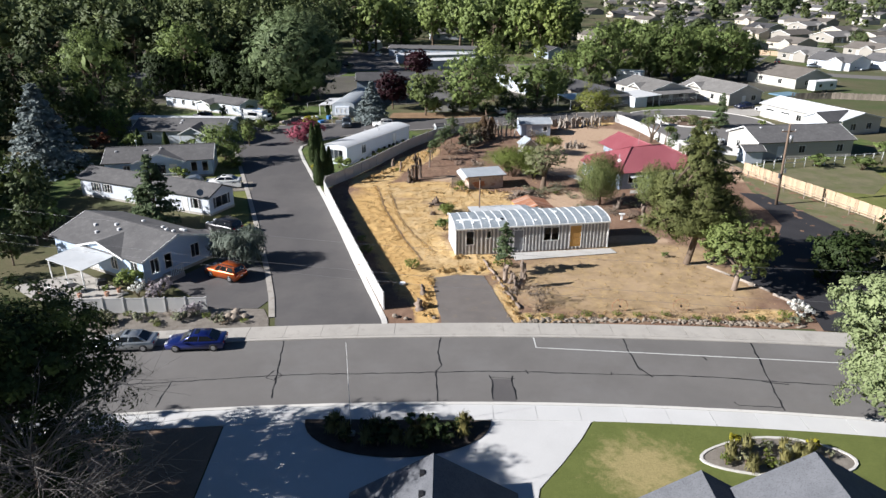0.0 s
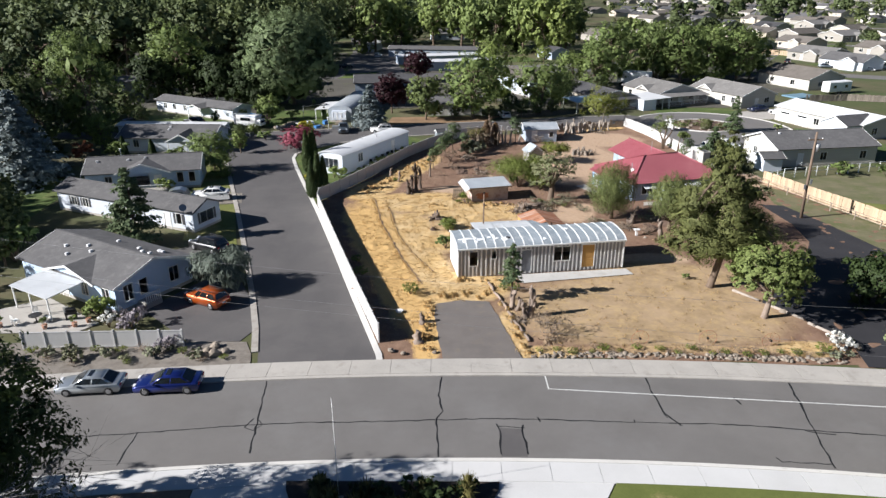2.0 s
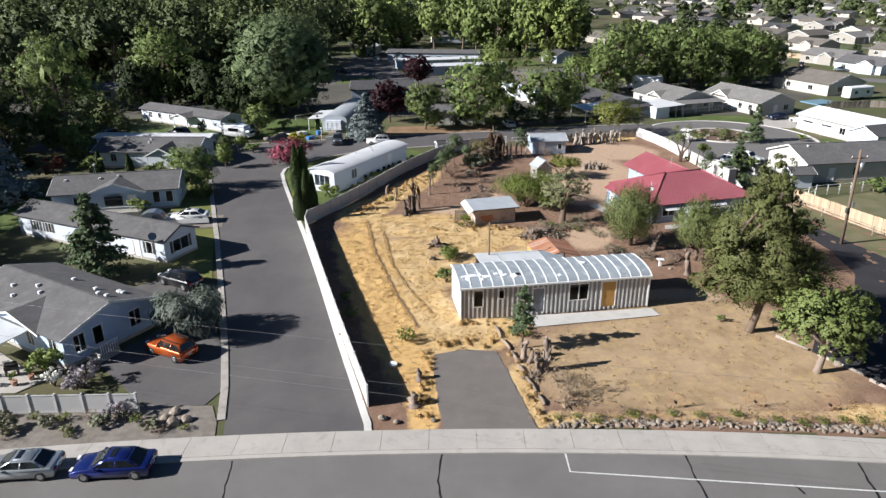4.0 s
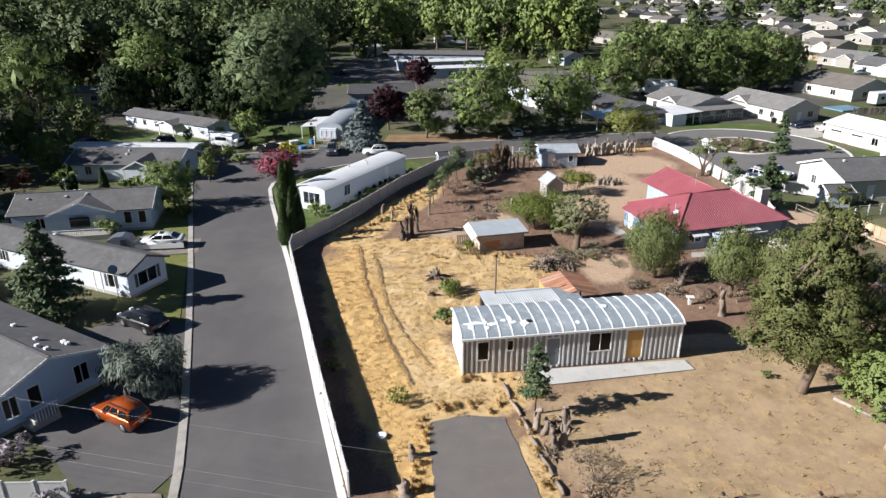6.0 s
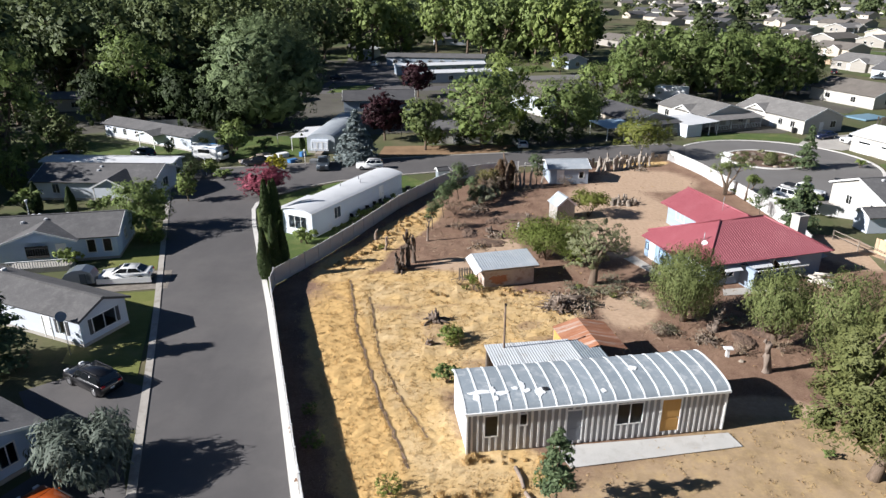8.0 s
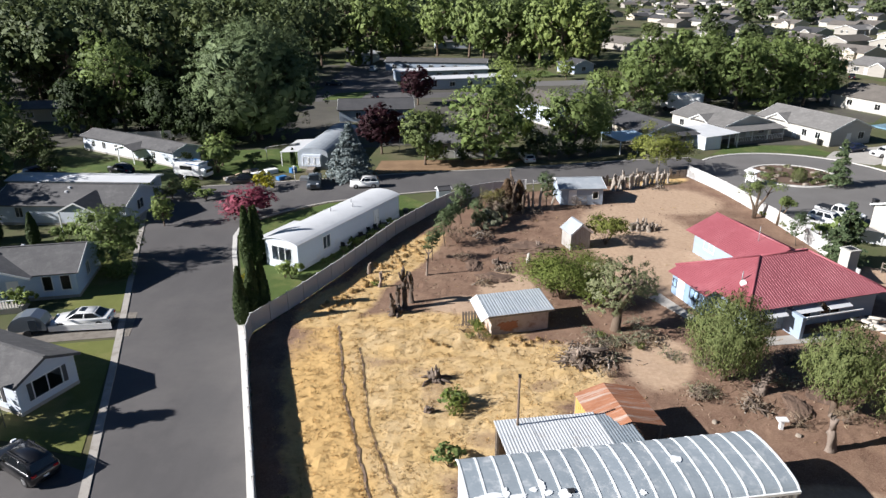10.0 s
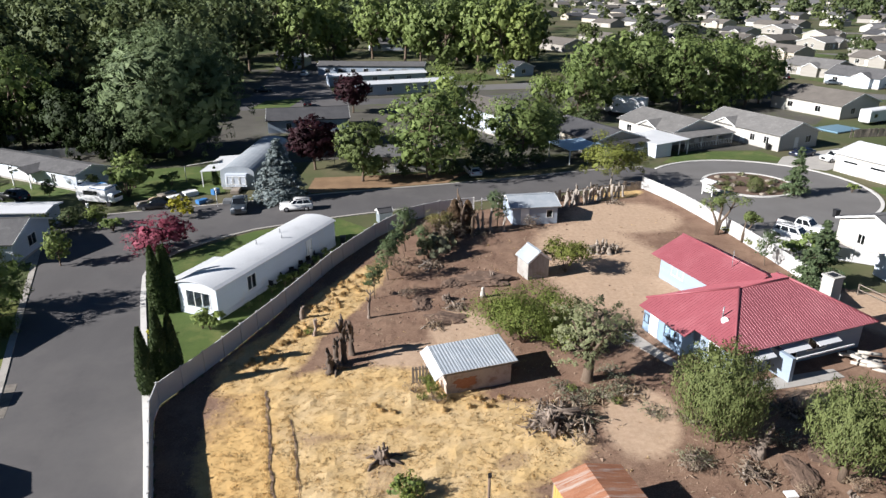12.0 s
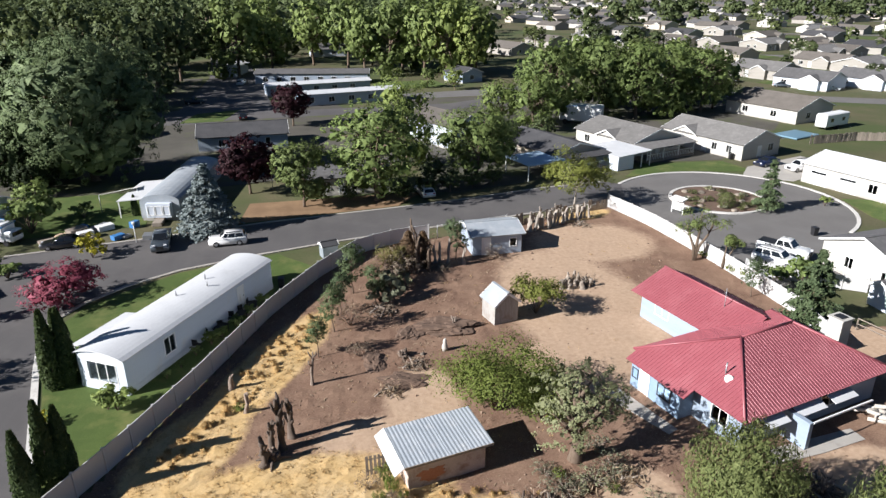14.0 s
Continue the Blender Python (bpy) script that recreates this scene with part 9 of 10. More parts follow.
log_pile(rr, 3.2, 81.2, 12, 0.8, "low heap of roots and clods")
log_pile(rr, 3.6, 94.2, 14, 1.1, "brown heap of dead brush")
log_pile(rr, 18.4, 62.0, 12, 0.8, "scattered cut limbs on brown soil")
log_pile(rr, 13.4, 68.8, 10, 0.8, "scattered brush on the ground under the tree")
PEELED = surface("peeled_white_wood", (0.46, 0.42, 0.36), (0.66, 0.61, 0.54), 2.0, 12, 0.9, bump=0.4, stretch=(3, 3, 0.6), vary=0.2)
lg = thing("log_stack", "loose stack of pale peeled logs near the house", "logs", pose(36.6, 72.0, 0, 0, 0, 150))
for i in range(11):
    c, d, w = Vector((rr.uniform(-1.2, 1.2), (i % 5 - 2) * 0.34, 0.16 + 0.3 * (i // 5))), radians(rr.uniform(-25, 25)), rr.uniform(0.5, 0.9)
    q = Vector((math.cos(d), math.sin(d), rr.uniform(-0.04, 0.04))) * w
    part("log", tube(bmesh.new(), [c - q, c + q], [0.16, 0.14], 8), PEELED, lg)
log_pile(rr, 10.6, 103.4, 10, 0.8, "pale rubble and logs beside the shed")
log_pile(rr, 29.6, 113.6, 12, 0.8, "pale cut limbs along the back fence")
log_pile(rr, 8.8, 33.4, 9, 0.7, "stones and limbs under the dry bush")
tb = bring(shrub("dry_bush", "leafless tan twiggy bush", 3.6, 4.2, LEAF["twig"], 81, 900, 0.12, 16, bark=DEADWOOD), 5.2, 100.4, 0)
for x, y, s in ((9.0, 34.4, 0.62), (8.2, 36.2, 0.4), (9.4, 107.0, 0.7), (16.5, 104.8, 0.5), (1.0, 71.0, 0.36), (2.6, 69.6, 0.3), (12.0, 64.2, 0.3), (0.5, 92, 0.7), (23.4, 58.2, 0.35), (17.6, 61.2, 0.4), (7.4, 102.2, 0.55), (26.8, 58.6, 0.4), (1.0, 86.6, 0.4)):
    place(tb, x, y, s, s, x * 50)
sap = bring(broad_tree("sapling", "slender young tree with sparse blue-green leaves", 4.8, 2.7, 0.085, LEAF["fir"], BARK, 82, 150, 26, 0.32, 10, 0.22, 0.06, core=(10, 0.2)), -0.9, 91.0, 0)
for x, y, s, sz, lab in ((1.0, 98.6, 1.2, 1.15, "slender young tree with blue-green leaves"), (-2.2, 87.0, 0.8, 0.8, ""), (12.4, 105.4, 1.1, 1.05, "small green tree before the grey shed"), (3.0, 96.0, 0.8, 0.9, ""), (-0.2, 94.6, 0.9, 0.9, ""), (38.8, 91.6, 0.9, 0.9, "thin tree by the white fence")):
    place(sap, x, y, s, sz, x * 37, lab)
bring(shrub("dry_bush", "tall feathery tan bush beside the dead trunks", 3.8, 3.6, LEAF["grassy"], 281, 3200, 0.075, 16, bark=DEADWOOD), 5.0, 101.4, 0)
wd = bring(shrub("weed", "green weed clump in the straw", 1.3, 1.7, LEAF["bright"], 83, 900, 0.075, 8), -3.4, 42.2, 0)
for x, y, s in ((-8.7, 46.4, 0.9), (-9.6, 50, 0.7), (0.3, 60.2, 1.2), (0.2, 59.2, 0.8), (30.4, 31.6, 0.7), (33.0, 33.0, 0.6), (5.6, 43.2, 0.6), (12.6, 70.2, 0.5), (2.0, 72.4, 0.6), (1.6, 70.0, 0.5), (6.6, 43.0, 0.7), (15.4, 68.4, 0.5), (-7.6, 80.4, 0.5), (3.9, 48.8, 0.7)):
    place(wd, x, y, s, s, x * 57)

# weeds among the border stones
for i in range(34):
    x = 7.4 + i * 0.7 + rr.uniform(-0.3, 0.3)
    f = rr.uniform(0.3, 0.6)
    place((wd, tb, wd, tb)[i % 4], x, 31.7 + rr.uniform(-0.4, 0.5) - 0.0022 * (x - 12) ** 2, f * (1.0, 0.34)[i % 2], f * (0.7, 0.3)[i % 2], i * 83, ("low green weed among the border stones", "dry twiggy weed among the border stones")[i % 2])
# logs edging the asphalt pad
edge = [(4.2, 44.6), (4.6, 42.4), (5.2, 40.4), (5.6, 38.4), (6.0, 36.6), (6.6, 34.4), (7.0, 32.8)]
for i, (a, b) in enumerate(zip(edge, edge[1:])):
    lg = thing("log", "grey log laid along the asphalt pad", "log", pose(0, 0, 0), "edging logs")
    part("trunk", tube(bmesh.new(), [(a[0], a[1], 0.14), ((a[0] + b[0]) / 2 + 0.08, (a[1] + b[1]) / 2, 0.17), (b[0] - 0.05, b[1] + 0.35, 0.13)], [0.13, 0.14, 0.1], 7), DEADWOOD, lg)
for i, (a, b) in enumerate((((29.6, 40.0), (31.6, 37.0)), ((31.6, 36.4), (33.0, 34.0)), ((27.6, 43.0), (29.2, 40.8)))):
    lg = thing("log", "pale log along the black drive", "log", pose(0, 0, 0), "edging logs")
    part("trunk", tube(bmesh.new(), [(*a, 0.14), (*b, 0.13)], [0.15, 0.12], 7), BARK_PALE, lg)

# boulders along the pavement
stone = []
for k in range(5):
    bm = bmesh.new()
    bmesh.ops.create_icosphere(bm, subdivisions=2, radius=0.5)
    for v in bm.verts:
        v.co *= 1 + 0.35 * noise.noise(v.co * 2.2 + Vector((k * 9, 0, 0)))
        v.co.z *= 0.7
    me = bpy.data.meshes.new("rock")
    bm.to_mesh(me)
    bm.free()
    me.materials.append(ROCK)
    stone.append(me)
wall_ = thing("rock_border", "dry-laid border of grey fieldstones along the pavement", "rock border", pose(0, 0, 0))
for i in range(280):
    x = rr.uniform(6.8, 31.5)
    s = rr.uniform(0.14, 0.40)
    ob = new("rock", stone[rr.randrange(5)])
    ob.parent = wall_
    ob.matrix_basis = Matrix.LocRotScale((x, 31.05 + rr.uniform(-0.35, 0.45) - 0.0022 * (x - 12) ** 2, s * 0.2), Euler((rr.uniform(-0.4, 0.4), rr.uniform(-0.4, 0.4), rr.uniform(0, 6))), (s * 1.3, s * 0.8, s * 0.8))
for x, y, s, lab in ((-17.8, 31.4, 0.7, ""), (-18.6, 31.0, 0.9, ""), (-19.4, 31.6, 0.6, ""), (-20.2, 30.9, 0.8, ""), (-18.9, 32.2, 0.8, ""), (-4.4, 31.6, 0.6, ""), (-3.4, 31.2, 0.5, ""), (-0.9, 31.4, 0.4, ""), (33.6, 32.2, 0.8, ""), (30.4, 38.6, 0.6, ""), (14, 69.6, 0.5, ""), (18, 58.6, 0.4, ""), (20.6, 66.0, 0.5, ""), (6.2, 86, 0.4, ""), (4.6, 99.4, 0.6, ""), (23, 57.2, 0.4, "")):
    ob = thing("boulder", "pale grey garden boulder", "boulder", pose(x, y, 0), "boulders")
    r = new("rock", stone[int(abs(x) * 10) % 5])
    r.parent, r.matrix_basis = ob, Matrix.LocRotScale((0, 0, s * 0.22), Euler((0.2, 0.1, x)), (s, s, s))

# wagon wheels standing in the border
for x, y, a in ((16.0, 32.9, 4), (21.6, 33.0, -3), (26.6, 32.6, 2)):
    ww = thing("wagon_wheel", "rusty iron wagon wheel standing in dry grass", "wagon wheel", pose(x, y, 0.55, 0, 0, a), "wagon wheels")
    ring = [(0.72 * math.cos(k * math.tau / 24), 0, 0.72 * math.sin(k * math.tau / 24)) for k in range(25)]
    part("rim", tube(bmesh.new(), ring, [0.016] * 25, 5), RUST, ww)
    part("hub", tube(bmesh.new(), [(0, -0.1, 0), (0, 0.1, 0)], [0.09, 0.09], 8), IRON, ww)
    for k in range(10):
        q = k * math.tau / 10
        part("spoke", tube(bmesh.new(), [(0.08 * math.cos(q), 0, 0.08 * math.sin(q)), (0.71 * math.cos(q), 0, 0.71 * math.sin(q))], [0.012, 0.010], 4), RUST, ww)

pst = thing("pole", "tall thin brown wooden pole in the straw", "pole", pose(4.1, 54.6, 0))
part("shaft", cyl(bmesh.new(), 0, 0, -0.1, 6.3, 0.09, 0.07, 8), POLE_WOOD, pst)
part("cap", boxes((-0.07, 0.1, -0.07, 0.07, 6.15, 6.35)), IRON, pst)
up = thing("utility_pole", "wooden utility pole with transformer and crossarm", "utility pole", pose(44.4, 64.2, 0, 0, -1.0, 0))
part("shaft", cyl(bmesh.new(), 0, 0, -0.2, 10.9, 0.19, 0.13, 10), POLE_WOOD, up)
part("crossarm", boxes((-0.9, 0.9, -0.06, 0.06, 9.9, 10.05)), POLE_WOOD, up)
part("transformer", cyl(bmesh.new(), 0.42, 0, 8.5, 9.5, 0.26, 0.26, 12), STEEL, up)
for k in (-0.8, 0, 0.8):
    part("insulator", cyl(bmesh.new(), k, 0, 10.05, 10.25, 0.05, 0.03, 8), WHITE_PAINT, up)
for k in (0.3, -0.35):
    part("meter_box", boxes((k - 0.12, k + 0.12, -0.28, -0.16, 4.2 + k, 4.8 + k)), STEEL, up)
fp = thing("flagpole", "thin white flagpole on a concrete foot", "flagpole", pose(-6.1, 14.8, 0))
part("shaft", cyl(bmesh.new(), 0, 0, 0, 7.1, 0.022, 0.012, 8), WHITE_PAINT, fp)
part("foot", boxes((-0.25, 0.25, -0.25, 0.25, 0, 0.28), bevel=0.05), CONCRETE, fp)
# power lines above the street, on poles beyond the sight
for name_, px, py in (("utility_pole", -72.0, 38.9), ("utility_pole", 58.0, 13.2)):
    u2 = thing(name_, "wooden utility pole carrying the street's cables", "utility pole", pose(px, py, 0))
    part("shaft", cyl(bmesh.new(), 0, 0, -0.2, 12.2, 0.19, 0.13, 10), POLE_WOOD, u2)
    part("crossarm", boxes((-0.06, 0.06, -0.9, 0.9, 11.6, 11.75)), POLE_WOOD, u2)
for z, dy, sag in ((11.9, 0.6, 2.8), (9.7, -0.1, 2.6), (8.9, 0.0, 2.6)):
    cb = thing("power_cable", "thin overhead cable sagging across the street", "cable", pose(0, 0, 0), "overhead cables")
    pts = [(-72 + 130 * i / 30, 38.9 + dy - 25.7 * i / 30, z - sag * 4 * (i / 30) * (1 - i / 30)) for i in range(31)]
    part("wire", tube(bmesh.new(), pts, [0.007] * 31, 4), WIRE, cb)
st = thing("garden_stand", "white painted stand with flat top", "garden stand", pose(22.2, 58.0, 0))
part("foot", boxes((-0.12, 0.12, -0.12, 0.12, 0, 0.75)), WHITE_PAINT, st)
part("top", boxes((-0.35, 0.35, -0.25, 0.25, 0.75, 0.83)), WHITE_PAINT, st)
orn = bmesh.new()
tube(orn, [(0, 0, 0), (0, 0, 0.35), (0, 0, 0.7), (0, 0, 0.9), (0, 0, 1.1)], [0.24, 0.26, 0.16, 0.17, 0.08], 10)
o_ = tagged(part("garden_ornament", orn, WALL_CREAM, None), "pale concrete garden ornament on bare soil", "ornament")
o_.matrix_world = pose(8.1, 86.4, 0.02)
wb = thing("wash_tub", "white enamel tub lying in the straw", "tub", pose(-4.2, 38.4, 0.05))
part("bowl", cyl(bmesh.new(), 0, 0, 0, 0.22, 0.26, 0.34, 14), WHITE_PAINT, wb)
for x, y, c in ((55.8, 105.7, BLACK_PLASTIC), (-6.0, 101.2, BLACK_PLASTIC), (66.0, 141.0, BLACK_PLASTIC), (67.1, 140.7, BLACK_PLASTIC)):
    bn = thing("wheelie_bin", "dark plastic wheelie bin at the roadside", "bin", pose(x, y, 0))
    part("body", hexa(bmesh.new(), [(-0.24, -0.28, 0.05), (0.24, -0.28, 0.05), (0.24, 0.28, 0.05), (-0.24, 0.28, 0.05), (-0.3, -0.36, 1.0), (0.3, -0.36, 1.0), (0.3, 0.36, 1.0), (-0.3, 0.36, 1.0)]), c, bn)
    part("lid", boxes((-0.32, 0.32, -0.38, 0.4, 1.0, 1.06), bevel=0.02), c, bn)
for x, y, z, r in ((-30.4, 57.6, 0.01, 20), (-25.0, 46.4, 0.0, 60)):
    sd = thing("satellite_dish", "grey satellite dish on a short mast", "satellite dish", pose(x, y, z, 0, 0, r))
    part("mast", cyl(bmesh.new(), 0, 0, 0, 3.5 if z else 1.6, 0.03), STEEL, sd)
    zt = 3.5 if z else 1.6
    part("dish", tube(bmesh.new(), [(0, -0.05, zt), (0, -0.13, zt + 0.06), (0, -0.25, zt + 0.12)], [0.1, 0.34, 0.42], 14), STEEL, sd)
for x, y, h in ((-52.0, 88.8, 2.6), (-42.8, 92.6, 2.4), (-37.6, 110.6, 2.4), (-23.6, 116.6, 2.2)):
    lp = thing("lamp_post", "white yard lamp on a slim post", "lamp post", pose(x, y, 0))
    part("shaft", cyl(bmesh.new(), 0, 0, 0, h, 0.05, 0.05, 8), WHITE_PAINT, lp)
    part("lantern", cyl(bmesh.new(), 0, 0, h, h + 0.35, 0.13, 0.18, 8), WHITE_PAINT, lp)
# shade sail, garden things before the trailer homes
ss = thing("shade_sail", "white triangular shade sail on posts", "shade sail", pose(-31.0, 129.0, 0))
part("sail", slab(bmesh.new(), [(0, 0, 2.4), (4.6, 1.0, 2.9), (4.8, 3.2, 2.5), (0.3, 0.4, 2.4)], 0.02), CANVAS, ss)
for px, py, pz in ((0, 0, 2.4), (4.6, 1.0, 2.9), (4.8, 3.2, 2.5)):
    part("post", cyl(bmesh.new(), px, py, 0, pz, 0.05), STEEL, ss)
cr = random.Random(31)
for i in range(16):
    x, y = cr.uniform(-34, -22), cr.uniform(117.5, 123.0)
    cx = thing("crate", "wooden crate among yard clutter", "crate", pose(x, y, 0, 0, 0, cr.uniform(0, 90)), "yard crates")
    w, h = cr.uniform(0.4, 1.1), cr.uniform(0.3, 0.9)
    part("box", boxes((-w, w, -w * 0.6, w * 0.6, 0, h), bevel=0.02), (PLANK, PLANK_TAN, BLUE_TARP, STEEL, WHITE_PAINT)[i % 5], cx)
for i, (x, y) in enumerate(((-10.0, 94.4), (-9.2, 95.6), (-8.6, 97.0), (-11.4, 91.8), (-12.2, 90.0), (-10.8, 93.2))):
    gp = thing("garden_chair", "dark folding garden chair beside the white home", "chair", pose(x, y, 0, 0, 0, 40 * i), "garden chairs")
    part("seat", boxes((-0.25, 0.25, -0.25, 0.25, 0.42, 0.46)), IRON, gp)
    part("backrest", boxes((-0.25, 0.25, 0.22, 0.26, 0.5, 1.0)), IRON, gp)
    for sx in (-0.22, 0.22):
        for sy in (-0.22, 0.22):
            part("leg", cyl(bmesh.new(), sx, sy, 0, 0.42, 0.02), IRON, gp)
pr_ = thing("parasol", "closed white parasol beside the white home", "parasol", pose(-9.4, 96.4, 0))
part("shaft", cyl(bmesh.new(), 0, 0, 0, 2.6, 0.03), WHITE_PAINT, pr_)
part("cloth", tube(bmesh.new(), [(0, 0, 1.1), (0, 0, 1.7), (0, 0, 2.5)], [0.16, 0.14, 0.04], 10), CANVAS, pr_)
pl_ = thing("swimming_pool", "blue-covered pool behind the house", "pool", pose(88.6, 156.0, 0, 0, 0, 22))
part("cover", boxes((-3.6, 3.6, -2.6, 2.6, 0.0, 0.35), bevel=0.1), POOL, pl_)

# two-stemmed leaning trees inside the white fence
def leaning_tree(x, y, h, r, seed):
    rng = np.random.default_rng(seed)
    ob = thing("leaning_tree", "sparse old tree with bare leaning stems by the white fence", "tree", pose(x, y, 0))
    tops = []
    for k, (dx, dy) in enumerate(((0.06, 0.05), (0.26, -0.05), (-0.16, 0.1))[:2 if r < 0.2 else 3]):
        tip = Vector((dx * h, dy * h, h * (0.86 - 0.12 * k)))
        part("stem", tube(bmesh.new(), [(0, 0, -0.1), (dx * h * 0.2, dy * h * 0.1, h * 0.25), tip * 0.6 + Vector((0.1, 0, 0.1)), tip], [r, r * 0.8, r * 0.55, r * 0.2], 7), BARK, ob)
        for i in range(4):
            e = tip * rng.uniform(0.75, 1.0) + Vector((rng.normal(), rng.normal(), rng.normal() * 0.5)) * h * 0.11
            part("branch", tube(bmesh.new(), [tip * 0.7, e], [r * 0.25, 0.02], 5), BARK, ob)
            tops.append((*e, h * 0.12, h * 0.12, h * 0.09))
    c, n, sh_ = clumped(rng, tops, 110, 24, 0.7)
    f = new("crown", leaf_mesh("crown", LEAF["apple"], c, n, rng.uniform(0.6, 1.3, len(c)) * 0.1, 1.8, rng, sh_))
    f.parent = ob


leaning_tree(37.9, 100.9, 6.4, 0.21, 301), leaning_tree(39.6, 98.2, 4.2, 0.13, 302)
for x, y, s in ((40.6, 95.4, 0.9), (40.0, 97.0, 0.7), (39.2, 101.4, 0.6), (41.2, 92.6, 0.8)):
    place(wd, x, y, s, s * 1.2, x * 70, "tall weeds along the white fence")
mk = thing("mailbox_kiosk", "white roofed mailbox stand beside the turning circle", "mailbox", pose(43.6, 116.0, 0, 0, 0, -66))
part("box", boxes((-0.75, 0.75, -0.25, 0.25, 0.55, 1.45), bevel=0.02), WHITE_PAINT, mk)
part("roof", slab(bmesh.new(), [(-1.0, -0.55, 1.95), (1.0, -0.55, 1.95), (1.0, 0.55, 2.2), (-1.0, 0.55, 2.2)], 0.08), WHITE_PAINT, mk)
for px in (-0.85, 0.85):
    part("post", boxes((px - 0.06, px + 0.06, -0.06, 0.06, 0, 2.05)), WHITE_PAINT, mk)
# planting and rocks on the island
bring(column_shrub("clipped_shrub", "round clipped olive-green shrub on the island", 1.9, 2.2, LEAF["pine"], 303, 1500, 0.10, 0.75), 51.3, 117.4, 0, 0.1)
lj = bring(shrub("low_juniper", "low spreading juniper on the island", 0.8, 2.2, LEAF["pine"], 304, 900, 0.075, 9), 53.6, 116.6, 0, 0.1)
for x, y, s, sz in ((55.0, 113.9 + 1.8, 1.0, 1.5), (56.8, 116.2, 0.9, 1.3), (50.2, 119.8, 0.8, 0.9), (48.6, 120.4, 0.9, 0.7), (52.8, 121.0, 0.8, 0.9), (49.8, 123.4, 0.8, 0.7), (54.6, 119.6, 0.7, 0.8), (47.6, 118.6, 0.7, 0.6), (52.4, 115.6, 0.6, 0.6), (54.0, 123.2, 0.8, 0.8)):
    place(lj, x, y, s, sz, x * 53, z=0.1)
ri = random.Random(37)
for i in range(16):
    a, q = i * 2.4, 5.2 * math.sqrt((i + 0.5) / 16)
    rk = thing("rock", "grey rock on the planted island", "rock", pose(52 + q * math.cos(a), 120.4 + q * math.sin(a), 0.14, 0, 0, i * 40), "island rocks")
    bm = bmesh.new()
    bmesh.ops.create_icosphere(bm, subdivisions=2, radius=ri.uniform(0.3, 0.6))
    for v in bm.verts:
        v.co *= 1 + 0.35 * noise.noise(v.co * 2.2 + Vector((i, 0, 0)))
        v.co.z *= 0.6
    part("stone", bm, ROCK, rk)
# striped flag on a pole
fg = thing("flag", "small red and white striped flag on a pole", "flag", pose(-9.4, 135.6, 0, 0, 0, 20))
part("pole", cyl(bmesh.new(), 0, 0, 0, 4.6, 0.04), STEEL, fg)
for i in range(5):
    part("stripe", boxes((0.04 + 0.14 * i, 0.18 + 0.14 * i, -0.01, 0.01, 2.9, 4.5)), (WALL_BRICK, WHITE_PAINT)[i % 2], fg)
# tables, pots and planting along the white home's wall
for i, (x, y) in enumerate(((-10.6, 92.4), (-9.2, 94.6), (-8.3, 96.4))):
    tb_ = thing("garden_table", "dark garden table beside the white home", "table", pose(x, y, 0, 0, 0, 62 + 15 * i), "garden tables")
    part("tabletop", boxes((-0.7, 0.7, -0.4, 0.4, 0.7, 0.75), bevel=0.01), IRON, tb_)
    for sx in (-0.6, 0.6):
        for sy in (-0.32, 0.32):
            part("leg", boxes((sx - 0.03, sx + 0.03, sy - 0.03, sy + 0.03, 0, 0.7)), IRON, tb_)
for i, (x, y, s) in enumerate(((-11.6, 90.8, 0.5), (-10.9, 91.9, 0.4), (-9.9, 93.6, 0.45), (-8.9, 95.7, 0.42), (-7.9, 97.4, 0.5), (-12.6, 89.2, 0.35), (-14.2, 86.0, 0.3), (-13.4, 87.4, 0.28))):
    place(gb, x + 0.5, y - 0.3, s, s * 1.3, i * 53, "small green bush beside the white home")
# planting south of the street and by the corner home
gr = bring(shrub("ornamental_grass", "dark tuft of ornamental grass", 1.0, 1.1, LEAF["dark"], 84, 260, 0.12, 8), -5.0, 15.0, 0)
for x, y, s, sz in ((-3.6, 14.6, 1.3, 1.2), (-2.0, 15.2, 1.2, 1.3), (-0.6, 14.4, 1.5, 1.4), (0.8, 15.0, 1.0, 1.0), (1.6, 15.6, 0.9, 0.9), (-7.4, 15.6, 1.2, 0.9), (-4.2, 13.6, 1.0, 0.9), (-1.4, 13.4, 1.0, 1.0), (0.2, 13.7, 1.0, 0.9), (-6.4, 14.0, 0.9, 0.8)):
    place(gr, x, y, s, sz, x * 70, z=0.1)
bd = bring(shrub("bedding_plant", "grey-green bedding plant in the gravel", 0.6, 0.9, LEAF["sage"], 85, 380, 0.06, 6), 18.4, 12.6, 0, 0.08)
bg = bring(shrub("bedding_plant", "leafy green bedding plant in the gravel", 0.6, 0.9, LEAF["bright"], 185, 380, 0.06, 6), 20.6, 12.0, 0, 0.08)
og = bring(ornamental_grass("ornamental_grass", "tan-green fountain grass in the bed", 1.2, 1.1, LEAF["grassy"], 186), 22.4, 12.8, 0, 0.08)
for i in range(26):
    a, q = i * 2.4, math.sqrt((i + 0.5) / 26)
    place((bd, bg, og)[i % 3], 21.2 + 3.7 * q * math.cos(a), 12.5 + 1.5 * q * math.sin(a), rr.uniform(0.7, 1.3), rr.uniform(0.7, 1.5), i * 47, z=0.08)
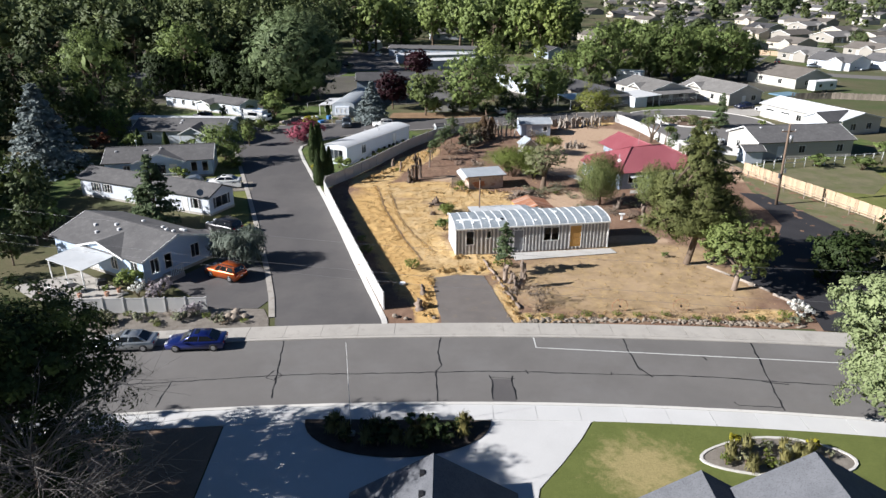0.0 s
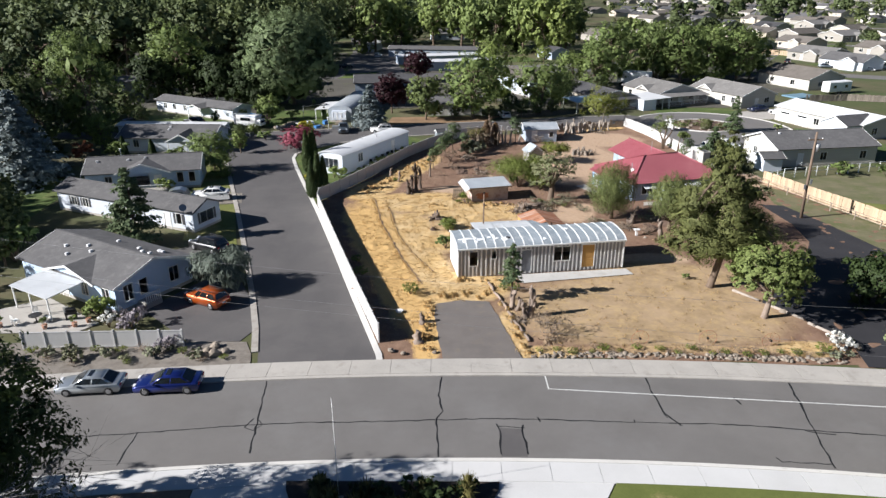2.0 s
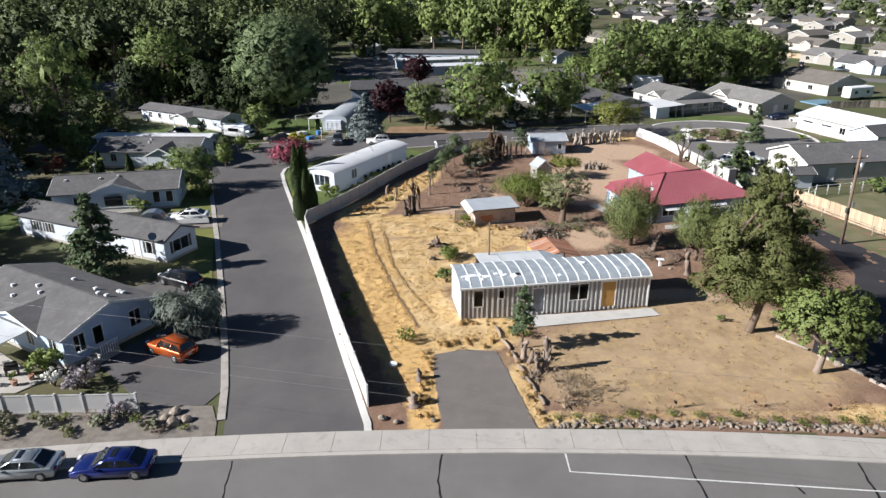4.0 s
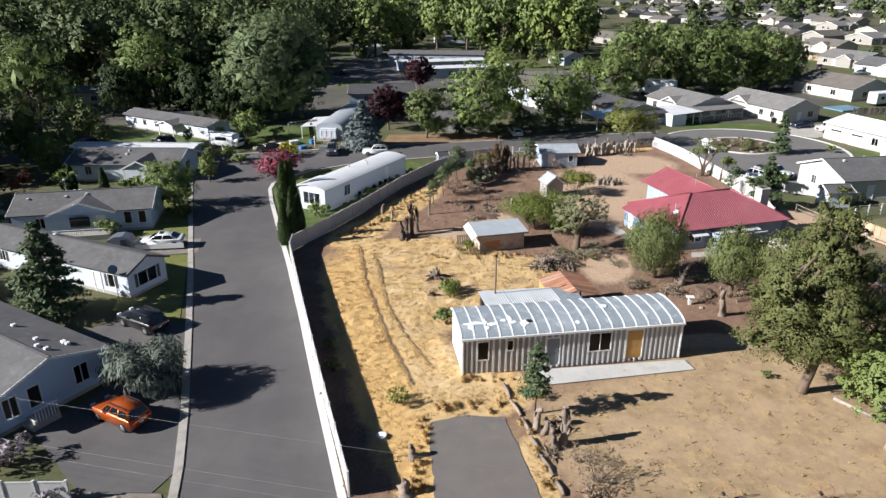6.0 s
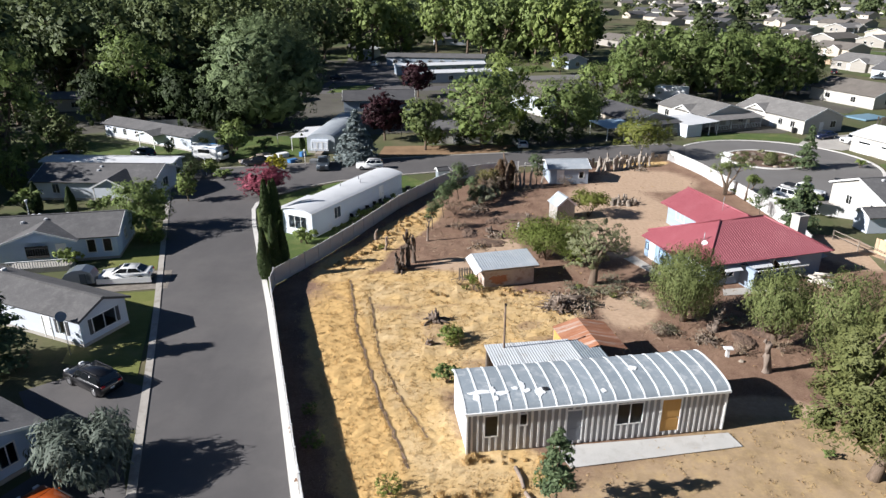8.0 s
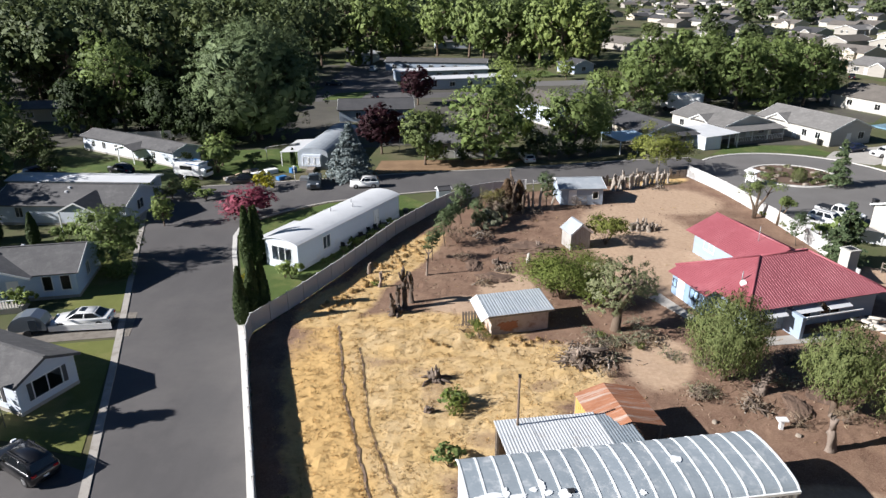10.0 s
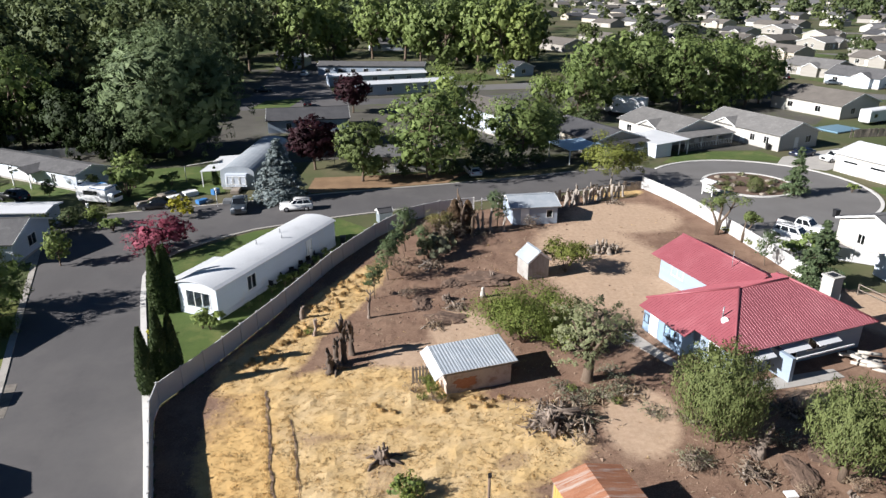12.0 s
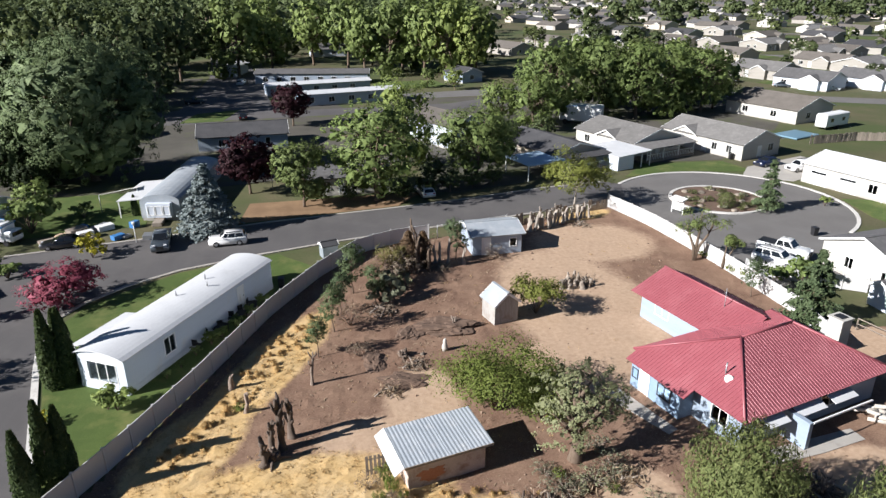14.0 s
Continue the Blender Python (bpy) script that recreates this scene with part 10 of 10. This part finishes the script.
for i in range(13):
    a, q = radians(192 + i * 13), rr.uniform(0.35, 0.85)
    place(og, -3.1 + 6.0 * q * math.cos(a), 16.2 + 3.5 * q * math.sin(a), rr.uniform(0.9, 1.5), rr.uniform(0.8, 1.2), i * 71, "tan-green fountain grass in dark bark", z=0.1)
yf = bring(shrub("flower", "yellow flowering plant in the bed", 0.9, 0.7, LEAF["yellow"], 86, 120, 0.14, 5), 19.0, 14.0, 0, 0.08)
place(yf, 23.8, 13.4, 1.1, 1.1, 50, z=0.08)
sg = bring(shrub("sage_shrub", "low grey-green drought shrub in gravel", 0.8, 1.4, LEAF["sage"], 87, 260, 0.14, 7), -20.0, 30.6, 0)
for x, y, s, m_ in ((-23.5, 31.0, 1.1, 0), (-27, 30.8, 1.0, 0), (-29.5, 30.0, 1.2, 0), (-32, 30.8, 1.0, 0), (-35, 30.0, 1.3, 0), (-25.4, 30.2, 0.7, 0), (-30.6, 31.4, 0.8, 0), (-38, 30, 1.1, 0), (-22.4, 31.8, 0.6, 0), (47.5, 120.6, 0.9, 0), (50.6, 116.6, 0.8, 0), (56, 121, 0.9, 0), (53, 125, 0.9, 0), (31, 30.9, 0.8, 0), (32.2, 31.2, 0.6, 0)):
    place(sg, x, y, s, s, x * 33)
for i, (x, y, s_) in enumerate(((-21.2, 31.2, 0.5), (-24.6, 31.6, 0.55), (-26.2, 31.4, 0.6), (-28.4, 31.5, 0.5), (-31.4, 29.8, 0.5), (-33.4, 31.2, 0.6), (-36.4, 31.0, 0.6), (-19.2, 30.0, 0.5), (-17.6, 30.4, 0.45), (-25.0, 29.6, 0.4), (-29.0, 29.2, 0.4))):
    place((wd, tb, wd)[i % 3], x, y, s_ * (1.0, 0.42, 0.9)[i % 3], s_ * (0.9, 0.36, 0.8)[i % 3], i * 61, ("green weed clump in the gravel", "tan twiggy bush in the gravel", "green weed clump in the gravel")[i % 3])
lv = bring(shrub("lavender_bush", "rounded grey-mauve lavender bush", 1.3, 2.2, LEAF["lavender"], 88, 700, 0.12, 9), -22.8, 32.0, 0)
place(lv, -27.2, 35.4, 1.3, 1.4, 30, "grey leafless bush beside the house")
bring(shrub("shrub", "rust-brown dying shrub among the trees", 4.0, 3.6, LEAF["rustleaf"], 89, 700, 0.26, 8), -58.5, 89.5, 0)

place(sg, 3.6, 96.4, 2.6, 3.2, 20, "tall olive weeds on the bare lot")
place(sg, 5.2, 98.8, 2.2, 2.6, 80, "tall olive weeds on the bare lot")
# grey-green cut brush round the shed and trees
cut = bring(shrub("brush_heap", "low heap of cut grey-green brush on bare soil", 0.55, 1.9, LEAF["sage"], 187, 900, 0.05, 12, bark=DEADWOOD), 19.6, 66.0, 0)
for x, y, s in ((12.6, 69.0, 1.3), (14.6, 69.4, 1.4), (16.2, 70.6, 1.2), (11.8, 70.6, 1.0), (17.4, 67.0, 1.1), (18.4, 62.0, 1.2), (25.0, 63.4, 1.2), (16.0, 72.6, 1.1), (13.0, 66.8, 0.9)):
    place(cut, x, y, s, s, x * 61)
# old camper van with a blue tarpaulin
vn = thing("camper_van", "old white camper van under a blue tarpaulin", "van", pose(-39.8, 119.4, 0, 0, 0, -18))
part("body", boxes((-2.7, 2.0, -1.05, 1.05, 0.45, 2.55), bevel=0.12), WHITE_PAINT, vn)
part("cab", boxes((1.9, 3.0, -0.98, 0.98, 0.45, 1.75), bevel=0.2), WHITE_PAINT, vn)
part("windscreen", boxes((2.93, 3.02, -0.8, 0.8, 1.1, 1.6), bevel=0.02), CAR_GLASS, vn)
part("window", boxes((-1.6, 0.6, -1.07, -1.04, 1.4, 2.0)), CAR_GLASS, vn)
part("tarpaulin", slab(bmesh.new(), [(-0.4, -1.15, 2.5), (2.1, -1.15, 2.3), (2.1, 1.15, 2.4), (-0.4, 1.15, 2.64)], 0.05), BLUE_TARP, vn)
for wx in (-1.7, 2.1):
    for wy in (-0.98, 0.98):
        part("wheel", tube(bmesh.new(), [(wx, wy - 0.1, 0.34), (wx, wy + 0.1, 0.34)], [0.34, 0.34], 14), BLACK_PLASTIC, vn)
copy_thing(vn, pose(51.8, 174.6, 0, 0, 0, 150) @ Matrix.Scale(1.55, 4))
for i in range(14):
    a, q = i * 2.4, 1.7 * math.sqrt((i + 0.5) / 14)
    jag(rr, 22.8 + q * math.cos(a), 96.8 + 0.7 * q * math.sin(a), rr.uniform(0.5, 1.15), rr.uniform(0.14, 0.24), 0.3, 2, label="short brown cut stump in a cluster", material=PLANK)
# brown soil heaps, coloured dark partly to stand in for shade
for x, y, w, h in ((8.8, 90.2, 2.8, 0.6), (5.6, 89.8, 1.8, 0.35), (4.2, 82.4, 2.0, 0.3), (2.2, 85.6, 1.7, 0.3), (24.4, 60.2, 1.8, 0.3), (28.0, 62.6, 2.2, 0.35)):
    md = thing("soil_heap", "low heap of brown soil on the lot, darkened partly for shade", "soil heap", pose(x, y, 0, 0, 0, x * 40), "soil heaps")
    bm = bmesh.new()
    bmesh.ops.create_icosphere(bm, subdivisions=4, radius=1.0)
    for v in bm.verts:
        k = 1 + 0.42 * noise.noise(v.co * 1.6 + Vector((x, y, 0))) + 0.22 * noise.noise(v.co * 5 + Vector((y, x, 0))) + 0.12 * noise.noise(v.co * 13 + Vector((x, 0, y)))
        v.co = Vector((v.co.x * w * k, v.co.y * w * 0.55 * k, max(-0.1, v.co.z) * h * k))
    part("soil", bm, HEAP_SOIL, md)
# garden furniture on the patio
def patio_chair(x, y, r):
    ob = thing("patio_chair", "white slatted garden chair on the patio", "chair", pose(x, y, 0.05, 0, 0, r), "patio chairs")
    part("seat", boxes((-0.25, 0.25, -0.24, 0.24, 0.40, 0.44), bevel=0.01), TRIM, ob)
    for i in range(4):
        part("slat", boxes((-0.22 + i * 0.125, -0.15 + i * 0.125, 0.22, 0.25, 0.46, 0.92)), TRIM, ob)
    for px, py in ((-0.22, -0.2), (0.22, -0.2), (-0.22, 0.22), (0.22, 0.22)):
        part("leg", boxes((px - 0.025, px + 0.025, py - 0.025, py + 0.025, 0, 0.41)), TRIM, ob)
    return ob


for x, y, r in ((-36.6, 37.4, 30), (-35.0, 36.6, -60), (-37.6, 36.0, 150), (-34.0, 37.8, 200)):
    patio_chair(x, y, r)
pt = thing("patio_table", "round dark patio table", "table", pose(-36.0, 36.4, 0.05))
part("tabletop", cyl(bmesh.new(), 0, 0, 0.68, 0.73, 0.55, 0.55, 18), BLACK_PLASTIC, pt)
part("leg", cyl(bmesh.new(), 0, 0, 0.0, 0.69, 0.05, 0.05, 8), IRON, pt)
part("foot", cyl(bmesh.new(), 0, 0, 0.0, 0.04, 0.28, 0.24, 12), IRON, pt)
gr = thing("barbecue", "black kettle barbecue on a cart", "barbecue", pose(-33.2, 37.0, 0.05, 0, 0, 20))
part("body", boxes((-0.45, 0.45, -0.25, 0.25, 0.5, 0.85), bevel=0.03), BLACK_PLASTIC, gr)
part("lid", boxes((-0.43, 0.43, -0.24, 0.24, 0.86, 1.1), bevel=0.08), BLACK_PLASTIC, gr)
for px in (-0.4, 0.4):
    part("leg", boxes((px - 0.03, px + 0.03, -0.2, 0.2, 0, 0.5)), IRON, gr)
for x, y in ((-38.6, 35.4), (-32.2, 35.6), (-34.6, 35.2), (-31.4, 36.4)):
    po = thing("plant_pot", "terracotta pot on the patio", "plant pot", pose(x, y, 0.05), "patio pots")
    part("pot", cyl(bmesh.new(), 0, 0, 0, 0.4, 0.17, 0.24, 12), RUST, po)
    place(gb, x, y, 0.24, 0.4, x * 20, "small green plant in a pot", z=0.38)

# climbing weeds at the shed's corner, a torn root beside the brush pile
for x, y, w, h in ((2.3, 70.0, 0.5, 1.5), (2.0, 71.2, 0.45, 1.1), (2.9, 69.8, 0.4, 0.7)):
    place(wd, x, y, w, h, x * 90, "tall green weeds climbing the shed's corner")
rt = random.Random(77)
torn_stump(rt, 10.0, 66.2, 13, 1.25)

# ---- straw tufts ----
rng = np.random.default_rng(91)
cs, ns, sz_ = [], [], []
tries = 0
ruts = RUT_POINTS
while len(cs) < 10000 and tries < 260000:
    tries += 1
    x, y = rng.uniform(-18, 34), rng.uniform(30.8, 118)
    s_, m_, t_ = soil(x, y)
    if not inside(LOT, x - 0.7, y) or not inside(LOT, x, y + 0.7) or (-0.95 < x < 5.9 - (y - 31) * 0.16 and y < 40.6):
        continue
    if rng.random() > s_ ** 1.3 + 0.01 + 0.10 * m_ * (1 + noise.noise((x * 0.3, y * 0.3, 5))):
        continue
    if noise.noise((x * 0.45, y * 0.45, 7)) < -0.55 + 0.2 * rng.random() or any(abs(x - qx) < 0.22 and abs(y - qy) < 0.3 for qx, qy in ruts):
        continue
    tall = 0.5 + max(0.0, noise.noise((x * 0.8, y * 0.8, 2)) + 0.35)
    cs.append((x, y, 0.05 + 0.05 * tall))
    ns.append((rng.normal(), rng.normal(), 0.3))
    sz_.append(rng.uniform(0.024, 0.042) * (0.55 + 0.5 * tall))
for qx, qy in ruts:
    for i in range(4):
        cs.append((qx - 0.22 + rng.normal() * 0.06, qy + rng.uniform(-0.2, 0.2), 0.13))
        ns.append((rng.normal(), rng.normal(), 0.3))
        sz_.append(rng.uniform(0.035, 0.05))
c = np.array(cs)
k = len(c)
allc = np.concatenate([c + np.stack([rng.normal(size=k) * 0.11, rng.normal(size=k) * 0.11, np.zeros(k)], 1) for _ in range(5)])
alln = np.concatenate([np.array(ns) + rng.normal(size=(k, 3)) * 0.5 for _ in range(5)])
lean = rng.normal(size=(5 * k, 3)) * 0.75 + np.array((0.1, 0.1, 1.0))
up_ = np.array((0, 0, 0.8)) + rng.normal(size=(5 * k, 3)) * 0.3
dg = new("dry_grass", leaf_mesh("dry_grass", LEAF["straw"], allc, alln, np.tile(np.array(sz_), 5), 5.0, rng, up_, lean))
tagged(dg, "tufts of golden dry grass", "dry grass", kind="stuff")
# tall clumps of dry grass
tg = bring(ornamental_grass("dry_grass_clump", "tall clump of golden dry grass", 0.5, 1.1, LEAF["straw"], 191, 130, "dry grass"), -8.6, 80.0, 0)
rg = random.Random(17)
spots = [(-11.4 + 8.4 * f + rg.uniform(-1.3, 1.3), 75.0 + 18.0 * f + rg.uniform(-1.2, 1.2)) for f in [rg.random() for _ in range(95)]]
spots += [(-1.35 + rg.uniform(-0.7, 0.25), rg.uniform(31.6, 40.6)) for _ in range(26)] + [(rg.uniform(-0.8, 4.2), 41.3 + rg.uniform(-0.2, 0.9)) for _ in range(16)] + [(6.3 - 0.16 * (q - 31) + rg.uniform(-0.1, 0.7), q) for q in [rg.uniform(31.4, 40) for _ in range(14)]]
spots += [(rg.uniform(1.0, 7.0), 45.3 + rg.uniform(-0.8, 0.1) + 0.1 * 4) for _ in range(14)] + [(rg.uniform(-2, 11), 69.4 + rg.uniform(-0.9, 0.6)) for _ in range(16)]
for x, y in spots:
    f = rg.uniform(0.5, 1.15)
    place(tg, x, y, f, f * rg.uniform(0.6, 1.1), rg.uniform(0, 360), group="dry grass clumps")
# twigs and bark litter
rng = np.random.default_rng(95)
lit = [(x, y, 0.06) for x, y in rng.uniform((-12, 56), (34, 112), (14000, 2)) if inside(LOT, x, y) and soil(x, y)[0] < 0.3 and soil(x, y)[2] < 0.5 and noise.noise((x * 0.4, y * 0.4, 1)) > 0.05 and not (24 < x < 38 and 70 < y < 88)]
k = len(lit)
tl = new("twig_litter", leaf_mesh("twig_litter", LEAF["twig"], np.array(lit), rng.normal(size=(k, 3)) * 0.5 + np.array((0, 0, 0.6)), rng.uniform(0.03, 0.07, k), 7.0, rng))
tagged(tl, "twigs and bark litter on brown soil", "litter", kind="stuff")
# clods and litter on the bare soil
verts, faces = [], []
for i in range(3000):
    x, y = rng.uniform(-12, 36), rng.uniform(56, 112)
    s_, m_, t_ = soil(x, y)
    if not inside(LOT, x, y) or rng.random() < s_ + t_ * 0.8 + m_ * 1.2 or (24 < x < 38 and 70 < y < 88):
        continue
    r = rng.uniform(0.03, 0.13) * (1 if rng.random() < 0.9 else 1.7)
    b0 = len(verts)
    for dx, dy, dz in ((1, 0, 0), (-0.6, 0.9, 0), (-0.5, -0.9, 0), (0.1, 0.1, 0.8)):
        verts.append((x + dx * r * rng.uniform(0.7, 1.3), y + dy * r * rng.uniform(0.7, 1.3), 0.02 + dz * r))
    faces += [(b0, b0 + 1, b0 + 3), (b0 + 1, b0 + 2, b0 + 3), (b0 + 2, b0, b0 + 3)]
tagged(raw("clods", verts, faces, BARE), "clods and chips strewn over brown soil", "clods", kind="stuff")

# ---- pavement slabs ----
bm = bmesh.new()
for a, b in zip(XS, XS[1:]):
    q = [(a, far_edge(a) + 0.36), (b, far_edge(b) + 0.36), (b, far_edge(b) + 2.45), (a, far_edge(a) + 2.45)]
    hexa(bm, [(x, y, -0.03) for x, y in q] + [(x, y, 0.075) for x, y in q])
pv = tagged(part("pavement", bm, CONCRETE, None), "pale grey concrete pavement in slabs beside the street", "pavement", kind="structure")
x = -48.0
while x < 60:
    w = 3.1
    bm = bmesh.new()
    q = [(x, far_edge(x) + 0.38), (x + w, far_edge(x + w) + 0.38), (x + w, far_edge(x + w) + 2.42), (x, far_edge(x) + 2.42)]
    hexa(bm, [(a, b, 0.06) for a, b in q] + [(a, b, 0.105) for a, b in q])
    part("slab", bm, CONCRETE, pv)
    x += w + 0.025
bm = bmesh.new()
for a, b in zip(XS, XS[1:]):
    q = [(a, near_edge(a) - 2.1), (b, near_edge(b) - 2.1), (b, near_edge(b) - 0.31), (a, near_edge(a) - 0.31)]
    hexa(bm, [(x, y, -0.03) for x, y in q] + [(x, y, 0.055) for x, y in q])
ps = tagged(part("pavement", bm, CONCRETE_NEW, None), "bright concrete pavement along the near side of the street", "pavement", kind="structure")
x = -48.0
while x < 50:
    w = 3.0
    bm = bmesh.new()
    q = [(x, near_edge(x) - 2.08), (x + w, near_edge(x + w) - 2.08), (x + w, near_edge(x + w) - 0.33), (x, near_edge(x) - 0.33)]
    hexa(bm, [(a, b, 0.04) for a, b in q] + [(a, b, 0.08) for a, b in q])
    part("slab", bm, CONCRETE_NEW, ps)
    x += w + 0.03
